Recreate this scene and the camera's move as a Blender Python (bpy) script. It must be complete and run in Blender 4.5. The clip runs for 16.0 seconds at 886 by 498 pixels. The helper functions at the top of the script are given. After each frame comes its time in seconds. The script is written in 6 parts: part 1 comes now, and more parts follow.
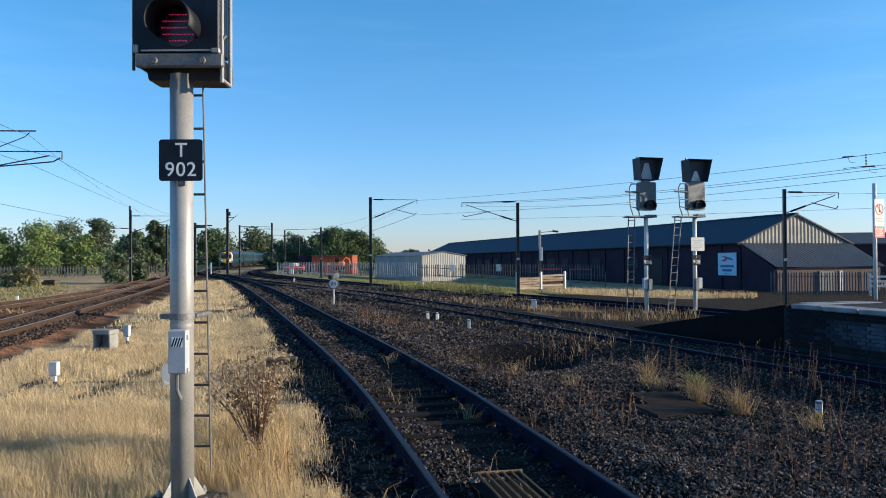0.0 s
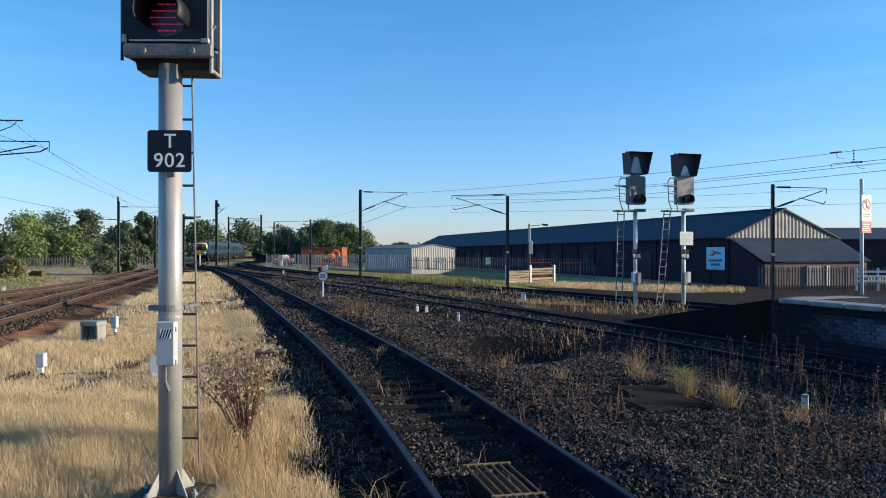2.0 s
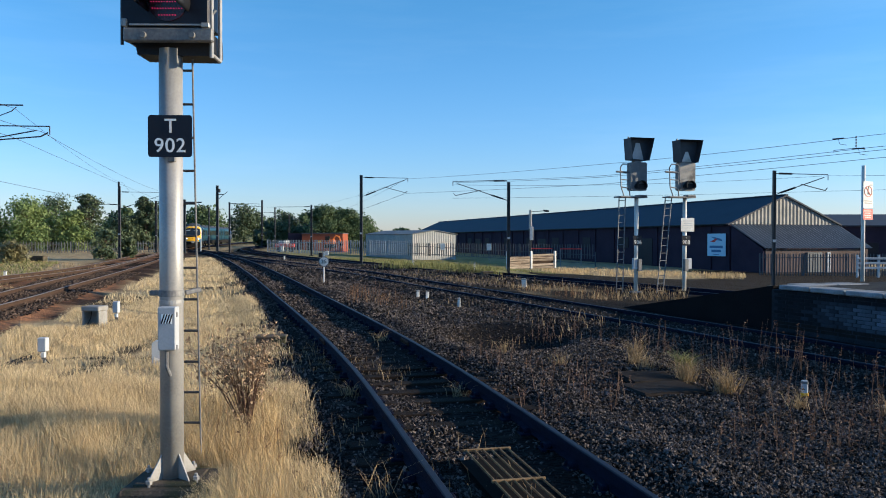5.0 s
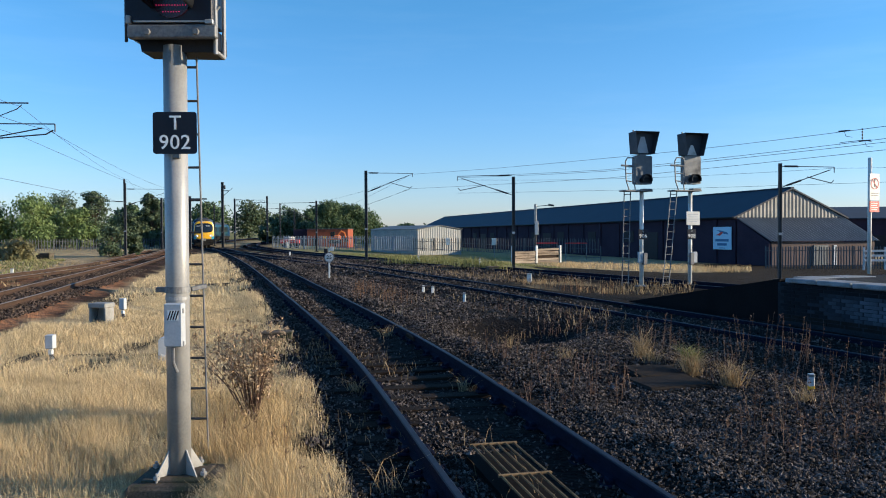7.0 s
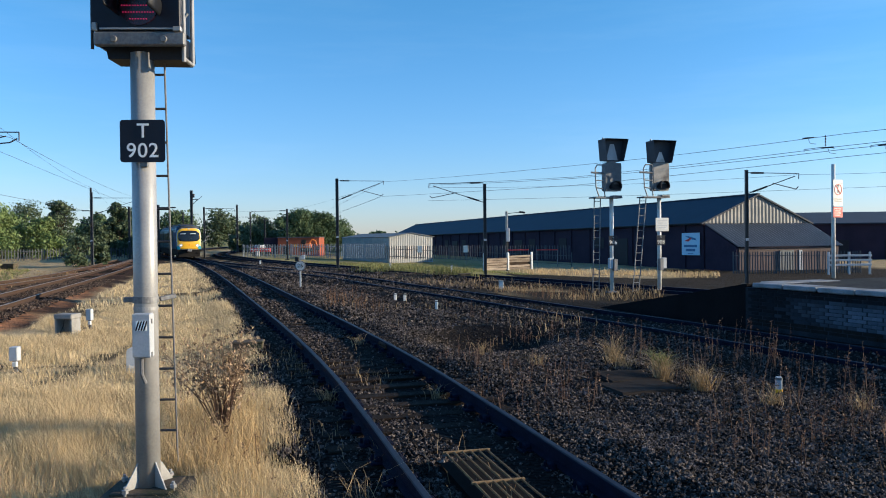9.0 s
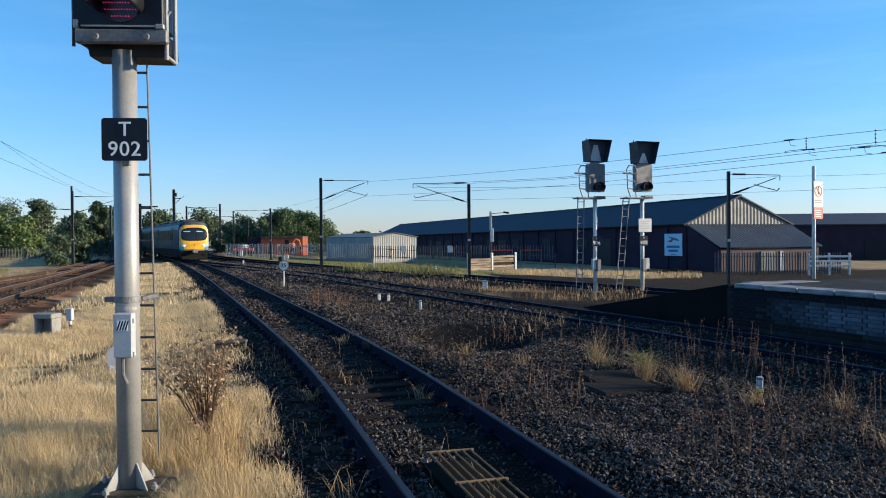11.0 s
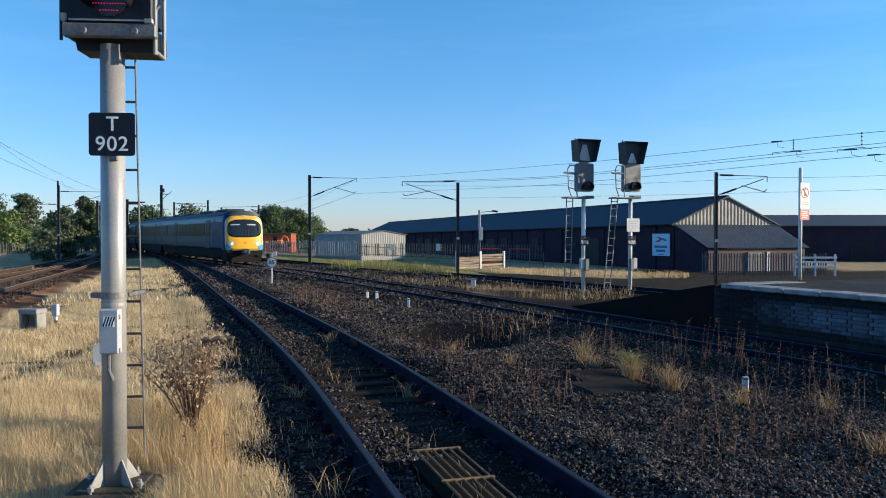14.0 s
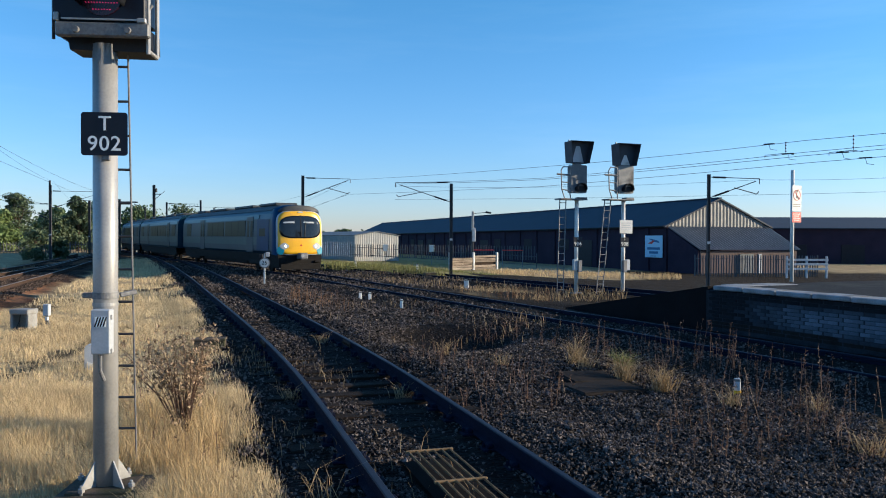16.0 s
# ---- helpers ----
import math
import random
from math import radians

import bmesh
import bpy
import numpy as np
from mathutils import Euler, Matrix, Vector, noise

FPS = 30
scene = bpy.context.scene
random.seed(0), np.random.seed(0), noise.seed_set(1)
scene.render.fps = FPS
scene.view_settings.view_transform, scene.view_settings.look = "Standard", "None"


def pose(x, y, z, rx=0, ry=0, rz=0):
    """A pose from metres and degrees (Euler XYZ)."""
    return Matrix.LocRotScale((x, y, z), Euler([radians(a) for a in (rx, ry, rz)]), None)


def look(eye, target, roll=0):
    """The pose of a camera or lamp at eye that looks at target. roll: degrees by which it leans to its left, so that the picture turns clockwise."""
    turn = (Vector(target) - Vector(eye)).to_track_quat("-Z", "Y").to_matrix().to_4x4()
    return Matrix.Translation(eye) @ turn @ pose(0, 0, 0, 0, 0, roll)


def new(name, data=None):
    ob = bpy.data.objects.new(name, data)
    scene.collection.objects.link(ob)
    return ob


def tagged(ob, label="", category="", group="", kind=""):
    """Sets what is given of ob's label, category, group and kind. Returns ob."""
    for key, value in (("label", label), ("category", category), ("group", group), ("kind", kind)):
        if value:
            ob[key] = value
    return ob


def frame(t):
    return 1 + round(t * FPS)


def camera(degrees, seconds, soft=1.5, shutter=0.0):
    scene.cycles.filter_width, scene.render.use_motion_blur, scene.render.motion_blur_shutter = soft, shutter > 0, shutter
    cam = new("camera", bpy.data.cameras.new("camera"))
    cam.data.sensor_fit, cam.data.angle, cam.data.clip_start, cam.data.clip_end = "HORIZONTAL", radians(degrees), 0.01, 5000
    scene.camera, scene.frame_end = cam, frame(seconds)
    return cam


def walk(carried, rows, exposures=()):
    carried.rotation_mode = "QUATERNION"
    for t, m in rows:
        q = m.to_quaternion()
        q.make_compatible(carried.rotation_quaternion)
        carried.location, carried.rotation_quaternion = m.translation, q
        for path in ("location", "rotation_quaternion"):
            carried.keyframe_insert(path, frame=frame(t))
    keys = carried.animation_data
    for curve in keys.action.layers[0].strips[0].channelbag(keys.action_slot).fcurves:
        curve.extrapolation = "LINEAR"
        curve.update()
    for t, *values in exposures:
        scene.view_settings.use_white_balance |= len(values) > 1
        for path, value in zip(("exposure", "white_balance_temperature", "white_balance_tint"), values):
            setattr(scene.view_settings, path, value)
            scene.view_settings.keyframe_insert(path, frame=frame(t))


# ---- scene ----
cam = camera(58.7, 16.0, soft=1.0)
EYE, TILT, LEAN = 1.95, 0.6, 0.3
# seconds, yaw, pitch, roll of a camera held at one spot on the platform's end
ROWS = [
    (0.0, 0.00, 0.00, 0.00),
    (0.5, -0.27, -0.15, -0.08),
    (1.0, -0.19, -0.33, -0.03),
    (1.5, -0.49, -0.49, -0.27),
    (2.0, -0.75, -0.52, -0.31),
    (2.5, -0.67, -0.50, -0.22),
    (3.0, -0.79, -0.64, -0.64),
    (3.5, -0.85, -0.96, -0.43),
    (6.0, -0.55, -1.65, -0.38),
    (6.5, -0.36, -1.72, -0.09),
    (7.0, -0.32, -1.91, -0.08),
    (7.5, -0.72, -1.55, 0.21),
    (8.0, -1.29, -1.27, 0.28),
    (8.5, -2.07, -1.48, 0.15),
    (9.0, -2.38, -1.38, 0.27),
    (11.5, -3.86, -1.38, -0.03),
    (12.0, -4.18, -1.37, -0.11),
    (12.5, -4.46, -1.37, -0.12),
    (13.0, -4.47, -1.34, -0.24),
    (13.5, -4.53, -1.35, -0.35),
    (14.0, -4.36, -1.52, -0.37),
    (14.5, -4.35, -1.52, -0.26),
    (15.0, -4.63, -1.45, -0.22),
    (15.5, -4.72, -1.47, -0.27),
    (16.0, -4.85, -1.44, -0.56),
]
walk(cam, [(t, pose(0, 0, EYE, 90 + TILT + pitch, LEAN + roll, yaw)) for t, yaw, pitch, roll in ROWS], [(0.0, 0.83, 5350, 7), (16.0, 0.83, 5350, 7)])

# ---- light ----
SUN_AZ, SUN_EL = 93.0, 14.0  # degrees clockwise from +y, degrees up
world = bpy.data.worlds.new("sky")
scene.world = world
world.use_nodes = True
wn = world.node_tree.nodes
sky = wn.new("ShaderNodeTexSky")
sky.sky_type = "NISHITA"
sky.sun_disc = False
sky.sun_elevation, sky.sun_rotation = radians(SUN_EL), radians(SUN_AZ)
sky.air_density, sky.dust_density, sky.ozone_density = 1.0, 0.2, 4.0
wn["Background"].inputs["Strength"].default_value = 0.109
wl = world.node_tree.links
# thin high wisps of cloud
wt, wm, wc, wr, wh = (wn.new("ShaderNode" + k) for k in ("TexCoord", "Mapping", "TexNoise", "MapRange", "HueSaturation"))
wm.inputs["Scale"].default_value, wm.inputs["Rotation"].default_value = (1.4, 1.4, 11.0), (0.12, 0.05, 0.0)
wc.inputs["Scale"].default_value, wc.inputs["Detail"].default_value, wc.inputs["Roughness"].default_value = 2.2, 6, 0.6
wr.inputs["From Min"].default_value, wr.inputs["From Max"].default_value, wr.inputs["To Max"].default_value = 0.48, 0.75, 0.12
wh.inputs["Saturation"].default_value, wh.inputs["Value"].default_value = 0.45, 1.18
wl.new(wt.outputs["Generated"], wm.inputs["Vector"]), wl.new(wm.outputs[0], wc.inputs["Vector"]), wl.new(wc.outputs["Fac"], wr.inputs["Value"])
# low air is milky blue rather than green
wz, wg, wx = (wn.new("ShaderNode" + k) for k in ("SeparateXYZ", "MapRange", "Mix"))
wg.inputs["From Min"].default_value, wg.inputs["From Max"].default_value = 0.0, 0.30
wx.data_type, wx.blend_type = "RGBA", "MIX"
wx.inputs[6].default_value, wx.inputs[7].default_value = (1.0, 0.885, 0.985, 1), (0.80, 1.03, 1.0, 1)
wk = wn.new("ShaderNodeMix")
wk.data_type, wk.blend_type = "RGBA", "MULTIPLY"
wk.inputs[0].default_value = 1.0
wl.new(wt.outputs["Generated"], wz.inputs[0]), wl.new(wz.outputs["Z"], wg.inputs["Value"]), wl.new(wg.outputs[0], wx.inputs[0])
wl.new(wr.outputs[0], wh.inputs["Fac"]), wl.new(sky.outputs[0], wh.inputs["Color"]), wl.new(wh.outputs[0], wk.inputs[6])
wl.new(wx.outputs[2], wk.inputs[7]), wl.new(wk.outputs[2], wn["Background"].inputs["Color"])
sun_data = bpy.data.lights.new("sun", "SUN")
sun_data.energy, sun_data.angle, sun_data.color = 5.0, radians(0.5), (1.0, 0.74, 0.44)
sun = new("sun", sun_data)
_a, _e = radians(SUN_AZ), radians(SUN_EL)
sun.matrix_world = look((60 * math.sin(_a), 60 * math.cos(_a), 60 * math.tan(_e)), (0, 0, 0))


# ---- materials ----
def mat(name, a, b=None, rough=0.6, metal=0.0, scale=6.0, fine=60.0, bump=0.15, mix=0.5, island=0.0, obj=0.0, spec=0.5, stretch=(1, 1, 1), stain=None, stain_scale=1.2, coat=0.0):
    """A node material: colour a to b by coarse and fine noise, bump, and a shift for each piece."""
    m = bpy.data.materials.new(name)
    m.use_nodes = True
    n, l = m.node_tree.nodes, m.node_tree.links
    p = n["Principled BSDF"]
    b = b or tuple(c * 0.75 for c in a)
    tc, mp = n.new("ShaderNodeTexCoord"), n.new("ShaderNodeMapping")
    mp.inputs["Scale"].default_value = stretch
    l.new(tc.outputs["Object"], mp.inputs["Vector"])
    n1, n2 = n.new("ShaderNodeTexNoise"), n.new("ShaderNodeTexNoise")
    n1.inputs["Scale"].default_value, n2.inputs["Scale"].default_value = scale, fine
    n1.inputs["Detail"].default_value, n2.inputs["Detail"].default_value = 5, 3
    for q in (n1, n2):
        l.new(mp.outputs[0], q.inputs["Vector"])
    add = n.new("ShaderNodeMath")
    add.operation = "ADD"
    l.new(n1.outputs["Fac"], add.inputs[0]), l.new(n2.outputs["Fac"], add.inputs[1])
    ramp = n.new("ShaderNodeMapRange")
    ramp.inputs["From Min"].default_value, ramp.inputs["From Max"].default_value = 1 - mix * 0.5, 1 + mix * 0.5
    l.new(add.outputs[0], ramp.inputs["Value"])
    cm = n.new("ShaderNodeMix")
    cm.data_type = "RGBA"
    cm.inputs[6].default_value, cm.inputs[7].default_value = (*a, 1), (*b, 1)
    l.new(ramp.outputs[0], cm.inputs[0])
    out = cm.outputs[2]
    if stain:
        n3, r3, c3 = n.new("ShaderNodeTexNoise"), n.new("ShaderNodeMapRange"), n.new("ShaderNodeMix")
        n3.inputs["Scale"].default_value, n3.inputs["Detail"].default_value = stain_scale, 6
        l.new(mp.outputs[0], n3.inputs["Vector"])
        r3.inputs["From Min"].default_value, r3.inputs["From Max"].default_value = 0.5, 0.66
        l.new(n3.outputs["Fac"], r3.inputs["Value"])
        c3.data_type = "RGBA"
        c3.inputs[7].default_value = (*stain, 1)
        l.new(out, c3.inputs[6]), l.new(r3.outputs[0], c3.inputs[0])
        out = c3.outputs[2]
    if island or obj:
        src = n.new("ShaderNodeNewGeometry").outputs["Random Per Island"] if island else n.new("ShaderNodeObjectInfo").outputs["Random"]
        amt = island or obj
        mr, hs = n.new("ShaderNodeMapRange"), n.new("ShaderNodeHueSaturation")
        mr.inputs["To Min"].default_value, mr.inputs["To Max"].default_value = 1 - amt, 1 + amt
        l.new(src, mr.inputs["Value"]), l.new(mr.outputs[0], hs.inputs["Value"]), l.new(out, hs.inputs["Color"])
        out = hs.outputs[0]
    l.new(out, p.inputs["Base Color"])
    p.inputs["Roughness"].default_value, p.inputs["Metallic"].default_value = rough, metal
    p.inputs["Specular IOR Level"].default_value = spec if rough < 0.8 else 0.1
    p.inputs["Coat Weight"].default_value = coat
    if bump:
        bp = n.new("ShaderNodeBump")
        bp.inputs["Strength"].default_value, bp.inputs["Distance"].default_value = bump, 0.02
        l.new(add.outputs[0], bp.inputs["Height"]), l.new(bp.outputs[0], p.inputs["Normal"])
    return m


def glow(name, colour, strength):
    m = mat(name, colour, bump=0, rough=0.3)
    p = m.node_tree.nodes["Principled BSDF"]
    p.inputs["Emission Color"].default_value, p.inputs["Emission Strength"].default_value = (*colour, 1), strength
    return m


def leafy(name, a, b, amount=0.35):
    m = mat(name, a, b, rough=0.55, bump=0, scale=0.35, fine=3, mix=0.6, island=amount, spec=0.25)
    n, l = m.node_tree.nodes, m.node_tree.links
    p, tr, ms = n["Principled BSDF"], n.new("ShaderNodeBsdfTranslucent"), n.new("ShaderNodeMixShader")
    l.new(p.inputs["Base Color"].links[0].from_socket, tr.inputs["Color"])
    ms.inputs[0].default_value = 0.3
    l.new(p.outputs[0], ms.inputs[1]), l.new(tr.outputs[0], ms.inputs[2])
    l.new(ms.outputs[0], n["Material Output"].inputs["Surface"])
    return m


GALV = mat("galvanised_steel", (0.3432, 0.3393, 0.3354), (0.273, 0.2714, 0.2699), 0.42, 0.2, 5, 50, 0.05, stain=(0.36, 0.35, 0.34), stain_scale=3)
GALV_OLD = mat("weathered_galvanised_steel", (0.22, 0.22, 0.22), (0.12, 0.12, 0.13), 0.6, 0.3, 4, 40, 0.1)
MAST = mat("dark_mast_steel", (0.06, 0.06, 0.064), (0.035, 0.035, 0.038), 0.65, 0.2, 3, 40, 0.1)
LETTERW = mat("white_enamel_letters", (0.92, 0.92, 0.9), (0.85, 0.85, 0.83), 0.5, 0, bump=0)
CAST = mat("pale_cast_concrete", (0.3096, 0.3027, 0.2881), (0.215, 0.2107, 0.2021), 0.85, 0, 4, 50, 0.3, stain=(0.2, 0.19, 0.17), stain_scale=3)
BLACK = mat("black_paint", (0.013, 0.0145, 0.02), (0.008, 0.009, 0.012), 0.55, 0, 5, 60, 0.05, spec=0.25)
PLATE = mat("plate_enamel", (0.011, 0.014, 0.026), (0.008, 0.01, 0.019), 0.4, 0, 5, 60, 0.02, spec=0.25)
WHITE = mat("white_paint", (0.688, 0.688, 0.6708), (0.5676, 0.559, 0.5332), 0.5, 0, 6, 60, 0.05, stain=(0.5, 0.47, 0.42), stain_scale=2.5)
BOXGREY = mat("pale_grey_cabinet", (0.46, 0.48, 0.51), (0.37, 0.39, 0.42), 0.45, 0, 4, 50, 0.04)
RED = mat("red_paint", (0.55, 0.035, 0.03), (0.4, 0.02, 0.02), 0.5, 0)
YELLOW = mat("yellow_paint", (0.817, 0.4472, 0.0086), (0.731, 0.387, 0.0086), 0.35, 0, 3, 40, 0.02, coat=0.3)
RAIL = mat("polished_rail_steel", (0.02, 0.025, 0.045), (0.012, 0.014, 0.022), 0.5, 0.05, 5, 70, 0.08, spec=0.1, stretch=(1, 1, 1))
RAIL_WEB = mat("rusty_rail_web", (0.011, 0.014, 0.032), (0.008, 0.009, 0.018), 0.7, 0, 6, 60, 0.3, spec=0.03)
RAIL_RUST = mat("rusty_rail", (0.07, 0.043, 0.03), (0.04, 0.027, 0.02), 0.85, 0, 6, 60, 0.3)
SLEEPER = mat("old_timber_sleeper", (0.03, 0.021, 0.015), (0.012, 0.0095, 0.008), 0.9, 0, 3, 30, 0.4, obj=0.3, stretch=(0.4, 6, 6))
COPING = mat("white_edge_coping", (0.29, 0.3, 0.32), (0.19, 0.2, 0.22), 0.8, 0, 2, 40, 0.3, stain=(0.15, 0.145, 0.14), stain_scale=1.4)
BRICKW = mat("whitewashed_brick", (0.08, 0.1, 0.135), (0.05, 0.062, 0.085), 0.85, 0, 3, 40, 0.4, obj=0.2)
MORTAR = mat("dark_mortar", (0.035, 0.033, 0.032), (0.02, 0.018, 0.017), 0.95, 0, 6, 60, 0.4)
# asphalt, dark brick and slate carry a blue tint for skylit shade
ASPHALT = mat("platform_asphalt", (0.024, 0.025, 0.027), (0.015, 0.016, 0.018), 0.85, 0, 3, 90, 0.3, stain=(0.04, 0.038, 0.035), stain_scale=0.7)
DARKBRICK = mat("dark_brick", (0.04, 0.03, 0.048), (0.026, 0.02, 0.034), 0.85, 0, 0.6, 8, 0.3)
ROOF = mat("dark_slate_roof", (0.016, 0.028, 0.052), (0.011, 0.02, 0.038), 0.7, 0, 0.4, 9, 0.2)
CORR = mat("grey_corrugated_sheet", (0.1462, 0.1531, 0.1548), (0.1075, 0.1118, 0.1152), 0.6, 0.1, 0.6, 9, 0.1, stain=(0.2, 0.19, 0.18), stain_scale=0.7)
CORR_D = mat("dark_corrugated_sheet", (0.1105, 0.119, 0.1275), (0.068, 0.0765, 0.085), 0.6, 0.1, 0.6, 9, 0.1)
PALE = mat("pale_sheet_cladding", (0.3096, 0.3182, 0.3096), (0.2408, 0.2494, 0.2451), 0.55, 0.1, 0.6, 9, 0.1, stain=(0.35, 0.33, 0.3), stain_scale=0.7)
BRICKRED = mat("orange_red_brick", (0.3096, 0.0946, 0.0516), (0.2322, 0.0688, 0.0387), 0.85, 0, 0.6, 9, 0.2)
TANBRICK = mat("tan_brick", (0.15, 0.115, 0.105), (0.11, 0.084, 0.078), 0.85, 0, 0.6, 9, 0.2)
WOODOLD = mat("weathered_boards", (0.43, 0.3526, 0.2666), (0.172, 0.129, 0.0946), 0.85, 0, 1.6, 20, 0.4, obj=0.3, stretch=(0.5, 3, 5), stain=(0.09, 0.065, 0.05), stain_scale=1.2)
STAINED = mat("dark_damp_boards", (0.06, 0.042, 0.03), (0.035, 0.025, 0.019), 0.9, 0, 3, 30, 0.3)
GRIMEGLASS = mat("grimy_dark_glass", (0.028, 0.026, 0.03), (0.018, 0.017, 0.02), 0.6, 0, bump=0, spec=0.15)
ORANGE = mat("orange_machine_paint", (0.75, 0.2, 0.02), (0.6, 0.15, 0.02), 0.5, 0)
GLASS = mat("dark_glass", (0.012, 0.014, 0.018), (0.01, 0.012, 0.015), 0.06, 0, bump=0, spec=0.45)
TANLEAF = leafy("curled_tan_leaves", (0.48, 0.345, 0.21), (0.23, 0.155, 0.09), 0.5)
BLUE = mat("deep_blue_train_paint", (0.005, 0.042, 0.125), (0.004, 0.034, 0.10), 0.35, 0.0, 1, 20, 0.01, spec=0.08)
SIDEGLASS = mat("tinted_side_glass", (0.02, 0.024, 0.016), (0.012, 0.016, 0.011), 0.3, 0, bump=0, spec=0.05)
BRICKD = mat("grimy_shaded_brick", (0.02, 0.019, 0.02), (0.012, 0.011, 0.011), 0.9, 0, 3, 40, 0.4, obj=0.3)
SILVER = mat("silver_train_paint", (0.022, 0.075, 0.094), (0.018, 0.062, 0.08), 0.36, 0.2, 1, 20, 0.01, spec=0.2)
BODYSIDE = mat("blue_grey_train_paint", (0.007, 0.038, 0.07), (0.006, 0.031, 0.058), 0.38, 0.15, 1, 20, 0.01, spec=0.2)
TEAL = mat("teal_train_paint", (0.02, 0.25, 0.36), (0.02, 0.22, 0.32), 0.3, 0, coat=0.4)
TROOF = mat("sooty_train_roof", (0.045, 0.05, 0.058), (0.03, 0.033, 0.038), 0.6, 0)
UNDER = mat("underframe_grime", (0.022, 0.02, 0.019), (0.014, 0.013, 0.012), 0.85, 0)
LAMPON = glow("lit_headlamp", (1.0, 0.93, 0.8), 3.0)
LAMPOFF = mat("clear_lamp_lens", (0.5, 0.53, 0.54), (0.36, 0.38, 0.4), 0.25, 0, bump=0)
LED = glow("red_led", (1.0, 0.02, 0.12), 0.3)
SIGNBLUE = mat("pale_blue_board", (0.42, 0.62, 0.78), (0.38, 0.57, 0.72), 0.5, 0)
SIGNTEXT = mat("blue_lettering", (0.05, 0.16, 0.35), rough=0.5)
STONE = mat("ballast_stone", (0.13, 0.109, 0.1), (0.004, 0.0035, 0.0035), 0.8, 0, 8, 80, 0.2, island=0.95)
LEAF_A = leafy("bright_leaves", (0.215, 0.2752, 0.0946), (0.129, 0.1806, 0.0645), 0.25)
LEAF_B = leafy("dark_leaves", (0.1118, 0.1462, 0.0774), (0.0731, 0.0989, 0.05332), 0.25)
LEAF_C = leafy("hedge_leaves", (0.1118, 0.1548, 0.0688), (0.0688, 0.1032, 0.0473), 0.22)
STONE_R = mat("rusty_ballast_stone", (0.12, 0.088, 0.07), (0.018, 0.014, 0.012), 0.85, 0, 8, 80, 0.2, island=0.8)
MOSS = mat("mossy_dark_concrete", (0.13, 0.105, 0.08), (0.06, 0.05, 0.04), 0.95, 0, 4, 50, 0.5, stain=(0.05, 0.055, 0.03), stain_scale=3)
BARK = mat("bark", (0.09, 0.07, 0.05), (0.05, 0.04, 0.03), 0.9, 0, 3, 30, 0.5)
STRAW = leafy("dry_grass", (0.67, 0.535, 0.315), (0.54, 0.412, 0.232), 0.28)
STRAW_D = leafy("brown_stems", (0.181, 0.111, 0.0771), (0.0973, 0.057, 0.0402), 0.45)
REDLEAF = leafy("russet_leaves", (0.2322, 0.129, 0.0645), (0.1204, 0.0645, 0.0344), 0.5)
GRASSG = leafy("green_grass", (0.2494, 0.2408, 0.086), (0.1462, 0.1505, 0.0516), 0.4)
STRAW_M = leafy("dull_straw", (0.3612, 0.2666, 0.1462), (0.2236, 0.1548, 0.0817), 0.4)
STRAW_G = leafy("golden_dry_grass", (0.602, 0.4558, 0.2408), (0.43, 0.301, 0.1462), 0.35)
RAIL_DULL = mat("dull_rail_steel", (0.2, 0.18, 0.165), (0.12, 0.105, 0.095), 0.55, 0.2, 6, 60, 0.1)

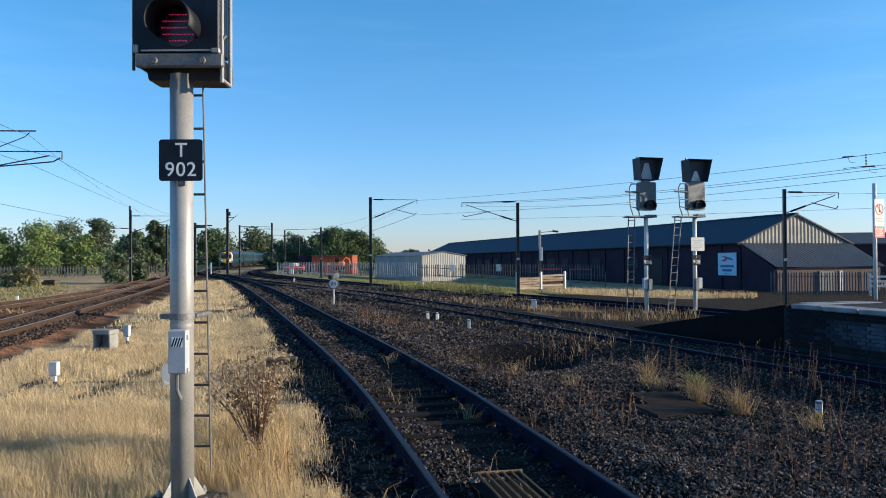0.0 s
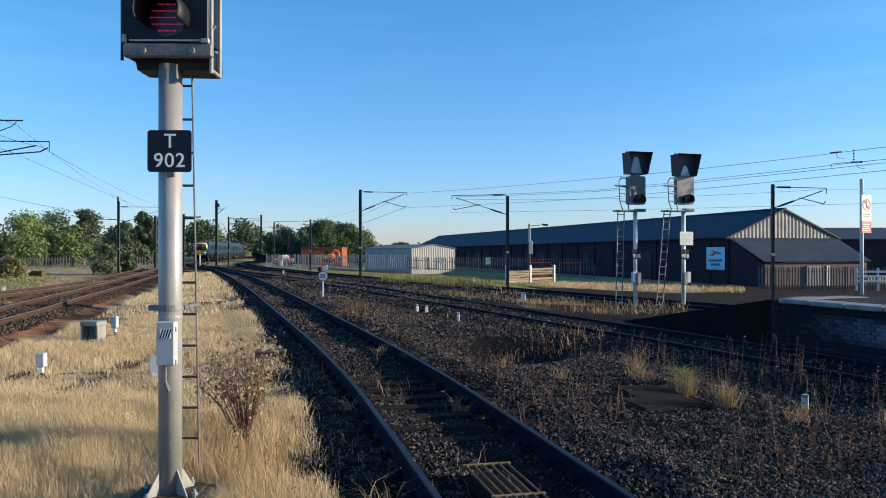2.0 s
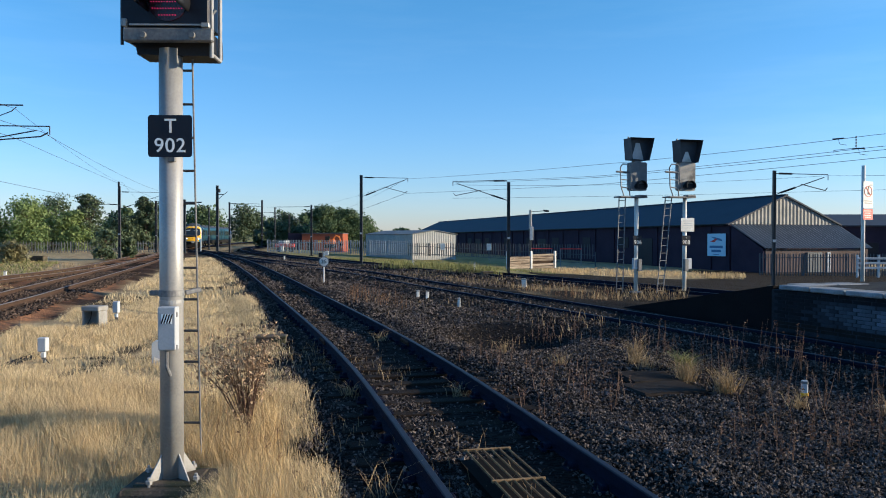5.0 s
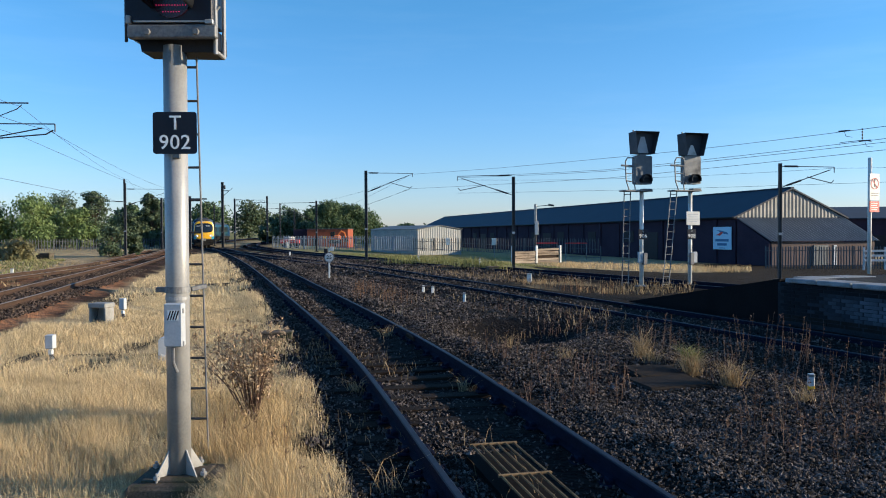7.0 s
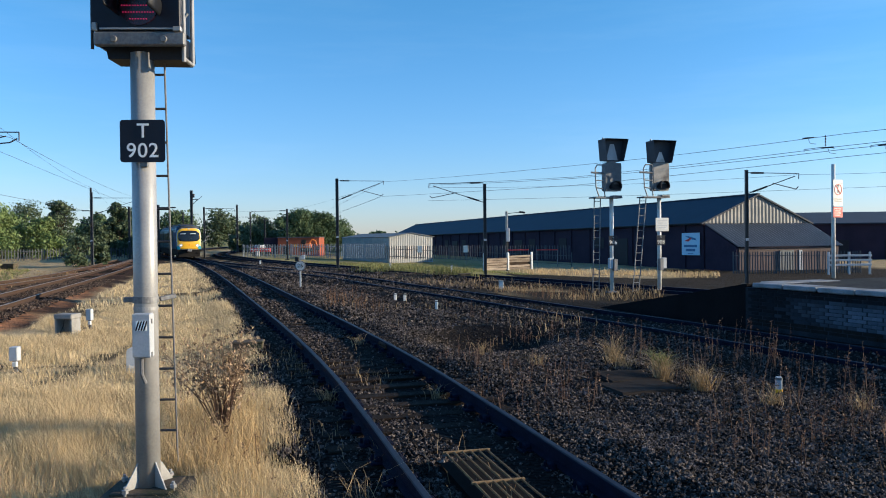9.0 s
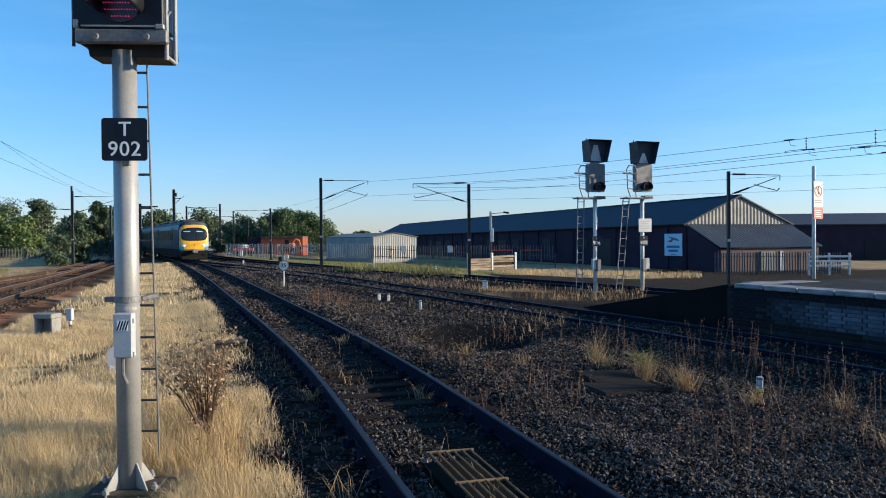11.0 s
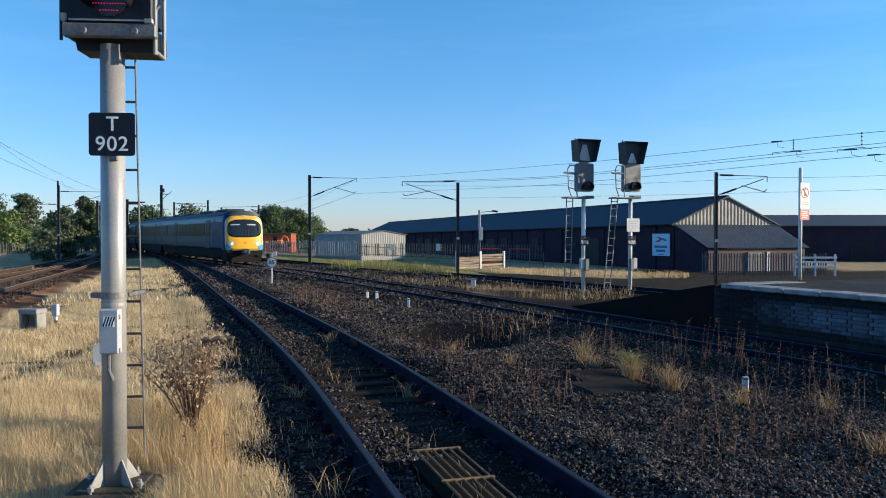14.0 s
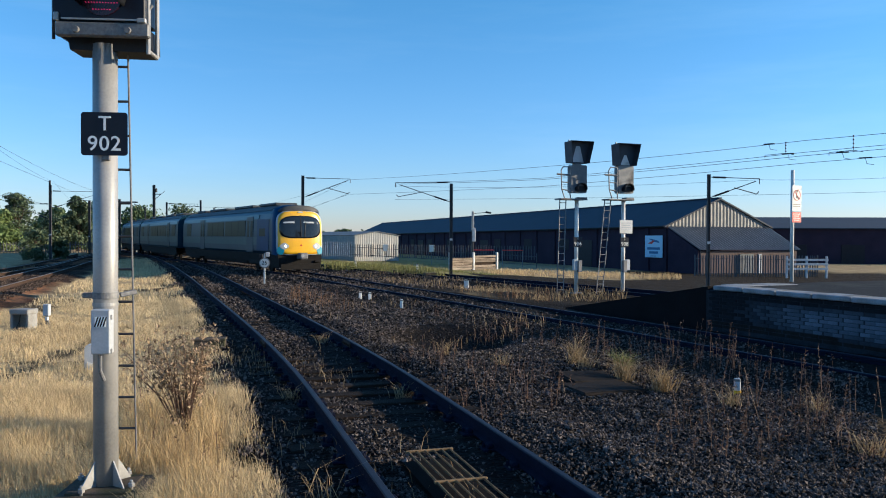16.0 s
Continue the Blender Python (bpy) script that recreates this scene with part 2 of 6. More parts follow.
# ---- mesh building ----
class Mb:
    """Collects points and faces for one mesh."""

    def __init__(self):
        self.v, self.f = [], []

    def add(self, pts, faces):
        o = len(self.v)
        self.v.extend(tuple(p) for p in pts)
        self.f.extend(tuple(i + o for i in q) for q in faces)
        return self

    def box(self, sx, sy, sz, m, b=0.0):
        """A box centred on the pose m, its edges chamfered by b."""
        x, y, z = sx / 2, sy / 2, sz / 2
        if b <= 0:
            pts = [(i, j, k) for i in (-x, x) for j in (-y, y) for k in (-z, z)]
            fs = [(0, 1, 3, 2), (4, 6, 7, 5), (0, 4, 5, 1), (2, 3, 7, 6), (0, 2, 6, 4), (1, 5, 7, 3)]
        else:
            b = min(b, x * 0.9, y * 0.9, z * 0.9)
            pts, ix = [], {}
            for i in (-1, 1):
                for j in (-1, 1):
                    for k in (-1, 1):
                        for ax in range(3):
                            ix[i, j, k, ax] = len(pts)
                            pts.append((i * (x - b * (ax != 0)), j * (y - b * (ax != 1)), k * (z - b * (ax != 2))))
            fs = []
            for s in (-1, 1):
                for ax in range(3):
                    ring = []
                    for u, w in ((-1, -1), (1, -1), (1, 1), (-1, 1)):
                        c = [0, 0, 0]
                        c[ax], c[(ax + 1) % 3], c[(ax + 2) % 3] = s, u, w
                        ring.append(ix[c[0], c[1], c[2], ax])
                    fs.append(tuple(ring if s > 0 else ring[::-1]))
            for ax in range(3):
                a1, a2 = (ax + 1) % 3, (ax + 2) % 3
                for s1 in (-1, 1):
                    for s2 in (-1, 1):
                        def key(e, which):
                            c = [0, 0, 0]
                            c[ax], c[a1], c[a2] = e, s1, s2
                            return ix[c[0], c[1], c[2], which]
                        q = (key(-1, a1), key(1, a1), key(1, a2), key(-1, a2))
                        fs.append(q if s1 * s2 > 0 else q[::-1])
            for i in (-1, 1):
                for j in (-1, 1):
                    for k in (-1, 1):
                        q = tuple(ix[i, j, k, a] for a in range(3))
                        fs.append(q if i * j * k > 0 else q[::-1])
        return self.add([m @ Vector(p) for p in pts], fs)

    def tube(self, p0, p1, r, n=8, r1=None, caps=True):
        """A round bar from p0 to p1, of radius r to r1."""
        p0, p1 = Vector(p0), Vector(p1)
        r1 = r if r1 is None else r1
        q = (p1 - p0).to_track_quat("Z", "Y")
        ring = [Vector((math.cos(2 * math.pi * i / n), math.sin(2 * math.pi * i / n), 0)) for i in range(n)]
        pts = [p0 + q @ (c * r) for c in ring] + [p1 + q @ (c * r1) for c in ring]
        fs = [(i, (i + 1) % n, n + (i + 1) % n, n + i) for i in range(n)]
        if caps:
            fs += [tuple(range(n))[::-1], tuple(range(n, 2 * n))]
        return self.add(pts, fs)

    def path(self, pts, r, n=6):
        for a, b in zip(pts[:-1], pts[1:]):
            self.tube(a, b, r, n)
        return self

    def loft(self, rings, close=True, caps=True):
        """Skins rings of equal length."""
        n = len(rings[0])
        pts = [p for r in rings for p in r]
        fs = []
        for k in range(len(rings) - 1):
            for i in range(n if close else n - 1):
                j = (i + 1) % n
                fs.append((k * n + i, k * n + j, (k + 1) * n + j, (k + 1) * n + i))
        if caps:
            fs += [tuple(range(n))[::-1], tuple(range((len(rings) - 1) * n, len(rings) * n))]
        return self.add(pts, fs)

    def prism(self, outline, a, b, m=None):
        """An outline in x and z, drawn out from y = a to y = b."""
        m = m or Matrix()
        return self.loft([[m @ Vector((x, y, z)) for x, z in outline] for y in (a, b)])

    def mesh(self, name, material, smooth=False):
        me = bpy.data.meshes.new(name)
        me.from_pydata(self.v, [], self.f)
        me.materials.append(material)
        if smooth:
            me.polygons.foreach_set("use_smooth", [True] * len(me.polygons))
        me.update()
        return me


def empty(name, m, label, category, group="", kind=""):
    ob = new(name)
    ob.matrix_world = m
    ob.empty_display_size = 0.2
    return tagged(ob, label, category, group, kind)


def part(name, mb, material, parent, label="", smooth=False):
    """Links a mesh as one part under a thing, in the thing's own space."""
    ob = new(name, mb.mesh(name, material, smooth))
    ob.parent = parent
    return tagged(ob, label)


def solo(name, mb, material, label, category, m=None, group="", kind="", smooth=False):
    ob = new(name, mb.mesh(name, material, smooth))
    ob.matrix_world = m or Matrix()
    return tagged(ob, label, category, group, kind)


def lettering(name, text, size, material, parent, m, label=""):
    """Raised letters in the built-in font, in the xy plane of the pose m."""
    cu = bpy.data.curves.new(name, "FONT")
    cu.body, cu.size, cu.align_x, cu.align_y, cu.extrude, cu.offset = text, size, "CENTER", "CENTER", 0.002, size * 0.006
    cu.space_character = 1.08
    tmp = bpy.data.objects.new(name, cu)
    scene.collection.objects.link(tmp)
    me = bpy.data.meshes.new_from_object(tmp.evaluated_get(bpy.context.evaluated_depsgraph_get()))
    bpy.data.objects.remove(tmp)
    me.materials.clear()
    me.materials.append(material)
    ob = new(name, me)
    ob.parent = parent
    ob.matrix_local = m
    return tagged(ob, label)


def spline(pts, step=0.5):
    """A smooth line through plan points, evenly stepped: arrays of points and of unit headings."""
    p = np.array(pts, float)
    p = np.vstack([2 * p[0] - p[1], p, 2 * p[-1] - p[-2]])
    out = []
    for i in range(1, len(p) - 2):
        a, b, c, d = p[i - 1], p[i], p[i + 1], p[i + 2]
        for u in np.linspace(0, 1, 40, endpoint=False):
            out.append(0.5 * (2 * b + (c - a) * u + (2 * a - 5 * b + 4 * c - d) * u * u + (3 * b - 3 * c + d - a) * u ** 3))
    out = np.array(out + [p[-2]])
    s = np.r_[0, np.cumsum(np.hypot(*np.diff(out, axis=0).T))]
    n = int(s[-1] / step)
    e = np.linspace(0, s[-1], n + 1)
    q = np.c_[np.interp(e, s, out[:, 0]), np.interp(e, s, out[:, 1])]
    h = np.gradient(q, axis=0)
    return q, h / np.hypot(h[:, 0], h[:, 1])[:, None], e


# ---- plan ----
TRACK_A = spline([(4.4, -9), (2.9, -3), (0.93, 5.7), (0.20, 9), (-0.62, 12.5), (-2.05, 17.8), (-5.0, 28), (-8.5, 40), (-13.4, 56), (-20.6, 78), (-27.5, 98)])
TRACK_B = spline([(14.5, -9), (12.2, -1), (9.7, 6), (7.0, 13.4), (5.4, 18.0), (4.2, 21), (2.6, 25.3), (-0.3, 32.6), (-2.6, 39), (-4.6, 44), (-8.1, 51.5), (-12.5, 61), (-16.8, 70), (-25.4, 90.5), (-31, 104.5), (-36, 118.5), (-42.7, 143.5), (-46.0, 166), (-49.0, 184), (-54.5, 225), (-56, 260), (-50, 330)])
TRACK_C = spline([(24, -6), (17.5, 12), (12.6, 22.5), (9.2, 29.6), (6.2, 35.6), (3.2, 41.5), (0.6, 46.6), (-3.3, 54), (-9, 66), (-18.5, 88), (-26, 110), (-31, 135), (-33, 170), (-31, 220)])
TRACK_D = spline([(-9.2, -6), (-10.4, 8), (-12.1, 18), (-13.5, 25), (-14.95, 31), (-18.0, 44), (-22.0, 60), (-28.4, 84), (-35.6, 110), (-43, 140)])
TRACK_E = spline([(-17.6, 5), (-18.3, 20), (-19.6, 35), (-20.6, 45), (-22.6, 55), (-26, 68), (-32, 90)])
EDGE = [(14.9, -6), (13.0, 0), (11.3, 5), (8.84, 13.0), (7.44, 17.4)]  # platform edge over track B
PLAT_Z = 0.88


def near(q, x, y):
    """Distance of plan points from a line of points."""
    d = np.full(x.shape, 1e9)
    for a in q[::3]:
        d = np.minimum(d, (x - a[0]) ** 2 + (y - a[1]) ** 2)
    return np.sqrt(d)


def step01(x, a, b):
    u = np.clip((x - a) / (b - a), 0, 1)
    return u * u * (3 - 2 * u)


def wob(x, y, k=1.0):
    return (np.sin(x * 1.3 * k + 1.7 * np.sin(y * 0.9 * k)) + np.sin(y * 1.7 * k + 2.1 * np.sin(x * 0.7 * k + 1)) + np.sin((x + y) * 2.9 * k + 0.5)) / 3


def zones(x, y):
    """Ground height and the shares of ballast, green and rust over the plan."""
    da, db, dc, dd, de = (near(t[0], x, y) for t in (TRACK_A, TRACK_B, TRACK_C, TRACK_D, TRACK_E))
    dm = np.minimum(np.minimum(da, db), np.minimum(dc, np.minimum(dd, de)))
    side = np.interp(y, TRACK_A[0][:, 1], TRACK_A[0][:, 0])
    right = x > side
    cx = np.interp(y, TRACK_C[0][::-1, 1][::-1], TRACK_C[0][:, 0])
    h = -0.30 + 0.04 * wob(x, y, 0.5) + 0.02 * wob(x + 7, y, 2.1)
    h = h + 0.11 * (1 - step01(dm, 1.5, 2.3))
    h = h + 0.10 * step01(x, side + 1, side + 2) * (1 - step01(x, cx - 1.5, cx)) * (1 - step01(y, 50, 70))
    # hollow sunk so that this stretch of ballast turns dark
    h = h - 0.34 * np.exp(-(((x - 1.6) / 1.3) ** 2 + ((y - 16.9) / 1.7) ** 2) ** 2)
    low = step01(x - cx, 3, 22) * step01(y, 25, 55)
    h = h - 0.75 * low - 0.3 * step01(x - cx, 25, 40) * step01(y, 40, 70)
    far = step01(np.hypot(x, y), 150, 400)
    h = h * (1 - far) - 0.9 * far
    edge = 1.9 + 0.5 * wob(x, y, 0.8)
    ball = 1 - step01(dm, edge, edge + 0.7)
    mid = right & (x < cx) & (y < 60)
    ball = np.where(mid, np.maximum(ball, 0.95 - 0.35 * step01(wob(x, y, 0.35), 0.2, 0.6) * step01(y, 18, 30)), ball)
    ball = np.where((x > side - 2.0 + 0.4 * wob(x, y)) & (y < 12) & (x < side + 3), 1, ball)
    ball = np.where((x > np.maximum(cx + 0.5, 6.0)) & (x < cx + 60) & (y < 56 + 0.7 * wob(x, y) + 24 * step01(x, 19, 26) + 34 * step01(x, 30, 36)) & (y > 12), np.maximum(ball, 0.96), ball)
    green = step01(x - cx, 2.0, 4.0) * step01(y, 34, 46) * (1 - step01(x, 5, 14)) * (0.65 + 0.35 * wob(x, y, 0.4))
    green = np.maximum(green, 0.5 * step01(-x - 0.36 * y, 8, 12) * (0.5 + 0.5 * wob(x, y, 0.2)))
    green = np.maximum(green, 0.8 * step01(np.hypot(x, y), 170, 260))
    rust = 1.3 * np.exp(-(((dd - 1.75) / 0.4) ** 2)) * (0.75 + 0.5 * wob(x, y, 1.3)) * (x > np.interp(y, TRACK_D[0][:, 1], TRACK_D[0][:, 0])) * (1 - step01(y, 30, 42)) + np.exp(-((de / 1.7) ** 2)) * 1.1 + 0.28 * np.exp(-((dd / 2.2) ** 2)) * (0.6 + 0.4 * wob(x, y, 0.7))
    return h, ball, np.clip(green, 0, 1), np.clip(rust, 0, 1), da


def bare_and_shade(x, y):
    """Bare dark earth and painted shade: the sunk patch in the ballast, shadows of the near rails, the equipment case
    and the platform, dim far beds, shadow patches, a worn line and bare spots in the verge.
    """
    w = 0.25 * wob(x, y, 1.9)
    # shade of the sunk patch, put into the ground colour
    m = 1 - step01(np.hypot((x - 1.9) / 1.25, (y - 17.6) / 2.0) + w, 0.8, 1.15)
    ax = np.interp(y, TRACK_A[0][:, 1], TRACK_A[0][:, 0])
    # shadow strips left of each near rail, painted into the ground
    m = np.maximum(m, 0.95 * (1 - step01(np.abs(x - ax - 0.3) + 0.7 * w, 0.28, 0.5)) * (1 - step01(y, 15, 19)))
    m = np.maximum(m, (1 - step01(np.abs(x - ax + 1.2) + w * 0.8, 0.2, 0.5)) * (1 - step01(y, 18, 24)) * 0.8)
    # painted shadow bar reaching left from the equipment case
    m = np.maximum(m, 0.9 * (1 - step01(np.abs(y - 14.45) + 0.6 * w, 0.12, 0.32)) * (x > -6.8) * (x < -4.7))
    line = np.abs((x + 5.83) * 0.9997 + (y - 12.6) * 0.026)
    m = np.maximum(m, 0.85 * (1 - step01(line + 0.5 * w, 0.1, 0.3)) * (y > 12) * (y < 20))
    # three shadow patches in the verge, given as dark ground
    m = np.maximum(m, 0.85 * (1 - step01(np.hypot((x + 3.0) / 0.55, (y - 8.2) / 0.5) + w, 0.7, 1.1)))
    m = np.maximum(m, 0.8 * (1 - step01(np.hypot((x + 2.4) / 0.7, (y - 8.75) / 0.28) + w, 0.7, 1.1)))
    m = np.maximum(m, 0.8 * (1 - step01(np.hypot((x + 5.9) / 1.5, (y - 10.9) / 0.35) + 2 * w, 0.6, 1.1)))
    # beds of both farther tracks toned down for their shade
    for line, k in ((TRACK_B, 0.55), (TRACK_C, 0.45)):
        m = np.maximum(m, k * (1 - step01(near(line[0], x, y) + w, 1.8, 2.4)) * (1 - step01(y, 38, 50)))
    bx = np.interp(y, TRACK_B[0][:, 1], TRACK_B[0][:, 0])
    # platform's shadow over the trench, painted as near-black ground
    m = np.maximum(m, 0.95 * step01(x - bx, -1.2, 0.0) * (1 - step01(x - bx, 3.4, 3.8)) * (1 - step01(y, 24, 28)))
    for cx, cy, rx, ry in ((-11.2, 26.5, 2.0, 2.6), (-9.3, 33.5, 1.6, 1.6), (-5.4, 22.5, 1.6, 1.0)):
        m = np.maximum(m, 0.8 * (1 - step01(np.hypot((x - cx) / rx, (y - cy) / ry) + 2 * w, 0.5, 1.1)))
    return m


def ground_z(x, y):
    return float(zones(np.array([x], float), np.array([y], float))[0][0])


def graded(lo, hi, fine, far):
    a = list(np.arange(lo, hi + 1e-6, fine))
    s, v = fine, hi
    while v < far:
        s *= 1.16
        v += s
        a.append(v)
    s, v = fine, lo
    while v > -far:
        s *= 1.16
        v -= s
        a.insert(0, v)
    return np.array(a)


def build_ground():
    gx, gy = graded(-26, 20, 0.28, 3500), graded(3, 48, 0.28, 3500)
    X, Y = np.meshgrid(gx, gy)
    h, ball, green, rust, _ = zones(X.ravel(), Y.ravel())
    nx, ny = len(gx), len(gy)
    i = np.arange(ny - 1)[:, None] * nx + np.arange(nx - 1)[None, :]
    faces = np.stack([i, i + 1, i + nx + 1, i + nx], -1).reshape(-1, 4)
    me = bpy.data.meshes.new("ground")
    me.from_pydata(np.c_[X.ravel(), Y.ravel(), h].tolist(), [], faces.tolist())
    at = me.color_attributes.new("zone", "FLOAT_COLOR", "POINT")
    at.data.foreach_set("color", np.c_[ball, green, rust, 1 - bare_and_shade(X.ravel(), Y.ravel())].astype(np.float32).ravel())
    me.polygons.foreach_set("use_smooth", [True] * len(me.polygons))
    m = bpy.data.materials.new("earth_grass_and_ballast")
    m.use_nodes = True
    n, l = m.node_tree.nodes, m.node_tree.links
    p = n["Principled BSDF"]
    p.inputs["Roughness"].default_value, p.inputs["Specular IOR Level"].default_value = 0.95, 0.08
    tc = n.new("ShaderNodeTexCoord")

    def noise_tex(scale, detail=5):
        q = n.new("ShaderNodeTexNoise")
        q.inputs["Scale"].default_value, q.inputs["Detail"].default_value = scale, detail
        l.new(tc.outputs["Object"], q.inputs["Vector"])
        return q.outputs["Fac"]

    def blend(fac, a, b, lo=0.0, hi=1.0):
        r, c = n.new("ShaderNodeMapRange"), n.new("ShaderNodeMix")
        r.inputs["From Min"].default_value, r.inputs["From Max"].default_value = lo, hi
        c.data_type = "RGBA"
        l.new(fac, r.inputs["Value"]), l.new(r.outputs[0], c.inputs[0])
        for sock, v in ((6, a), (7, b)):
            if isinstance(v, tuple):
                c.inputs[sock].default_value = (*v, 1)
            else:
                l.new(v, c.inputs[sock])
        return c.outputs[2]

    za = n.new("ShaderNodeVertexColor")
    za.layer_name = "zone"
    sep = n.new("ShaderNodeSeparateColor")
    l.new(za.outputs[0], sep.inputs[0])
    vor = n.new("ShaderNodeTexVoronoi")
    vor.inputs["Scale"].default_value = 17
    l.new(tc.outputs["Object"], vor.inputs["Vector"])
    cellv = n.new("ShaderNodeSeparateColor")
    l.new(vor.outputs["Color"], cellv.inputs[0])
    straw = blend(noise_tex(0.7), (0.47, 0.36, 0.2), (0.31, 0.23, 0.125), 0.35, 0.65)
    straw = blend(noise_tex(14), straw, (0.2, 0.145, 0.09), 0.5, 0.8)
    green_c = blend(noise_tex(1.2), (0.13, 0.15, 0.04), (0.24, 0.21, 0.08), 0.35, 0.65)
    stone = blend(cellv.outputs[0], (0.006, 0.0045, 0.004), (0.022, 0.016, 0.0125))
    stone = blend(noise_tex(0.9, 7), stone, (0.016, 0.012, 0.0095), 0.45, 0.7)
    col = blend(sep.outputs[1], straw, green_c)
    col = blend(sep.outputs[0], col, stone)
    rustc = blend(noise_tex(5), (0.36, 0.17, 0.08), (0.16, 0.09, 0.054), 0.38, 0.62)
    col = blend(sep.outputs[2], col, rustc)
    # one dark tone serves bare earth and the painted shade
    bare_shade_tone = blend(noise_tex(9), (0.006, 0.0055, 0.006), (0.017, 0.0135, 0.0115), 0.4, 0.7)
    col = blend(za.outputs["Alpha"], bare_shade_tone, col)
    l.new(col, p.inputs["Base Color"])
    bp = n.new("ShaderNodeBump")
    bp.inputs["Strength"].default_value, bp.inputs["Distance"].default_value = 0.9, 0.045
    bp.invert = True
    l.new(vor.outputs["Distance"], bp.inputs["Height"]), l.new(bp.outputs[0], p.inputs["Normal"])
    me.materials.append(m)
    return tagged(new("ground", me), "dry grass, earth and dark ballast around railway tracks", "ground", kind="structure")


ground = build_ground()

# ---- railway tracks ----
HEAD = [(-0.033, -0.011), (-0.031, -0.005), (-0.024, 0), (0.024, 0), (0.031, -0.005), (0.033, -0.011)]
WEB = [(-0.07, -0.16), (-0.07, -0.15), (-0.012, -0.13), (-0.012, -0.05), (-0.035, -0.042), (-0.035, -0.011), (0.035, -0.011), (0.035, -0.042), (0.012, -0.05), (0.012, -0.13), (0.07, -0.15), (0.07, -0.16)]


def rail_part(name, q, h, off, outline, material, parent, label=""):
    rings = []
    for (x, y), (hx, hy) in zip(q, h):
        rings.append([(x + hy * (off + u), y - hx * (off + u), w) for u, w in outline])
    return part(name, Mb().loft(rings), material, parent, label)


SLEEPER_ME = Mb().box(2.5, 0.25, 0.13, pose(0, 0, 0), 0.012).mesh("sleeper", SLEEPER)
chair = Mb().box(0.36, 0.16, 0.03, pose(0, 0, 0.015), 0.008)
for sx in (-0.1, 0.1):
    chair.box(0.07, 0.11, 0.06, pose(sx, 0, 0.05, 0, 0, 0), 0.015)
    chair.tube((sx * 1.45, 0.045, 0.03), (sx * 1.45, 0.045, 0.075), 0.014, 6)
CHAIR_ME = chair.mesh("rail_chair", RAIL_WEB)


def railway(name, line, label, y0=-10, y1=400, pieces=0, chairs_to=0, head=RAIL, gap=0.65):
    """A track on the line of the plan: two rails, sleepers as pieces near the walk, the rest joined."""
    q, h, s = line
    keep = (q[:, 1] > y0) & (q[:, 1] < y1)
    q, h = q[keep], h[keep]
    ob = empty(name, Matrix(), label, "railway track", kind="structure")
    for off in (-0.752, 0.752):
        r = rail_part("rail", q, h, off, HEAD, head, ob)
        rail_part("rail_web", q, h, off, WEB, RAIL_WEB if head is RAIL else RAIL_RUST, r)
    rest, count = Mb(), 0
    dist = np.r_[0, np.cumsum(np.hypot(*np.diff(q, axis=0).T))]
    for e in np.arange(0.2, dist[-1], gap):
        x, y = np.interp(e, dist, q[:, 0]), np.interp(e, dist, q[:, 1])
        hx, hy = np.interp(e, dist, h[:, 0]), np.interp(e, dist, h[:, 1])
        m = pose(x, y, -0.25 + random.uniform(-0.008, 0.004), 0, random.uniform(-0.4, 0.4), math.degrees(math.atan2(-hx, hy)) + random.uniform(-1, 1))
        if y > 4 and count < pieces:
            count += 1
            o = new("sleeper", SLEEPER_ME)
            o.parent, o.matrix_local = ob, m
            if y < chairs_to:
                for off in (-0.752, 0.752):
                    c = new("rail_chair", CHAIR_ME)
                    c.parent, c.matrix_local = ob, m @ pose(off, 0, 0.066)
        else:
            rest.box(2.5, 0.25, 0.13, m)
    if rest.v:
        tagged(part("sleepers_beyond", rest, SLEEPER, ob), kind="stuff")
    return ob


track_a = railway("near_track", TRACK_A, "curving track with polished rails on old timber sleepers", pieces=130, chairs_to=24)
for y, off in ((15.0, 0.752), (15.3, -0.752)):
    i = int(np.argmin(np.abs(TRACK_A[0][:, 1] - y)))
    (x, y), (hx, hy) = TRACK_A[0][i], TRACK_A[1][i]
    m = pose(x + hy * off, y - hx * off, 0, 0, 0, math.degrees(math.atan2(-hx, hy)))
    fp = Mb()
    for sx in (-1, 1):
        fp.box(0.03, 0.6, 0.09, m @ pose(sx * 0.032, 0, -0.075), 0.006)
        for k in (-0.22, -0.08, 0.08, 0.22):
            fp.tube(m @ Vector((sx * 0.045, k, -0.075)), m @ Vector((sx * 0.075, k, -0.075)), 0.018, 6)
    part("fishplate", fp, RAIL_RUST, track_a, "bolted rusty fishplate")
railway("main_track", TRACK_B, "polished rails curving past the platform", pieces=90, chairs_to=0)
railway("far_track", TRACK_C, "dark rails running behind the signals", y0=5, pieces=60)
railway("side_track", TRACK_D, "dull rails with rusty ballast through dry grass", y0=2, pieces=90, head=RAIL_DULL)
railway("rusty_siding", TRACK_E, "rusty siding in dry grass", head=RAIL_DULL, pieces=60)

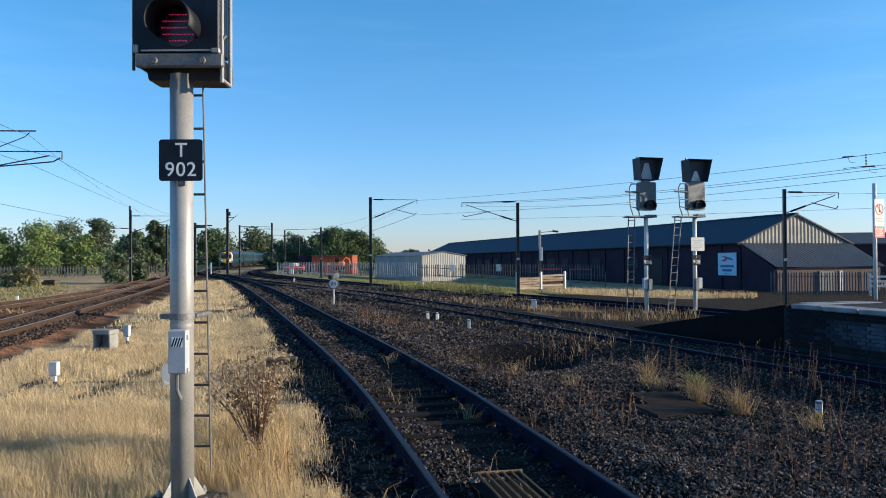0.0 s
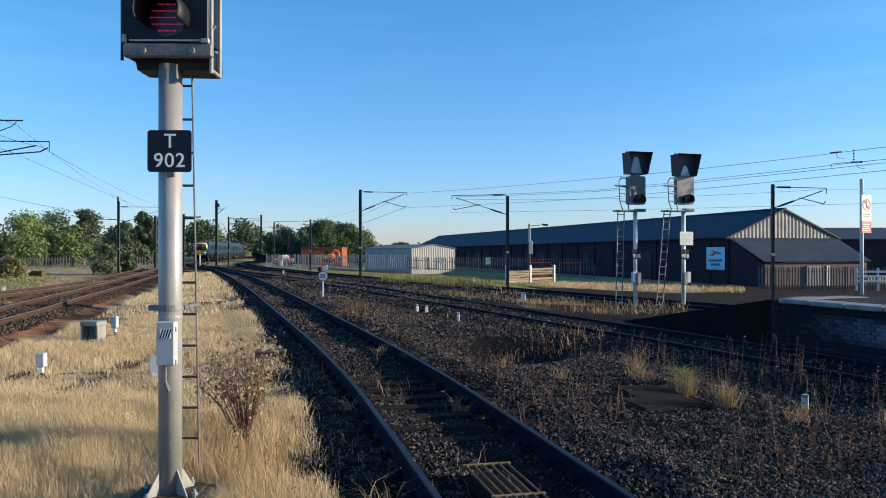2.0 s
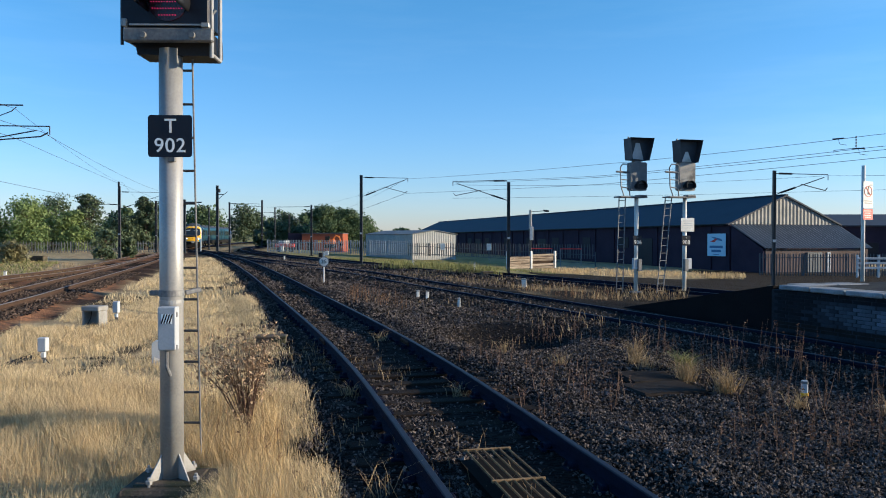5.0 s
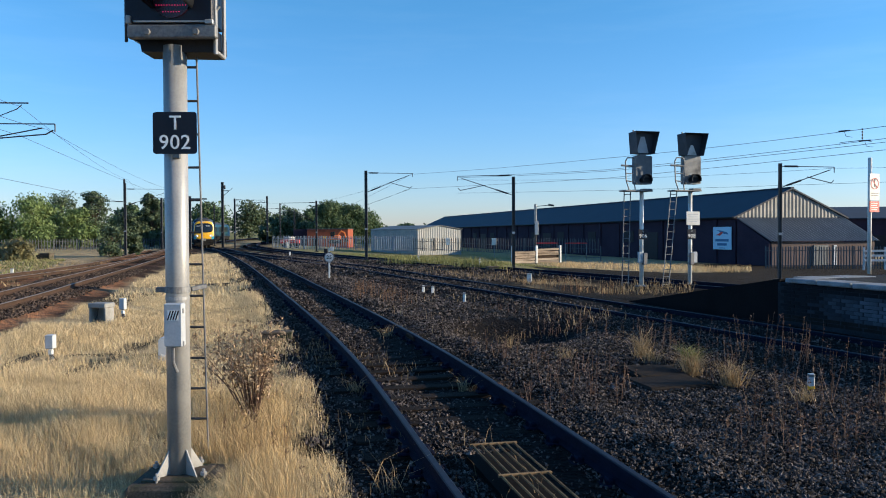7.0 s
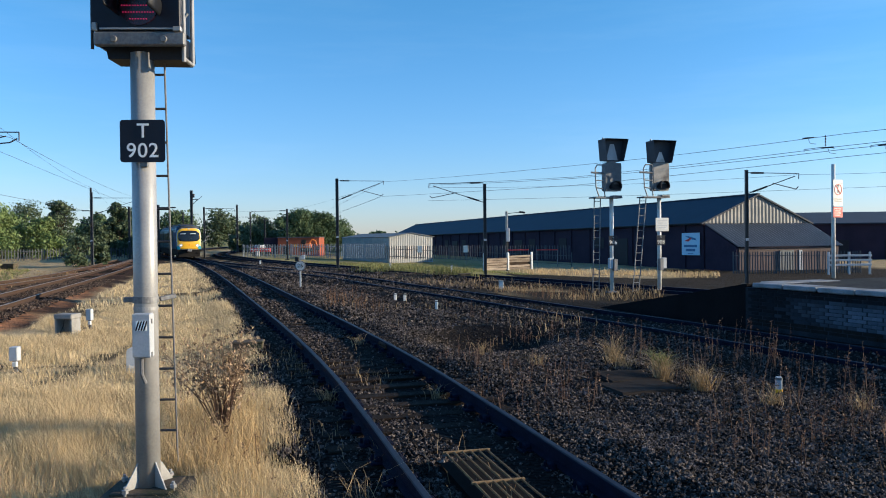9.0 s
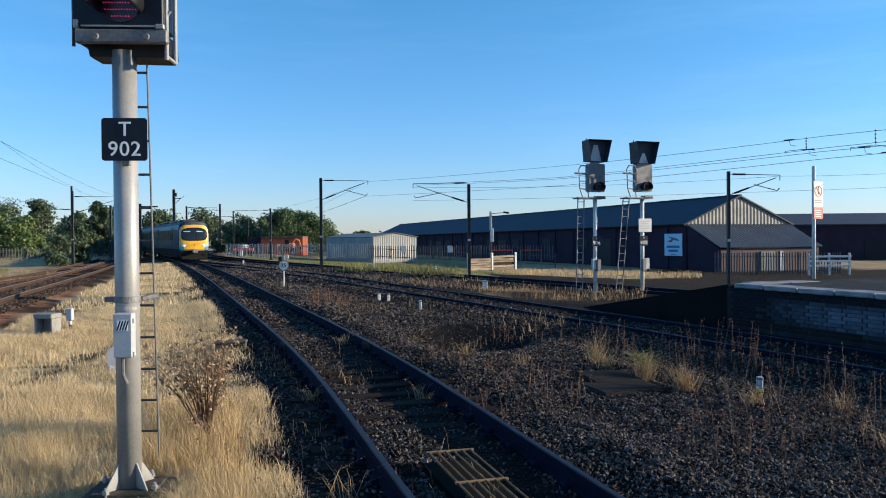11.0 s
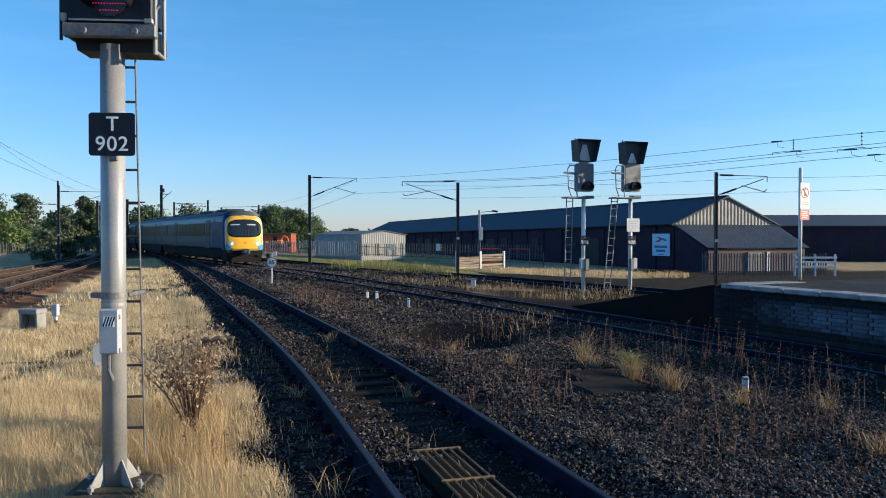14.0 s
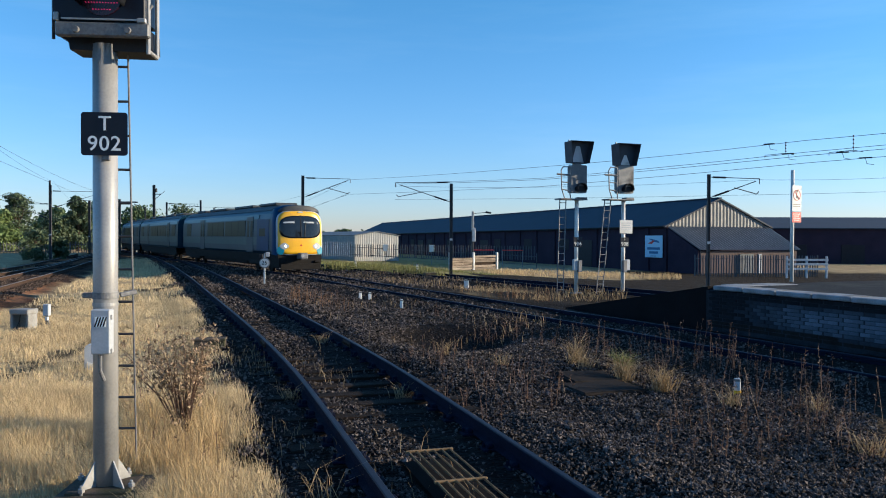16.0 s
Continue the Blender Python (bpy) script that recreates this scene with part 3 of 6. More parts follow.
# ---- platform across the track ----
def build_platform():
    top = EDGE
    e = np.array(top)
    d = (e[-1] - e[-2]) / np.linalg.norm(e[-1] - e[-2])
    nrm = np.array([d[1], -d[0]])
    ob = empty("platform", Matrix(), "low platform with whitened edge stones and dark end ramp", "platform", kind="structure")
    W = 6.2
    back = [tuple(np.array(p) + nrm * W) for p in top]
    body, ramp = Mb(), Mb()
    ring = []
    for (a, b), (c, f) in zip(top, back):
        a, b = a + nrm[0] * 0.096, b + nrm[1] * 0.096
        ring.append([(a, b, -0.5), (a, b, PLAT_Z - 0.1), (c, f, PLAT_Z - 0.1), (c, f, -0.5)])
    body.loft(ring)
    part("wall_core", body, mat("sooty_mortar", (0.032, 0.038, 0.048), (0.016, 0.018, 0.022), 0.95, 0, 3, 40, 0.4), ob)
    surf = []
    for (a, b), (c, f) in zip(top, back):
        a, b = a + nrm[0] * 0.62, b + nrm[1] * 0.62
        surf.append([(a, b, PLAT_Z - 0.1), (a, b, PLAT_Z), (c, f, PLAT_Z + 0.02), (c, f, PLAT_Z - 0.1)])
    part("surface", Mb().loft(surf), ASPHALT, ob, "worn asphalt surface")
    p0, p1 = e[-1] + nrm * 0.14, e[-1] + nrm * W
    foot = e[-1] + d * 6.6 + nrm * 0.1
    foot1 = e[-1] + d * 6.6 + nrm * W
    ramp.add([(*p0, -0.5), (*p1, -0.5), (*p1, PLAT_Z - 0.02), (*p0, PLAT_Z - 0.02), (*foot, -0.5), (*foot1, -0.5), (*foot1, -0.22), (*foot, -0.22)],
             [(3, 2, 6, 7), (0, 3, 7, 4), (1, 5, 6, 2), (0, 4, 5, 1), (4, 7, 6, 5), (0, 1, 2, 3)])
    # ramp's dark colour leans to blue, again for skylit shade
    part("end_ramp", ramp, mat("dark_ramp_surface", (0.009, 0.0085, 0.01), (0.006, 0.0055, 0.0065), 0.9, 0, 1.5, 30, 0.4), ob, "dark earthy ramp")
    # edge stones and whitewashed bricks, one by one
    stone = Mb().box(0.6, 0.88, 0.1, pose(0, 0, 0), 0.02).mesh("edge_stone", COPING)
    # whitewash worn towards ramp, coping and ground; painted shade darkens the last two too
    tones = [Mb().box(0.1, 0.219, 0.069, pose(0, 0, 0), 0.005).mesh("brick", mat("wash_and_shade_" + word, tuple(c * k for c in (0.115, 0.142, 0.19)), tuple(c * k * 0.6 for c in (0.115, 0.142, 0.19)), 0.85, 0, 3, 40, 0.4, obj=0.2))
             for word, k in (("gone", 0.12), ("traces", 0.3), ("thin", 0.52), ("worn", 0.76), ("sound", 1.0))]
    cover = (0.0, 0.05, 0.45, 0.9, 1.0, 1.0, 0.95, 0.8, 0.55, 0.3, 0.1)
    line = spline(top, 0.05)
    q, h, s = line
    tot = s[-1]
    def on(e_):
        i = min(len(q) - 1, max(0, int(e_ / tot * (len(q) - 1))))
        return q[i], math.degrees(math.atan2(-h[i][0], h[i][1]))
    k = 0.45
    while k < tot:
        (x, y), a = on(k)
        if y > 4:
            o = new("edge_stone", stone)
            o.parent, o.matrix_local = ob, pose(x, y, PLAT_Z - 0.035 + random.uniform(-0.006, 0.006), 0, 0, a) @ pose(0.30 + random.uniform(-0.012, 0.012), 0, 0)
        k += 0.9
    # end stones
    for i in range(2):
        c = e[-1] + nrm * (0.95 + i * 0.9) - d * 0.28
        o = new("edge_stone", stone)
        o.parent, o.matrix_local = ob, pose(c[0], c[1], PLAT_Z - 0.03, 0, 0, math.degrees(math.atan2(-d[0], d[1])) + 90)
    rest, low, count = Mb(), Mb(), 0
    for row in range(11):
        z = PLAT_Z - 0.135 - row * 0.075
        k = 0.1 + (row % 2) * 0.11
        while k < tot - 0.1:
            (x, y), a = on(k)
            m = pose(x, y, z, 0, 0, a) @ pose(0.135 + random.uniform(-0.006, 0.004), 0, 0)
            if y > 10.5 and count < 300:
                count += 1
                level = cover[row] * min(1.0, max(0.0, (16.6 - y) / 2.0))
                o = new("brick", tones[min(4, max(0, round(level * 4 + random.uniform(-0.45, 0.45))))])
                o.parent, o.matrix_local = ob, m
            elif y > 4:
                # grimy top and foot rows, shade included in their colour
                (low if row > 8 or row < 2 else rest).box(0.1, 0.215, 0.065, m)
            k += 0.225
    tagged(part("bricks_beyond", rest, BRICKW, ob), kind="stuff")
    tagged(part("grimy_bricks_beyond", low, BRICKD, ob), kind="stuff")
    return ob


build_platform()

# ---- near signal ----
def ring_tube(mb, c, r, t, y0, y1, n=24, a0=0, a1=360):
    """A hollow hood round an axis along y."""
    rings = []
    for i in range(n + 1):
        a = radians(a0 + (a1 - a0) * i / n)
        cs, sn = math.cos(a), math.sin(a)
        rings.append([(c[0] + cs * q, y, c[2] + sn * q) for q, y in ((r, y0), (r, y1), (r - t, y1), (r - t, y0))])
    mb.loft(rings, caps=True)


def rounded(w, h, r, n=5):
    """A rounded rectangle's outline in x and z."""
    out = []
    for cx, cz, a in ((w / 2 - r, h / 2 - r, 0), (-w / 2 + r, h / 2 - r, 90), (-w / 2 + r, -h / 2 + r, 180), (w / 2 - r, -h / 2 + r, 270)):
        for i in range(n + 1):
            t = radians(a + 90 * i / n)
            out.append((cx + r * math.cos(t), cz + r * math.sin(t)))
    return out


def near_signal():
    X, Y = -2.287, 6.9
    ob = empty("signal_post", pose(X, Y, -0.3), "tall grey tubular signal post with red light", "railway signal")
    up = 0.3  # rail level over the ground here
    part("post", Mb().tube((0, 0, 0.1), (0, 0, 3.86), 0.1, 28), GALV, ob, smooth=True)
    for z in (1.66,):
        part("post_seam", Mb().tube((0, 0, z), (0, 0, z + 0.025), 0.104, 28), GALV, ob)
    part("base_plate", Mb().box(0.5, 0.5, 0.03, pose(0, 0, 0.125), 0.006), MOSS, ob)
    for a in (53, 143, 233, 323):
        g = Mb().prism([(0.095, 0), (0.245, 0), (0.105, 0.21), (0.095, 0.21)], -0.006, 0.006, pose(0, 0, 0.14, 0, 0, a))
        part("gusset", g, GALV, ob)
    for a in (65, 155, 245, 335):
        b = Mb().tube((0.27 * math.cos(radians(a)), 0.27 * math.sin(radians(a)), 0.12), (0.27 * math.cos(radians(a)), 0.27 * math.sin(radians(a)), 0.2), 0.014, 8)
        b.tube((0.27 * math.cos(radians(a)), 0.27 * math.sin(radians(a)), 0.145), (0.27 * math.cos(radians(a)), 0.27 * math.sin(radians(a)), 0.175), 0.028, 6)
        part("anchor_bolt", b, GALV, ob)
    pl = part("number_plate", Mb().prism(rounded(0.375, 0.358, 0.026), -0.135, -0.128, pose(0.036, 0, 2.797 + up)), PLATE, ob, "dark blue enamel plate with white characters")
    lettering("letter", "T", 0.17, LETTERW, pl, pose(0.04, -0.137, 2.878 + up, 90, 0, 0))
    lettering("number", "902", 0.172, LETTERW, pl, pose(0.036, -0.137, 2.712 + up, 90, 0, 0))
    for z in (2.75, 2.92):
        part("plate_strap", Mb().box(0.21, 0.03, 0.03, pose(0, -0.11, z + up), 0.004), GALV_OLD, ob)
    clip = Mb().box(0.06, 0.05, 0.05, pose(0.04, -0.1, 2.605 + up), 0.006)
    part("plate_bracket", clip, GALV_OLD, ob)
    bx = part("phone_box", Mb().box(0.155, 0.1, 0.37, pose(0.03, -0.17, 1.158 + up), 0.01), BOXGREY, ob, "pale grey metal box with striped label")
    part("label_panel", Mb().box(0.088, 0.004, 0.084, pose(0.03, -0.2225, 1.242 + up)), LETTERW, bx)
    st = Mb()
    for i in range(4):
        c = -0.003 + i * 0.022
        st.add([(c - 0.016, -0.2255, 1.202 + up), (c - 0.004, -0.2255, 1.202 + up), (c + 0.022, -0.2255, 1.282 + up), (c + 0.010, -0.2255, 1.282 + up)], [(0, 1, 2, 3)])
    part("stripes", st, BLACK, bx)
    for z in (1.0, 1.28):
        part("hinge", Mb().tube((0.112, -0.2, z + up - 0.02), (0.112, -0.2, z + up + 0.02), 0.009, 8), GALV, bx)
    part("conduit", Mb().path([(0.0, -0.13, 0.96 + up), (0.0, -0.13, 0.82 + up), (0.02, -0.1, 0.74 + up)], 0.016, 8), GALV_OLD, ob)
    col = Mb().tube((0, 0, 1.42 + up), (0, 0, 1.475 + up), 0.108, 28)
    col.box(0.09, 0.05, 0.045, pose(-0.14, 0, 1.447 + up), 0.006)
    col.box(0.14, 0.04, 0.04, pose(0.15, 0.12, 1.455 + up, 0, -10, 35), 0.006)
    part("ladder_bracket", col, GALV_OLD, ob)
    foot, head_ = Vector((0.105, 0.5, 0.2)), Vector((0.163, 0.08, 3.82))
    stile = Mb()
    for dx in (0.0, -0.24):
        stile.tube(foot + Vector((dx, 0, 0)), head_ + Vector((dx, 0, 0)), 0.0085, 8)
    lad = part("ladder", stile, GALV_OLD, ob, "narrow steel ladder leaning behind the post")
    for i in range(12):
        c = foot.lerp(head_, (0.30 + i * 0.291) / 3.62)
        part("rung", Mb().tube(c - Vector((0.24, 0, 0)), c, 0.011, 8), MAST, lad)
    # head
    tray = Mb().box(0.75, 0.07, 0.115, pose(0.045, -0.18, 3.642 + up), 0.012)
    part("front_beam", tray, GALV_OLD, ob, "weathered grey beam with bolts")
    for x in (-0.16, 0.25):
        part("bolt", Mb().tube((x, -0.215, 3.635 + up), (x, -0.235, 3.635 + up), 0.03, 12, 0.024), GALV_OLD, ob)
    part("deck", Mb().prism([(-0.38, 3.68), (-0.38, 3.63), (-0.28, 3.58), (-0.265, 3.505), (0.365, 3.495), (0.39, 3.53), (0.385, 3.68)], -0.06, 0.24, pose(0.0, 0, up)), BLACK, ob, "dark steel deck under the head")
    hd = part("head", Mb().box(0.74, 0.34, 1.5, pose(0.01, -0.02, 4.47 + up), 0.008), PLATE, ob, "dark signal head with red light")
    hood = Mb()
    ring_tube(hood, (0.04, 0, 3.917 + up), 0.19, 0.012, -0.5, -0.18, 28, -25, 205)
    part("hood", hood, BLACK, hd, smooth=True)
    part("lens", Mb().tube((0.04, -0.185, 3.917 + up), (0.04, -0.205, 3.917 + up), 0.162, 32), mat("dark_red_lens", (0.03, 0.006, 0.012), rough=0.25, bump=0), hd)
    led = Mb()
    for i in range(-6, 7):
        for j in range(-2, 3):
            x, z = i * 0.0225 + 0.011 * (j % 2), j * 0.056
            if x * x + z * z < 0.142 ** 2:
                led.tube((0.04 + x, -0.2, 3.917 + up + z), (0.04 + x, -0.212, 3.917 + up + z), 0.0048, 6)
    tagged(part("red_lamps", led, LED, hd), kind="stuff")
    rim = Mb().box(0.62, 0.02, 0.014, pose(0.03, -0.2, 3.725 + up))
    rim.box(0.07, 0.05, 0.04, pose(0.36, -0.2, 3.72 + up), 0.006).box(0.04, 0.04, 0.07, pose(-0.32, -0.2, 3.74 + up), 0.006)
    part("latch", rim, GALV, hd)
    for x, y in ((0.383, -0.1), (0.415, 0.05), (-0.38, -0.1)):
        z0 = 3.47 if x > 0 else 3.58
        part("handrail", Mb().path([(x, y, z0 + up), (x, y, 5.3 + up)], 0.018 if x > 0 else 0.014, 10), GALV if x > 0 else MAST, ob)
    part("rail_tie", Mb().tube((0.383, -0.1, 3.5 + up), (0.415, 0.05, 3.47 + up), 0.016, 8), GALV, ob)
    part("rail_tie", Mb().tube((0.37, -0.1, 3.82 + up), (0.42, -0.1, 3.88 + up), 0.012, 8), GALV, ob)
    solo("concrete_plinth", Mb().box(0.70, 0.70, 0.5, pose(0, 0, -0.08), 0.03), MOSS, "mossy concrete plinth under the signal post", "plinth", pose(X, Y - 0.02, -0.37 + 0.02))


near_signal()


# ---- pair of far signals ----
HOOD = mat("sun_faded_hood_paint", (0.035, 0.042, 0.06), (0.022, 0.027, 0.04), 0.6)


def far_signal(x, y, figures, plate, tone):
    g = ground_z(x, y)
    ob = empty("signal_post", pose(x, y, g, 0, 0, 16), "white signal post with hooded head and caged ladder" if not plate else "white signal post with notice board and caged ladder", "railway signal", "signals beside the platform ramp")
    U = -g
    HZ = U + (5.06 if plate else 5.13)  # height of the route indicator
    part("post", Mb().tube((0, 0, 0), (0, 0, 3.42 + U), 0.075, 18), WHITE, ob, smooth=True)
    part("base", Mb().box(0.34, 0.34, 0.06, pose(0, 0, 0.03), 0.01), GALV_OLD, ob)
    part("deck", Mb().box(1.12, 0.5, 0.05, pose(-0.24, 0, 3.39 + U), 0.008).box(0.34, 0.3, 0.06, pose(0.12, -0.12, 3.44 + U), 0.01), GALV_OLD, ob)
    hd = part("head", Mb().prism(rounded(0.66, 1.04, 0.07), -0.17, 0.12, pose(0.0, 0, 4.15 + U)), tone, ob, "dark signal head")
    low = Mb()
    ring_tube(low, (0.06, 0, 3.8 + U), 0.2, 0.02, -0.34, -0.16, 20, -20, 200)
    low.prism(rounded(0.5, 0.2, 0.09), -0.2, -0.16, pose(0.06, 0, 3.78 + U))
    part("hood", low, BLACK, hd)
    part("neck", Mb().box(0.3, 0.2, 0.09, pose(0, 0, 4.7 + U), 0.02), GALV_OLD, ob)
    th = part("route_box", Mb().prism([(-0.40, -0.38), (0.30, -0.40), (0.46, 0.4), (-0.46, 0.4)], -0.1, 0.15, pose(0, 0, HZ)), HOOD, ob, "dark hooded route indicator")
    hood = Mb()
    o = [(-0.40, -0.38), (0.30, -0.40), (0.46, 0.4), (-0.46, 0.4)]
    f = [(-0.40, -0.39), (0.29, -0.41), (0.49, 0.41), (-0.49, 0.41)]
    for a, b in ((1, 2), (2, 3), (3, 0)):
        hood.add([(o[a][0], -0.1, o[a][1] + HZ), (o[b][0], -0.1, o[b][1] + HZ), (f[b][0], -0.42, f[b][1] + HZ), (f[a][0], -0.42, f[a][1] + HZ)], [(0, 1, 2, 3), (3, 2, 1, 0)][:1])
    part("visor", hood, HOOD, th)
    part("screen", Mb().prism([(-0.2, -0.36), (0.2, -0.37), (0.05, -0.0), (-0.05, 0.0)] if plate else [(-0.27, -0.34), (0.22, -0.36), (0.06, 0.24), (-0.1, 0.24)], -0.108, -0.1, pose(0, 0, HZ)), BOXGREY if not plate else WHITE, th)
    part("lifting_eye", Mb().tube((-0.35, 0, HZ + 0.4), (-0.35, 0, HZ + 0.48), 0.03, 8), GALV_OLD, th)
    cage = part("cage", Mb().path([(-0.38, -0.2, 3.42 + U), (-0.42, -0.2, 3.7 + U), (-0.75, -0.2, 3.75 + U), (-0.78, -0.2, 4.45 + U), (-0.7, -0.2, 4.58 + U), (-0.45, -0.2, 4.58 + U), (-0.4, -0.2, 4.5 + U), (-0.42, -0.2, 3.7 + U)], 0.022, 8), GALV_OLD, ob, "tubular steel safety cage")
    for name, p0, p1, r in (("cage_bar", (-0.95, -0.2, 4.3), (-0.42, -0.2, 4.28), 0.035), ("cage_rung", (-0.78, -0.2, 4.02), (-0.42, -0.2, 4.0), 0.02), ("cage_brace", (-0.75, -0.2, 3.75), (-0.62, -0.2, 3.4), 0.022)):
        part(name, Mb().tube((p0[0], p0[1], p0[2] + U), (p1[0], p1[1], p1[2] + U), r, 8), GALV_OLD, cage)
    st = Mb()
    top, bot = Vector((-0.62 if plate else -0.53, 0.1, 3.4 + U)), Vector((-0.96 if plate else -0.62, 0.1, 0.02))
    for dx in (-0.13, 0.13):
        st.tube(bot + Vector((dx, 0, 0)), top + Vector((dx, 0, 0)), 0.02, 6)
    lad = part("ladder", st, GALV_OLD, ob)
    for i in range(13):
        c = bot.lerp(top, (i + 0.5) / 13)
        part("rung", Mb().tube(c - Vector((0.13, 0, 0)), c + Vector((0.13, 0, 0)), 0.014, 6), GALV_OLD, lad)
    np_ = part("number_plate", Mb().box(0.36, 0.02, 0.36, pose(0, -0.095, 1.8 + U), 0.004), PLATE, ob)
    lettering("number", figures, 0.2, WHITE, np_, pose(0, -0.112, 1.73 + U, 90, 0, 0))
    lettering("letter", "T", 0.09, WHITE, np_, pose(0, -0.112, 1.89 + U, 90, 0, 0))
    part("phone_box", Mb().box(0.16, 0.14, 0.4, pose(0.14 if plate else -0.1, -0.08, 0.95 + U), 0.015), BOXGREY, ob)
    part("relay_box", Mb().box(0.16, 0.16, 0.44, pose(-0.02 if plate else 0.06, -0.12, 0.9 + U), 0.015), GALV_OLD, ob)
    if plate:
        nb = part("notice_board", Mb().box(0.56, 0.015, 0.5, pose(0.06, -0.1, 2.38 + U), 0.004), WHITE, ob)
        bars = Mb()
        for i in range(4):
            bars.box(0.4 - 0.08 * (i % 2), 0.004, 0.022, pose(0.06, -0.11, 2.52 + U - i * 0.085))
        part("writing_bars", bars, BOXGREY, nb)


far_signal(7.48, 29.0, "906", False, mat("faded_black_paint", (0.14, 0.148, 0.16), (0.09, 0.096, 0.108), 0.55))
far_signal(9.27, 29.0, "908", True, mat("dusty_grey_paint", (0.26, 0.26, 0.255), (0.17, 0.17, 0.17), 0.6, stain=(0.05, 0.05, 0.055), stain_scale=2))


# ---- overhead line ----
def ole_mast(x, y, top, arm=0.0, hi=0.0, lo=0.0, root=0.0, label="dark steel overhead line mast with cantilever arm", wide=0.2, heavy=False):
    """A mast of H section; arm: the cantilever's reach along x; hi, lo, root: heights of its tie, of its end and of its strut's foot."""
    g = ground_z(x, y)
    ob = empty("overhead_mast", pose(x, y, g), label, "overhead mast", "overhead line masts")
    T = top - g
    w, t = wide * 0.86, 0.02
    part("column", Mb().box(t, w, T, pose(-w / 2, 0, T / 2)).box(t, w, T, pose(w / 2, 0, T / 2)).box(w, t, T, pose(0, 0, T / 2)), MAST, ob)
    part("foot", Mb().box(0.45, 0.45, 0.2, pose(0, 0, 0.0), 0.03), MOSS, ob)
    part("number_tag", Mb().box(0.16, 0.01, 0.12, pose(0, -w / 2 - 0.012, min(2.2, T * 0.4))), BOXGREY, ob)
    if arm:
        s = 1 if arm > 0 else -1
        a = part("tie", Mb().tube((s * w / 2, 0, hi - g + 0.05), (arm, 0, hi - g), 0.018, 8), MAST, ob)
        part("insulator", Mb().tube((s * (w / 2 + 0.15), 0, hi - g + 0.045), (s * (w / 2 + 0.75), 0, hi - g + 0.035), 0.045, 10), BLACK, a)
        b = part("strut", Mb().tube((s * w / 2, 0, root - g), (arm * 0.93, 0, hi - g - 0.12), 0.02, 8), MAST, ob)
        d = Vector((arm * 0.93 - s * w / 2, 0, hi - 0.12 - root)).normalized()
        p = Vector((s * w / 2, 0, root - g))
        part("insulator", Mb().tube(p + d * 0.25, p + d * 0.95, 0.045, 10), BLACK, b)
        mid = Vector((arm * 0.5, 0, root - g + (hi - root) * 0.52))
        part("steady_arm", Mb().path([mid, (arm * 0.95, 0, lo - g), (arm * 0.99, 0, lo - g + 0.12)], 0.022, 6).tube((arm, 0, hi - g), (arm, 0, hi - g - 0.25), 0.02, 6), MAST, ob)
    if heavy:
        part("bracket", Mb().box(0.9, 0.1, 0.1, pose(0.45, 0, T - 1.2)).tube((0.1, 0, T - 1.9), (0.9, 0, T - 1.2), 0.04, 6).box(0.3, 0.3, 0.5, pose(0.25, 0, T - 0.7), 0.04).path([(0.9, 0, T - 1.2), (1.2, 0, T - 1.0), (1.35, 0, T - 0.8)], 0.03, 6), MAST, ob)
    return ob


ole_mast(-4.9, 53.4, 6.05, 3.15, 5.85, 4.86, 4.6, wide=0.2)
ole_mast(4.3, 45.2, 5.05, -3.2, 5.08, 4.27, 4.0, wide=0.18)
ole_mast(15.45, 35.6, 4.95, 2.45, 4.77, 4.05, 3.86, wide=0.13)
ole_mast(-29.25, 107, 8.7, heavy=True, wide=0.34, label="tall dark mast with switch gear brackets")
ole_mast(-25.5, 98.8, 6.1, 3.7, 5.9, 4.9, 4.4)
ole_mast(-29.3, 135, 8.0, -3.5, 6.9, 5.6, 5.2, wide=0.3)
ole_mast(-26.1, 130, 6.6, -2.6, 5.7, 4.9, 4.4)
ole_mast(-13.9, 89.8, 5.45, -4.0, 5.2, 4.4, 2.9)
ole_mast(-25.6, 140, 5.6, wide=0.25)
ole_mast(-35.5, 125, 6.4, 1.8, 5.0, 4.3, 4.0)
ole_mast(-30.2, 96, 6.3, wide=0.28)
ole_mast(-35.4, 101, 6.35, wide=0.26)
ole_mast(-27.9, 70.4, 6.3, 4.4, 5.75, 4.9, 4.3, wide=0.16, label="dark mast with long twin arms among bushes")
ole_mast(-28.6, 72.0, 6.8, -3.0, 4.7, 4.0, 3.4, wide=0.14)
ole_mast(-17.2, 24.2, 6.9, 5.5, 5.26, 4.95, 4.2, wide=0.3, label="overhead line mast with two long arms over the side track")
am = Mb().tube((-17.1, 24.2, 5.95), (-12.5, 24.2, 5.9), 0.022, 8).path([(-14.2, 24.2, 5.2), (-12.85, 24.2, 5.72), (-12.7, 24.2, 5.85)], 0.015, 8)
solo("feeder_arm", am, MAST, "dark steel arm carrying a feeder wire", "overhead arm")
solo("mast_crossarm", Mb().box(2.6, 0.12, 0.16, pose(-29.4, 95.9, 5.95)).path([(-28.5, 95.8, 5.8), (-27.9, 95.8, 5.2), (-27.4, 95.8, 5.5)], 0.03, 6), MAST, "dark crossarm on a far mast", "crossarm")


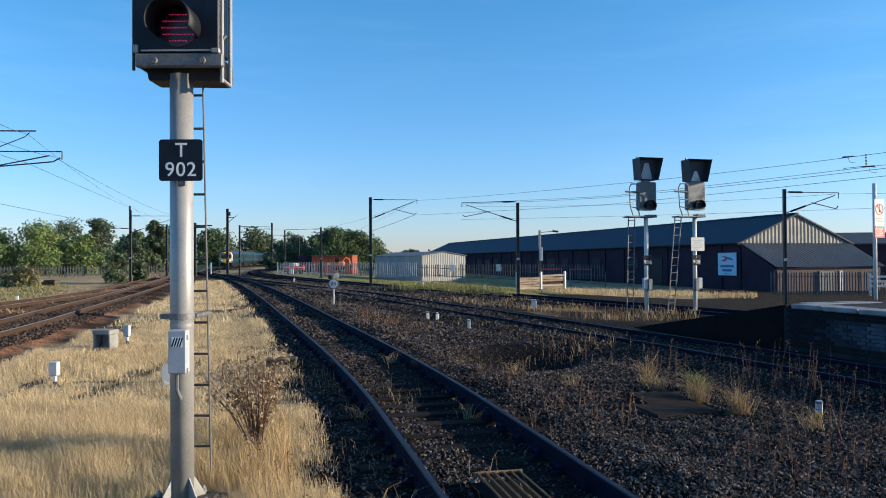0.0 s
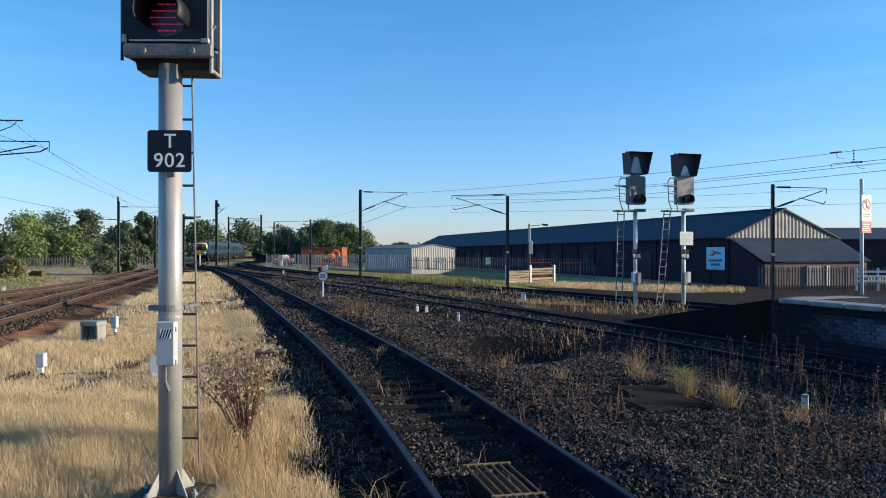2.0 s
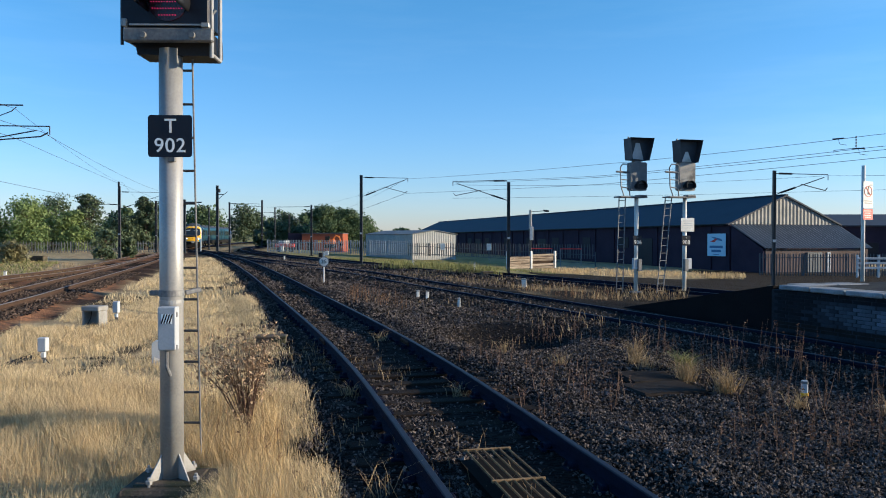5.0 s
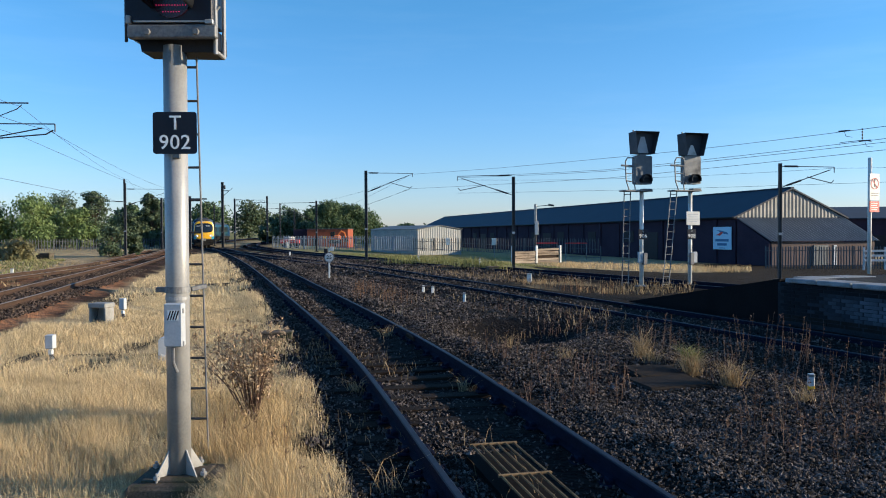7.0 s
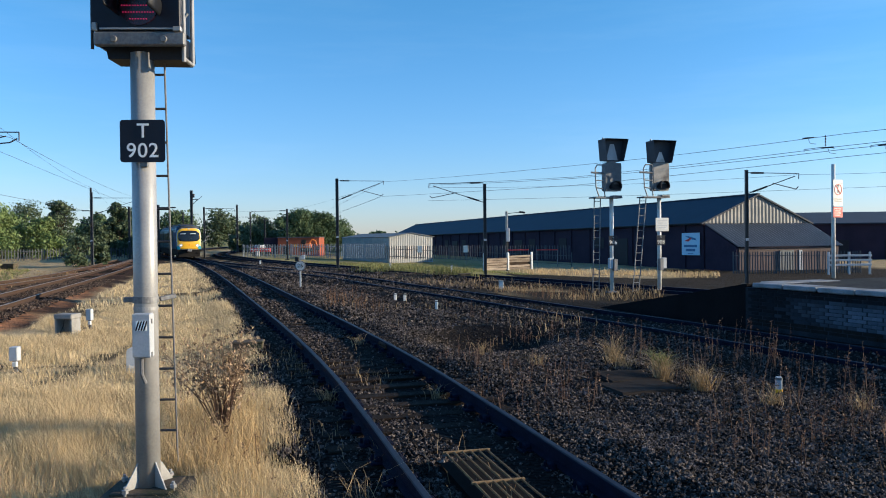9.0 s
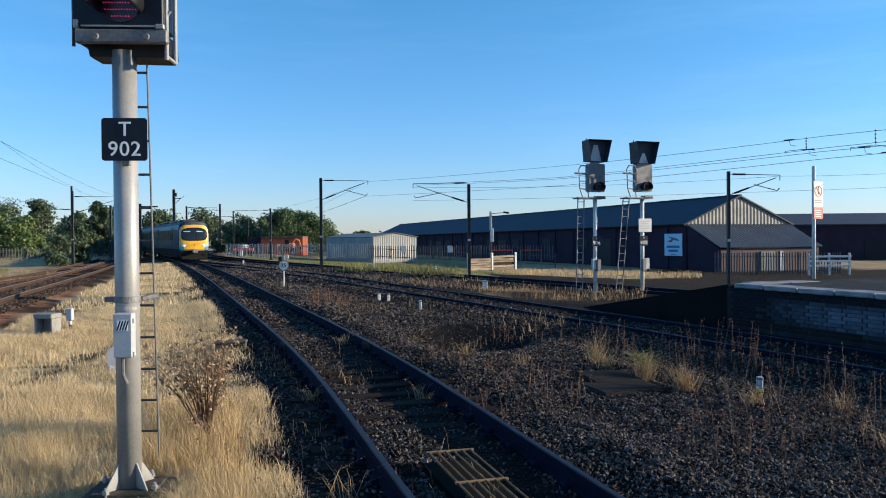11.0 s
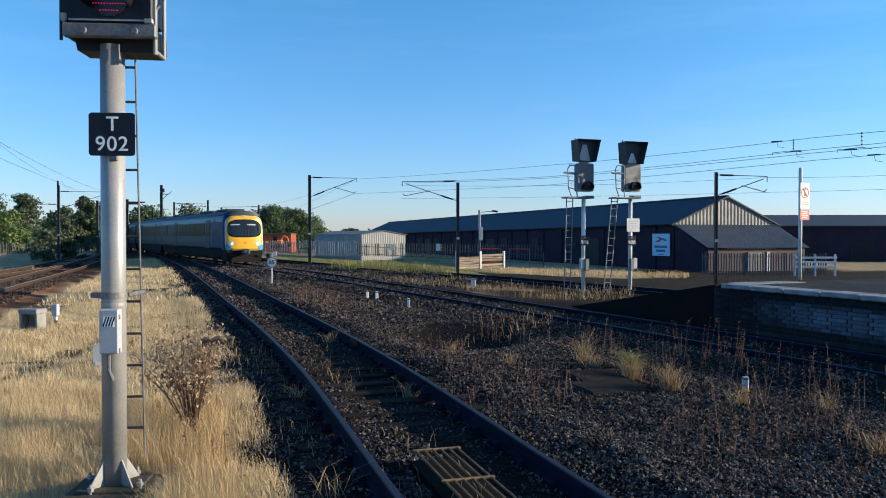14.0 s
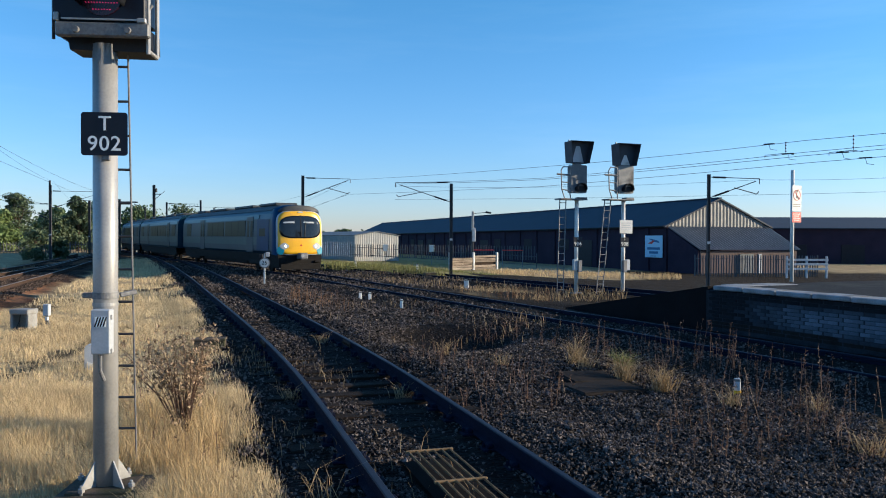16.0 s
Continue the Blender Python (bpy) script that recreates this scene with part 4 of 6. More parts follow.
def wire(name, pts, r=0.012, sag=0.15, label="thin dark overhead wire"):
    out = []
    for a, b in zip(pts[:-1], pts[1:]):
        a, b = Vector(a), Vector(b)
        for i in range(12):
            u = i / 12
            p = a.lerp(b, u)
            p.z -= sag * 4 * u * (1 - u)
            out.append(p)
    out.append(Vector(pts[-1]))
    return solo(name, Mb().loft([[(p.x + r * math.cos(q), p.y, p.z + r * math.sin(q)) for q in (0.3, 1.56, 2.8, 4.1, 5.3)] for p in out]), MAST, label, "overhead wire", group="overhead wires")


wire("overhead_wire", [(-9.9, 89.8, 5.0), (-1.8, 53.4, 5.8), (7.24, 34, 5.06), (12.68, 22.5, 4.88), (19.1, 9, 4.7)], 0.0075, 0.05)
wire("overhead_wire", [(-9.9, 89.8, 4.4), (-1.86, 53.4, 4.82), (7.23, 34, 4.2), (12.68, 22.5, 4.21), (19.1, 9, 4.2)], 0.0075, 0.02)
wire("overhead_wire", [(1.1, 45.2, 5.08), (7.24, 34, 4.56), (12.68, 22.5, 4.53), (19.1, 9, 4.5)], 0.0075, 0.03)
wire("overhead_wire", [(1.1, 45.2, 5.0), (7.24, 34, 4.5), (12.68, 22.5, 4.43), (19.1, 9, 4.35)], 0.0075, 0.03)
for (x, y, z0), z1 in (((12.42, 23.05, 4.89), 4.53), ((13.35, 21.1, 4.86), 4.42)):
    dr = empty("wire_dropper", pose(x, y, z1), "dropper of small insulators hung between two wires", "dropper", "wire droppers")
    part("cord", Mb().tube((0, 0, 0), (-0.02, 0, z0 - z1), 0.006, 6), MAST, dr)
    for k in (0.25, 0.5, 0.75, 0.98):
        part("insulator", Mb().tube((-0.01, 0, k * (z0 - z1) - 0.02), (-0.01, 0, k * (z0 - z1) + 0.02), 0.024, 8), BLACK, dr)
    part("clamp_bar", Mb().path([(-0.33, 0.66, -0.05), (-0.33, 0.66, 0.03), (0, 0, 0.03), (0.12, -0.26, -0.04)], 0.009, 6), MAST, dr)
wire("overhead_wire", [(1.1, 47, 5.0), (17.9, 35.6, 4.72), (27, 28, 4.9)], 0.0065, 0.2)
wire("overhead_wire", [(1.1, 47, 4.2), (17.9, 35.6, 4.02), (27, 28, 4.1)], 0.0065, 0.05)
wire("overhead_wire", [(-25.5, 98.8, 5.9), (-13.9, 89.8, 5.3), (-1.8, 53.4, 5.8)], 0.0065, 0.25)
wire("overhead_wire", [(-21.8, 98.8, 4.9), (-9.9, 89.8, 4.4), (-1.9, 53.4, 4.86)], 0.0065, 0.1)
wire("overhead_wire", [(-9.5, 12, 5.9), (-12.75, 24.2, 5.8), (-28.6, 73, 6.75), (-40, 110, 6)], 0.0065, 0.3)
wire("overhead_wire", [(-9.5, 12, 5.2), (-11.95, 24.2, 5.1), (-23.7, 70.4, 5.7)], 0.0065, 0.25)
wire("overhead_wire", [(-10.6, 12, 4.95), (-12.8, 24.2, 4.92), (-24.0, 70.4, 4.95), (-35, 110, 4.9)], 0.0065, 0.06)
wire("overhead_wire", [(-18.5, 20, 4.9), (-27, 70.4, 4.4)], 0.01, 0.05)
for p in ((12.16, 23.6, 4.9), (12.45, 23.0, 4.54), (13.2, 21.4, 4.42), (13.5, 20.8, 4.21)):
    ins = Mb().tube((p[0] - 0.12, p[1] + 0.1, p[2]), (p[0] + 0.12, p[1] - 0.12, p[2]), 0.02, 8)
    ins.path([(p[0], p[1], p[2]), (p[0] + 0.05, p[1], p[2] - 0.16), (p[0] + 0.2, p[1] - 0.1, p[2] - 0.2)], 0.0065, 5)
    solo("wire_insulator", ins, MAST, "small dark insulator with clamp on the wire", "insulator", group="wire insulators")


# ---- buildings ----
def basis(o, d):
    """A pose at o whose x runs along the plan heading d."""
    return pose(o[0], o[1], o[2], 0, 0, math.degrees(math.atan2(d[1], d[0])))


def corrugated(mb, w, h0, h1, pitch, depth, m, top=None):
    """A ribbed sheet standing in x and z; top(x) gives its upper edge."""
    n = int(w / pitch * 2)
    pts, fs = [], []
    for i in range(n + 1):
        x = w * i / n
        y = -depth * (1 if i % 2 else 0)
        t = top(x) if top else h1
        pts += [m @ Vector((x, y, h0)), m @ Vector((x, y, max(t, h0 + 0.002)))]
    for i in range(n):
        fs.append((2 * i, 2 * i + 2, 2 * i + 3, 2 * i + 1))
    mb.add(pts, fs)


def warehouse():
    L, W, BZ, EZ, RZ = 122.0, 12.6, -1.4, 3.13, 5.88
    m = basis((28.3, 75.0, 0), (0.963, 0.27)) @ pose(0, 0, 0, -0.3)  # x: along the gable, y: away down its length, which falls a little
    ob = empty("warehouse", m, "long dark brick warehouse with slate roof and ribbed gable", "warehouse")
    wt = 0.35
    part("side_wall", Mb().box(wt, L, EZ - BZ, pose(wt / 2, L / 2, (EZ + BZ) / 2)), DARKBRICK, ob)
    part("side_wall", Mb().box(wt, L, EZ - BZ, pose(W - wt / 2, L / 2, (EZ + BZ) / 2)), DARKBRICK, ob)
    part("end_wall", Mb().box(W - 2 * wt - 0.01, wt, EZ - BZ, pose(W / 2, wt / 2 + 0.05, (EZ + BZ) / 2)), DARKBRICK, ob)
    part("end_wall", Mb().box(W - 2 * wt - 0.01, wt, EZ - BZ, pose(W / 2, L - wt, (EZ + BZ) / 2)), DARKBRICK, ob)
    for a, b in ((0, 1), (1, 0)):
        x0, x1 = (-0.35, W / 2) if a == 0 else (W / 2, W + 0.35)
        z0, z1 = (EZ - 0.12, RZ) if a == 0 else (RZ, EZ - 0.12)
        part("roof", Mb().prism([(x0, z0), (x1, z1), (x1, z1 + 0.16), (x0, z0 + 0.16)], -0.25, L + 0.2), ROOF, ob, "dark slate roof")
    part("ridge", Mb().box(0.4, L + 0.5, 0.12, pose(W / 2, L / 2, RZ + 0.17), 0.03), ROOF, ob)
    part("gutter", Mb().tube((-0.42, -0.2, EZ), (-0.42, L, EZ), 0.09, 8), BLACK, ob)
    g = Mb()
    corrugated(g, W, EZ, RZ, 0.42, 0.045, pose(0, -0.06, 0), lambda x: EZ + (RZ - EZ) * (1 - abs(x - W / 2) / (W / 2)))
    part("gable_sheet", g, CORR, ob, "grey ribbed gable sheeting")
    for i in range(24):
        y = 3 + i * 4.9
        part("pier", Mb().box(0.14, 0.5, EZ - BZ - 0.1, pose(-0.075, y, (EZ + BZ) / 2), 0.01), DARKBRICK, ob)
        if i % 2 == 1 and i > 1:
            part("window", Mb().box(0.05, 2.2, 1.3, pose(-0.03, y + 2.4, 1.3)), GRIMEGLASS, ob)
        elif i in (2, 8, 14):
            part("door", Mb().box(0.06, 3.0, 3.2, pose(-0.035, y + 2.4, BZ + 1.6)), BLACK, ob)
    sg = part("sign_board", Mb().box(0.05, 2.9, 2.2, pose(-0.16, 1.8, 1.15), 0.01), SIGNBLUE, ob, "pale blue sign board with dark lettering")
    # emblem and lettering on the board, as plain shapes
    bars = Mb()
    for z, w in ((0.95, 2.1), (0.55, 1.5)):
        bars.box(0.012, w, 0.24, pose(-0.195, 1.8, z))
    bars.box(0.012, 0.9, 0.06, pose(-0.195, 1.8, 0.2))
    part("writing_bars", bars, SIGNTEXT, sg)
    part("emblem", Mb().prism([(0.8, 1.5), (1.7, 1.62), (2.7, 1.95), (2.0, 1.9), (1.0, 1.72)], 0.19, 0.2, Matrix(((0, -1, 0, 0), (1, 0, 0, 0), (0, 0, 1, 0), (0, 0, 0, 1)))), SIGNTEXT, sg)
    part("emblem_swoosh", Mb().prism([(1.6, 1.7), (2.1, 1.4), (2.8, 1.45), (2.3, 1.6), (1.9, 1.78)], 0.192, 0.202, Matrix(((0, -1, 0, 0), (1, 0, 0, 0), (0, 0, 1, 0), (0, 0, 0, 1)))), RED, sg)
    # lean-to before the gable
    lt = Mb()
    n = 64
    pts, fs = [], []
    for i in range(n + 1):
        x = W * i / n
        dz = 0.07 if i % 2 else 0
        pts += [(x, -0.2, EZ - 0.05 + dz), (x * 12.0 / W, -5.1, 0.85 + dz)]
    for i in range(n):
        fs.append((2 * i, 2 * i + 1, 2 * i + 3, 2 * i + 2))
    lt.add(pts, fs)
    part("lean_to_roof", lt, CORR_D, ob, "ribbed lean-to roof")
    part("lean_to_wall", Mb().box(11.4, 0.3, 0.78 - BZ, pose(6.0, -4.6, (0.78 + BZ) / 2)), TANBRICK, ob, "tan brick lean-to wall")
    part("lean_to_side", Mb().prism([(-4.7, BZ), (-0.2, BZ), (-0.2, EZ - 0.15), (-4.7, 0.8)], 0.05, 0.3, Matrix(((0, 1, 0, 0), (1, 0, 0, 0), (0, 0, 1, 0), (0, 0, 0, 1)))), DARKBRICK, ob)
    part("lean_to_door", Mb().box(1.6, 0.08, 1.9, pose(5.6, -4.8, BZ + 0.95), 0.01), CORR_D, ob)
    part("lean_to_panel", Mb().box(0.35, 0.06, 1.9, pose(7.2, -4.79, BZ + 0.95), 0.01), BOXGREY, ob)


warehouse()


def second_warehouse():
    m = basis((44.0, 104.0, 0), (0.985, -0.17))
    ob = empty("warehouse", m, "second dark warehouse with blue-grey roof beyond the yard", "warehouse")
    W, D, BZ, EZ, RZ = 80, 16, -1.4, 3.3, 4.6
    part("wall", Mb().box(W, 0.4, EZ - BZ, pose(W / 2, 0.2, (EZ + BZ) / 2)), DARKBRICK, ob)
    part("wall", Mb().box(0.4, D, EZ - BZ, pose(0.2, D / 2 + 0.41, (EZ + BZ) / 2)), DARKBRICK, ob)
    part("roof", Mb().prism([(-0.4, EZ), (D / 2, RZ + 0.35), (D / 2, RZ + 0.5), (-0.4, EZ + 0.15)], 0, W, Matrix(((0, 1, 0, 0), (1, 0, 0, 0), (0, 0, 1, 0), (0, 0, 0, 1)))), ROOF, ob)
    part("roof", Mb().prism([(D / 2, RZ + 0.35), (D, EZ), (D, EZ + 0.15), (D / 2, RZ + 0.5)], 0, W, Matrix(((0, 1, 0, 0), (1, 0, 0, 0), (0, 0, 1, 0), (0, 0, 0, 1)))), ROOF, ob)
    for i in range(10):
        part("door", Mb().box(3.0, 0.08, 2.6, pose(5 + i * 7.5, -0.04, BZ + 1.3), 0.02), GRIMEGLASS, ob)


second_warehouse()


def pale_shed():
    m = basis((-2.6, 96, 0), (0.917, 0.4))
    W, L, BZ, EZ, RZ = 5.9, 17.6, -1.0, 2.15, 2.62
    ob = empty("shed", m, "pale ribbed metal shed with low gable", "shed")
    f, s = Mb(), Mb()
    corrugated(f, W, BZ, RZ, 0.24, 0.03, pose(0, 0, 0), lambda x: EZ + (RZ - EZ) * (1 - abs(x - W / 2) / (W / 2)))
    part("front", f, PALE, ob)
    corrugated(s, L, BZ, EZ, 0.24, 0.03, pose(0, L, 0, 0, 0, -90))
    part("side", s, PALE, ob)
    part("core", Mb().box(W - 0.1, L - 0.2, EZ - BZ - 0.05, pose(W / 2, L / 2 + 0.05, (EZ + BZ) / 2)), CORR, ob)
    for x0, z0, x1, z1 in ((-0.15, EZ - 0.03, W / 2, RZ), (W / 2, RZ, W + 0.15, EZ - 0.03)):
        part("roof", Mb().prism([(x0, z0), (x1, z1), (x1, z1 + 0.07), (x0, z0 + 0.07)], -0.15, L), CORR, ob)


pale_shed()


def red_store():
    m = pose(-18.6, 132, 0)
    ob = empty("store_building", m, "orange-red brick store with flat roof", "building")
    part("wall", Mb().box(6.8, 8, 3.3, pose(0, 4, 0.65)), BRICKRED, ob)
    part("roof", Mb().box(7.0, 8.2, 0.12, pose(0, 4, 2.36)), CORR_D, ob)
    part("annexe", Mb().box(2.4, 7, 3.3, pose(-4.65, 4.3, 0.7)), DARKBRICK, ob)
    part("door", Mb().box(1.0, 0.08, 2.0, pose(-2.0, -0.045, -0.1)), BLACK, ob)


red_store()


def palisade(x0, y0, x1, y1, h, label, pitch=0.3, material=GALV_OLD):
    """A spiked steel fence along a plan line."""
    d = Vector((x1 - x0, y1 - y0, 0))
    n = int(d.length / pitch)
    ob = empty("palisade_fence", Matrix(), label, "fence")
    pale = Mb().prism([(-0.045, 0), (0.045, 0), (0.045, h - 0.1), (0, h), (-0.045, h - 0.1)], -0.012, 0.012).mesh("pale", material)
    ang = math.degrees(math.atan2(d.y, d.x))
    for i in range(n):
        p = Vector((x0, y0, 0)) + d * (i / n)
        z = -0.35 if p.y > 80 else ground_z(p.x, p.y)
        o = new("pale", pale)
        o.parent, o.matrix_local = ob, pose(p.x, p.y, z, 0, random.uniform(-1.5, 1.5), ang)
    for k in (0.3, h - 0.35):
        za, zb = (-0.35 if y > 80 else ground_z(x, y) for x, y in ((x0, y0), (x1, y1)))
        part("fence_rail", Mb().tube((x0, y0 + 0.03, za + k), (x1, y1 + 0.03, zb + k), 0.03, 5), material, ob)
    m = max(2, int(d.length / 2.75))
    for i in range(m + 1):
        p = Vector((x0, y0, 0)) + d * (i / m)
        z = -0.35 if p.y > 80 else ground_z(p.x, p.y)
        part("post", Mb().box(0.09, 0.09, h, pose(p.x, p.y + 0.06, z + h / 2)), material, ob)


DULLFENCE = mat("dull_fence_steel", (0.085, 0.09, 0.1), (0.05, 0.054, 0.062), 0.7, 0.1)
palisade(-22.5, 107, -2.9, 92, 1.75, "blue-grey spiked steel fence", material=mat("blue_grey_fence_paint", (0.22, 0.26, 0.3), (0.16, 0.19, 0.23), 0.6))
palisade(-2.9, 92, 16.5, 80, 1.5, "dark grey spiked steel fence before the warehouse", material=DULLFENCE)
palisade(27.5, 66, 38.0, 65, 1.9, "dull spiked steel fence before the lean-to", pitch=0.22, material=DULLFENCE)
palisade(-66, 86, -35.5, 110, 1.5, "dull grey steel fence before the trees", pitch=0.34, material=DULLFENCE)


def panel_fence():
    ob = empty("panel_fence", pose(5.35, 57, 0, 0, 0, 30), "weathered board fence panels between white posts", "fence")
    xs = (0.0, 2.15, 4.37)
    for x in xs:
        part("post", Mb().box(0.16, 0.16, 1.3, pose(x, 0, 0.2), 0.02), WHITE, ob)
    for a, b in zip(xs[:-1], xs[1:]):
        for k in range(6):
            if (k, a) in ((5, 0.0), (2, 2.15)):
                continue
            part("board", Mb().box(b - a - 0.17, 0.04, 0.15, pose((a + b) / 2, random.uniform(-0.03, 0.03), -0.34 + k * 0.178, random.uniform(-5, 5), random.uniform(-1.5, 1.5), 0), 0.008), WOODOLD, ob)
        part("backing", Mb().box(b - a - 0.17, 0.02, 0.7, pose((a + b) / 2, 0.08, 0.1), 0.004), STAINED, ob)


panel_fence()


def post_rail_fence():
    ob = empty("rail_fence", Matrix(), "white post and rail fence beyond the platform", "fence")
    for i in range(3):
        x = 32.5 + i * 1.65
        part("post", Mb().box(0.14, 0.14, 1.75, pose(x, 60, -0.3), 0.015), BOXGREY, ob)
    for k in range(3):
        part("rail", Mb().box(3.5, 0.05, 0.16, pose(34.15, 59.9, -0.42 + k * 0.36), 0.01), BOXGREY, ob)


post_rail_fence()
for x in (1.06, 6.1):
    y = 92 + (x + 2.9) * (80 - 92) / 19.4 - 0.12
    ob = empty("fence_notice", pose(x, y, 0), "small white notice board on the steel fence", "notice board", "notices on the fence")
    part("board", Mb().box(0.55, 0.03, 0.75, pose(0, 0, 0.75), 0.01), WHITE, ob)
    part("stake", Mb().box(0.06, 0.04, 1.9, pose(0, 0.05, -0.1)), GALV_OLD, ob)
for x in (9.95, 12.95):
    ob = empty("red_barrier", pose(x, 80.4, ground_z(x, 80.4)), "red barrier rail before the warehouse", "barrier", "red barriers")
    part("bar", Mb().box(2.2, 0.06, 0.1, pose(1.1, 0, 1.75), 0.01), RED, ob)
    for dx in (0.05, 2.15):
        part("leg", Mb().box(0.07, 0.07, 1.75, pose(dx, 0.07, 0.87)), GALV_OLD, ob)


def floodlight():
    x, y = 8.6, 70.0
    ob = empty("floodlight_pole", pose(x, y, ground_z(x, y)), "grey lamp pole with a floodlight arm", "lamp post")
    g = -ground_z(x, y)
    part("pole", Mb().box(0.2, 0.2, 1.7, pose(0, 0, 3.45 + g), 0.02), GALV, ob)
    # same grey pole, its lower length coloured dark to stand for shade
    part("shaded_lower_pole", Mb().box(0.2, 0.2, 2.6 + g, pose(0, 0, (2.6 + g) / 2), 0.02), MAST, ob, "lower pole coloured dark for shade")
    part("cabinet", Mb().box(0.3, 0.26, 1.2, pose(0.1, -0.05, 2.2 + g), 0.02), BOXGREY, ob)
    part("arm", Mb().tube((0, 0, 4.1 + g), (1.2, 0, 4.2 + g), 0.03, 6), MAST, ob)
    part("lamp", Mb().box(0.5, 0.3, 0.16, pose(1.4, 0, 4.2 + g, 0, 8, 0), 0.03), BLACK, ob)


floodlight()


def excavator():
    ob = empty("excavator", pose(-16.0, 122, -0.35), "orange tracked excavator with folded boom behind the fence", "excavator")
    part("house", Mb().box(1.5, 1.5, 0.7, pose(0, 0, 1.35), 0.12), ORANGE, ob)
    part("cab", Mb().box(0.65, 0.9, 0.95, pose(-0.35, -0.3, 1.75), 0.08), GLASS, ob)
    part("boom", Mb().path([(0.3, 0, 1.5), (0.9, 0, 2.35), (1.4, 0, 2.1)], 0.12, 6), ORANGE, ob)
    part("dipper", Mb().path([(1.4, 0, 2.2), (1.75, 0, 1.1)], 0.1, 6), ORANGE, ob)
    part("bucket", Mb().box(0.5, 0.6, 0.45, pose(1.7, 0, 0.9, 0, 20, 0), 0.06), UNDER, ob)
    for y in (-0.65, 0.65):
        part("crawler", Mb().box(1.9, 0.4, 0.55, pose(0, y, 0.7), 0.2), UNDER, ob)
    part("guard_panel", Mb().box(0.5, 0.1, 0.35, pose(-1.5, -0.9, 1.35), 0.03), YELLOW, ob)
    part("outrigger", Mb().box(0.3, 0.3, 0.45, pose(0, 0, 0.25), 0.03), UNDER, ob)


excavator()


def trailer():
    ob = empty("road_trailer", pose(-21.0, 112, -0.4), "white tank trailer with broad red band", "trailer")
    part("tank", Mb().tube((-0.9, 0, 1.3), (0.5, 0, 1.3), 0.34, 14), WHITE, ob, smooth=True)
    part("band", Mb().box(2.7, 1.0, 0.5, pose(0, -0.25, 0.95), 0.04), RED, ob)
    part("stripe", Mb().box(2.6, 0.02, 0.07, pose(0, -0.77, 1.02)), WHITE, ob)
    for x in (-0.8, -0.1, 0.9):
        part("wheel", Mb().tube((x, -0.6, 0.35), (x, -0.35, 0.35), 0.35, 14), UNDER, ob)
    part("drum", Mb().tube((-0.35, -0.6, 0.1), (-0.35, -0.6, 0.85), 0.3, 12), WHITE, ob)


trailer()


# ---- lineside small things ----
def disc_sign():
    x, y = -4.95, 35.6
    ob = empty("speed_sign", pose(x, y, ground_z(x, y)), "white round speed sign on a white post", "sign")
    g = -ground_z(x, y)
    part("post", Mb().box(0.07, 0.05, 1.2 + g, pose(0, 0.03, (1.2 + g) / 2 - 0.0), 0.006), WHITE, ob)
    part("rim", Mb().tube((0, -0.01, 0.78 + g), (0, 0.02, 0.78 + g), 0.235, 24), GALV_OLD, ob)
    d = part("disc", Mb().tube((0, -0.016, 0.78 + g), (0, -0.012, 0.78 + g), 0.195, 24), WHITE, ob)
    lettering("number", "25", 0.24, BLACK, d, pose(0, -0.019, 0.78 + g, 90, 0, 0))
    part("lamp_box", Mb().box(0.17, 0.16, 0.2, pose(-0.14, 0, 1.08 + g), 0.02), BLACK, ob)
    part("arrow_plate", Mb().box(0.16, 0.02, 0.2, pose(0.14, 0, 1.16 + g), 0.01), WHITE, ob)


disc_sign()


def marker(x, y, h, w, label, boxy=False, yellow=False):
    g = ground_z(x, y)
    ob = empty("lineside_marker", pose(x, y, g - 0.02, 0, 0, random.uniform(-8, 8)), label, "marker post", "lineside markers")
    if boxy:
        part("stake", Mb().box(0.06, 0.05, h * 0.55, pose(0, 0.02, h * 0.27)), GALV_OLD, ob)
        part("box", Mb().box(w, 0.14, h * 0.52, pose(0, 0, h * 0.74), 0.012), BOXGREY, ob)
        part("clip", Mb().box(w * 0.5, 0.07, 0.09, pose(w * 0.1, -0.03, h * 0.36), 0.01), WHITE, ob)
        part("cable", Mb().path([(0, 0, h * 0.3), (0.06, -0.05, 0.1), (0.15, -0.1, 0.03)], 0.0065, 6), BLACK, ob)
    else:
        part("stake", Mb().box(w, w * 0.6, h, pose(0, 0, h / 2), 0.012), WHITE if not yellow else BOXGREY, ob)
        part("cap", Mb().box(w * 1.06, w * 0.66, 0.05, pose(0, 0, h - 0.03), 0.01), GALV_OLD, ob)
        if yellow:
            part("band", Mb().box(w * 1.1, w * 0.7, 0.07, pose(0, 0, h * 0.2), 0.01), YELLOW, ob)


marker(-6.84, 13.87, 0.47, 0.145, "small pale box on a stake in dry grass", True)
marker(-8.18, 20.4, 0.56, 0.14, "small pale box on a stake by the trackside cable", True)
marker(-0.54, 27.4, 0.27, 0.1, "short white stake in ballast")
marker(-0.21, 26.9, 0.27, 0.1, "short white stake in ballast")
marker(0.78, 24.0, 0.32, 0.09, "weathered short stake in ballast", yellow=False)
marker(3.82, 33.2, 0.42, 0.2, "broad white marker block between tracks")
marker(4.99, 10.5, 0.25, 0.085, "grey stake with yellow band among weeds", yellow=True)
marker(-13.6, 72.0, 0.4, 0.14, "short white stake in grass")
marker(2.7, 51.5, 0.5, 0.14, "short white stake in grass")
marker(-1.5, 58, 0.5, 0.14, "short white stake in grass")
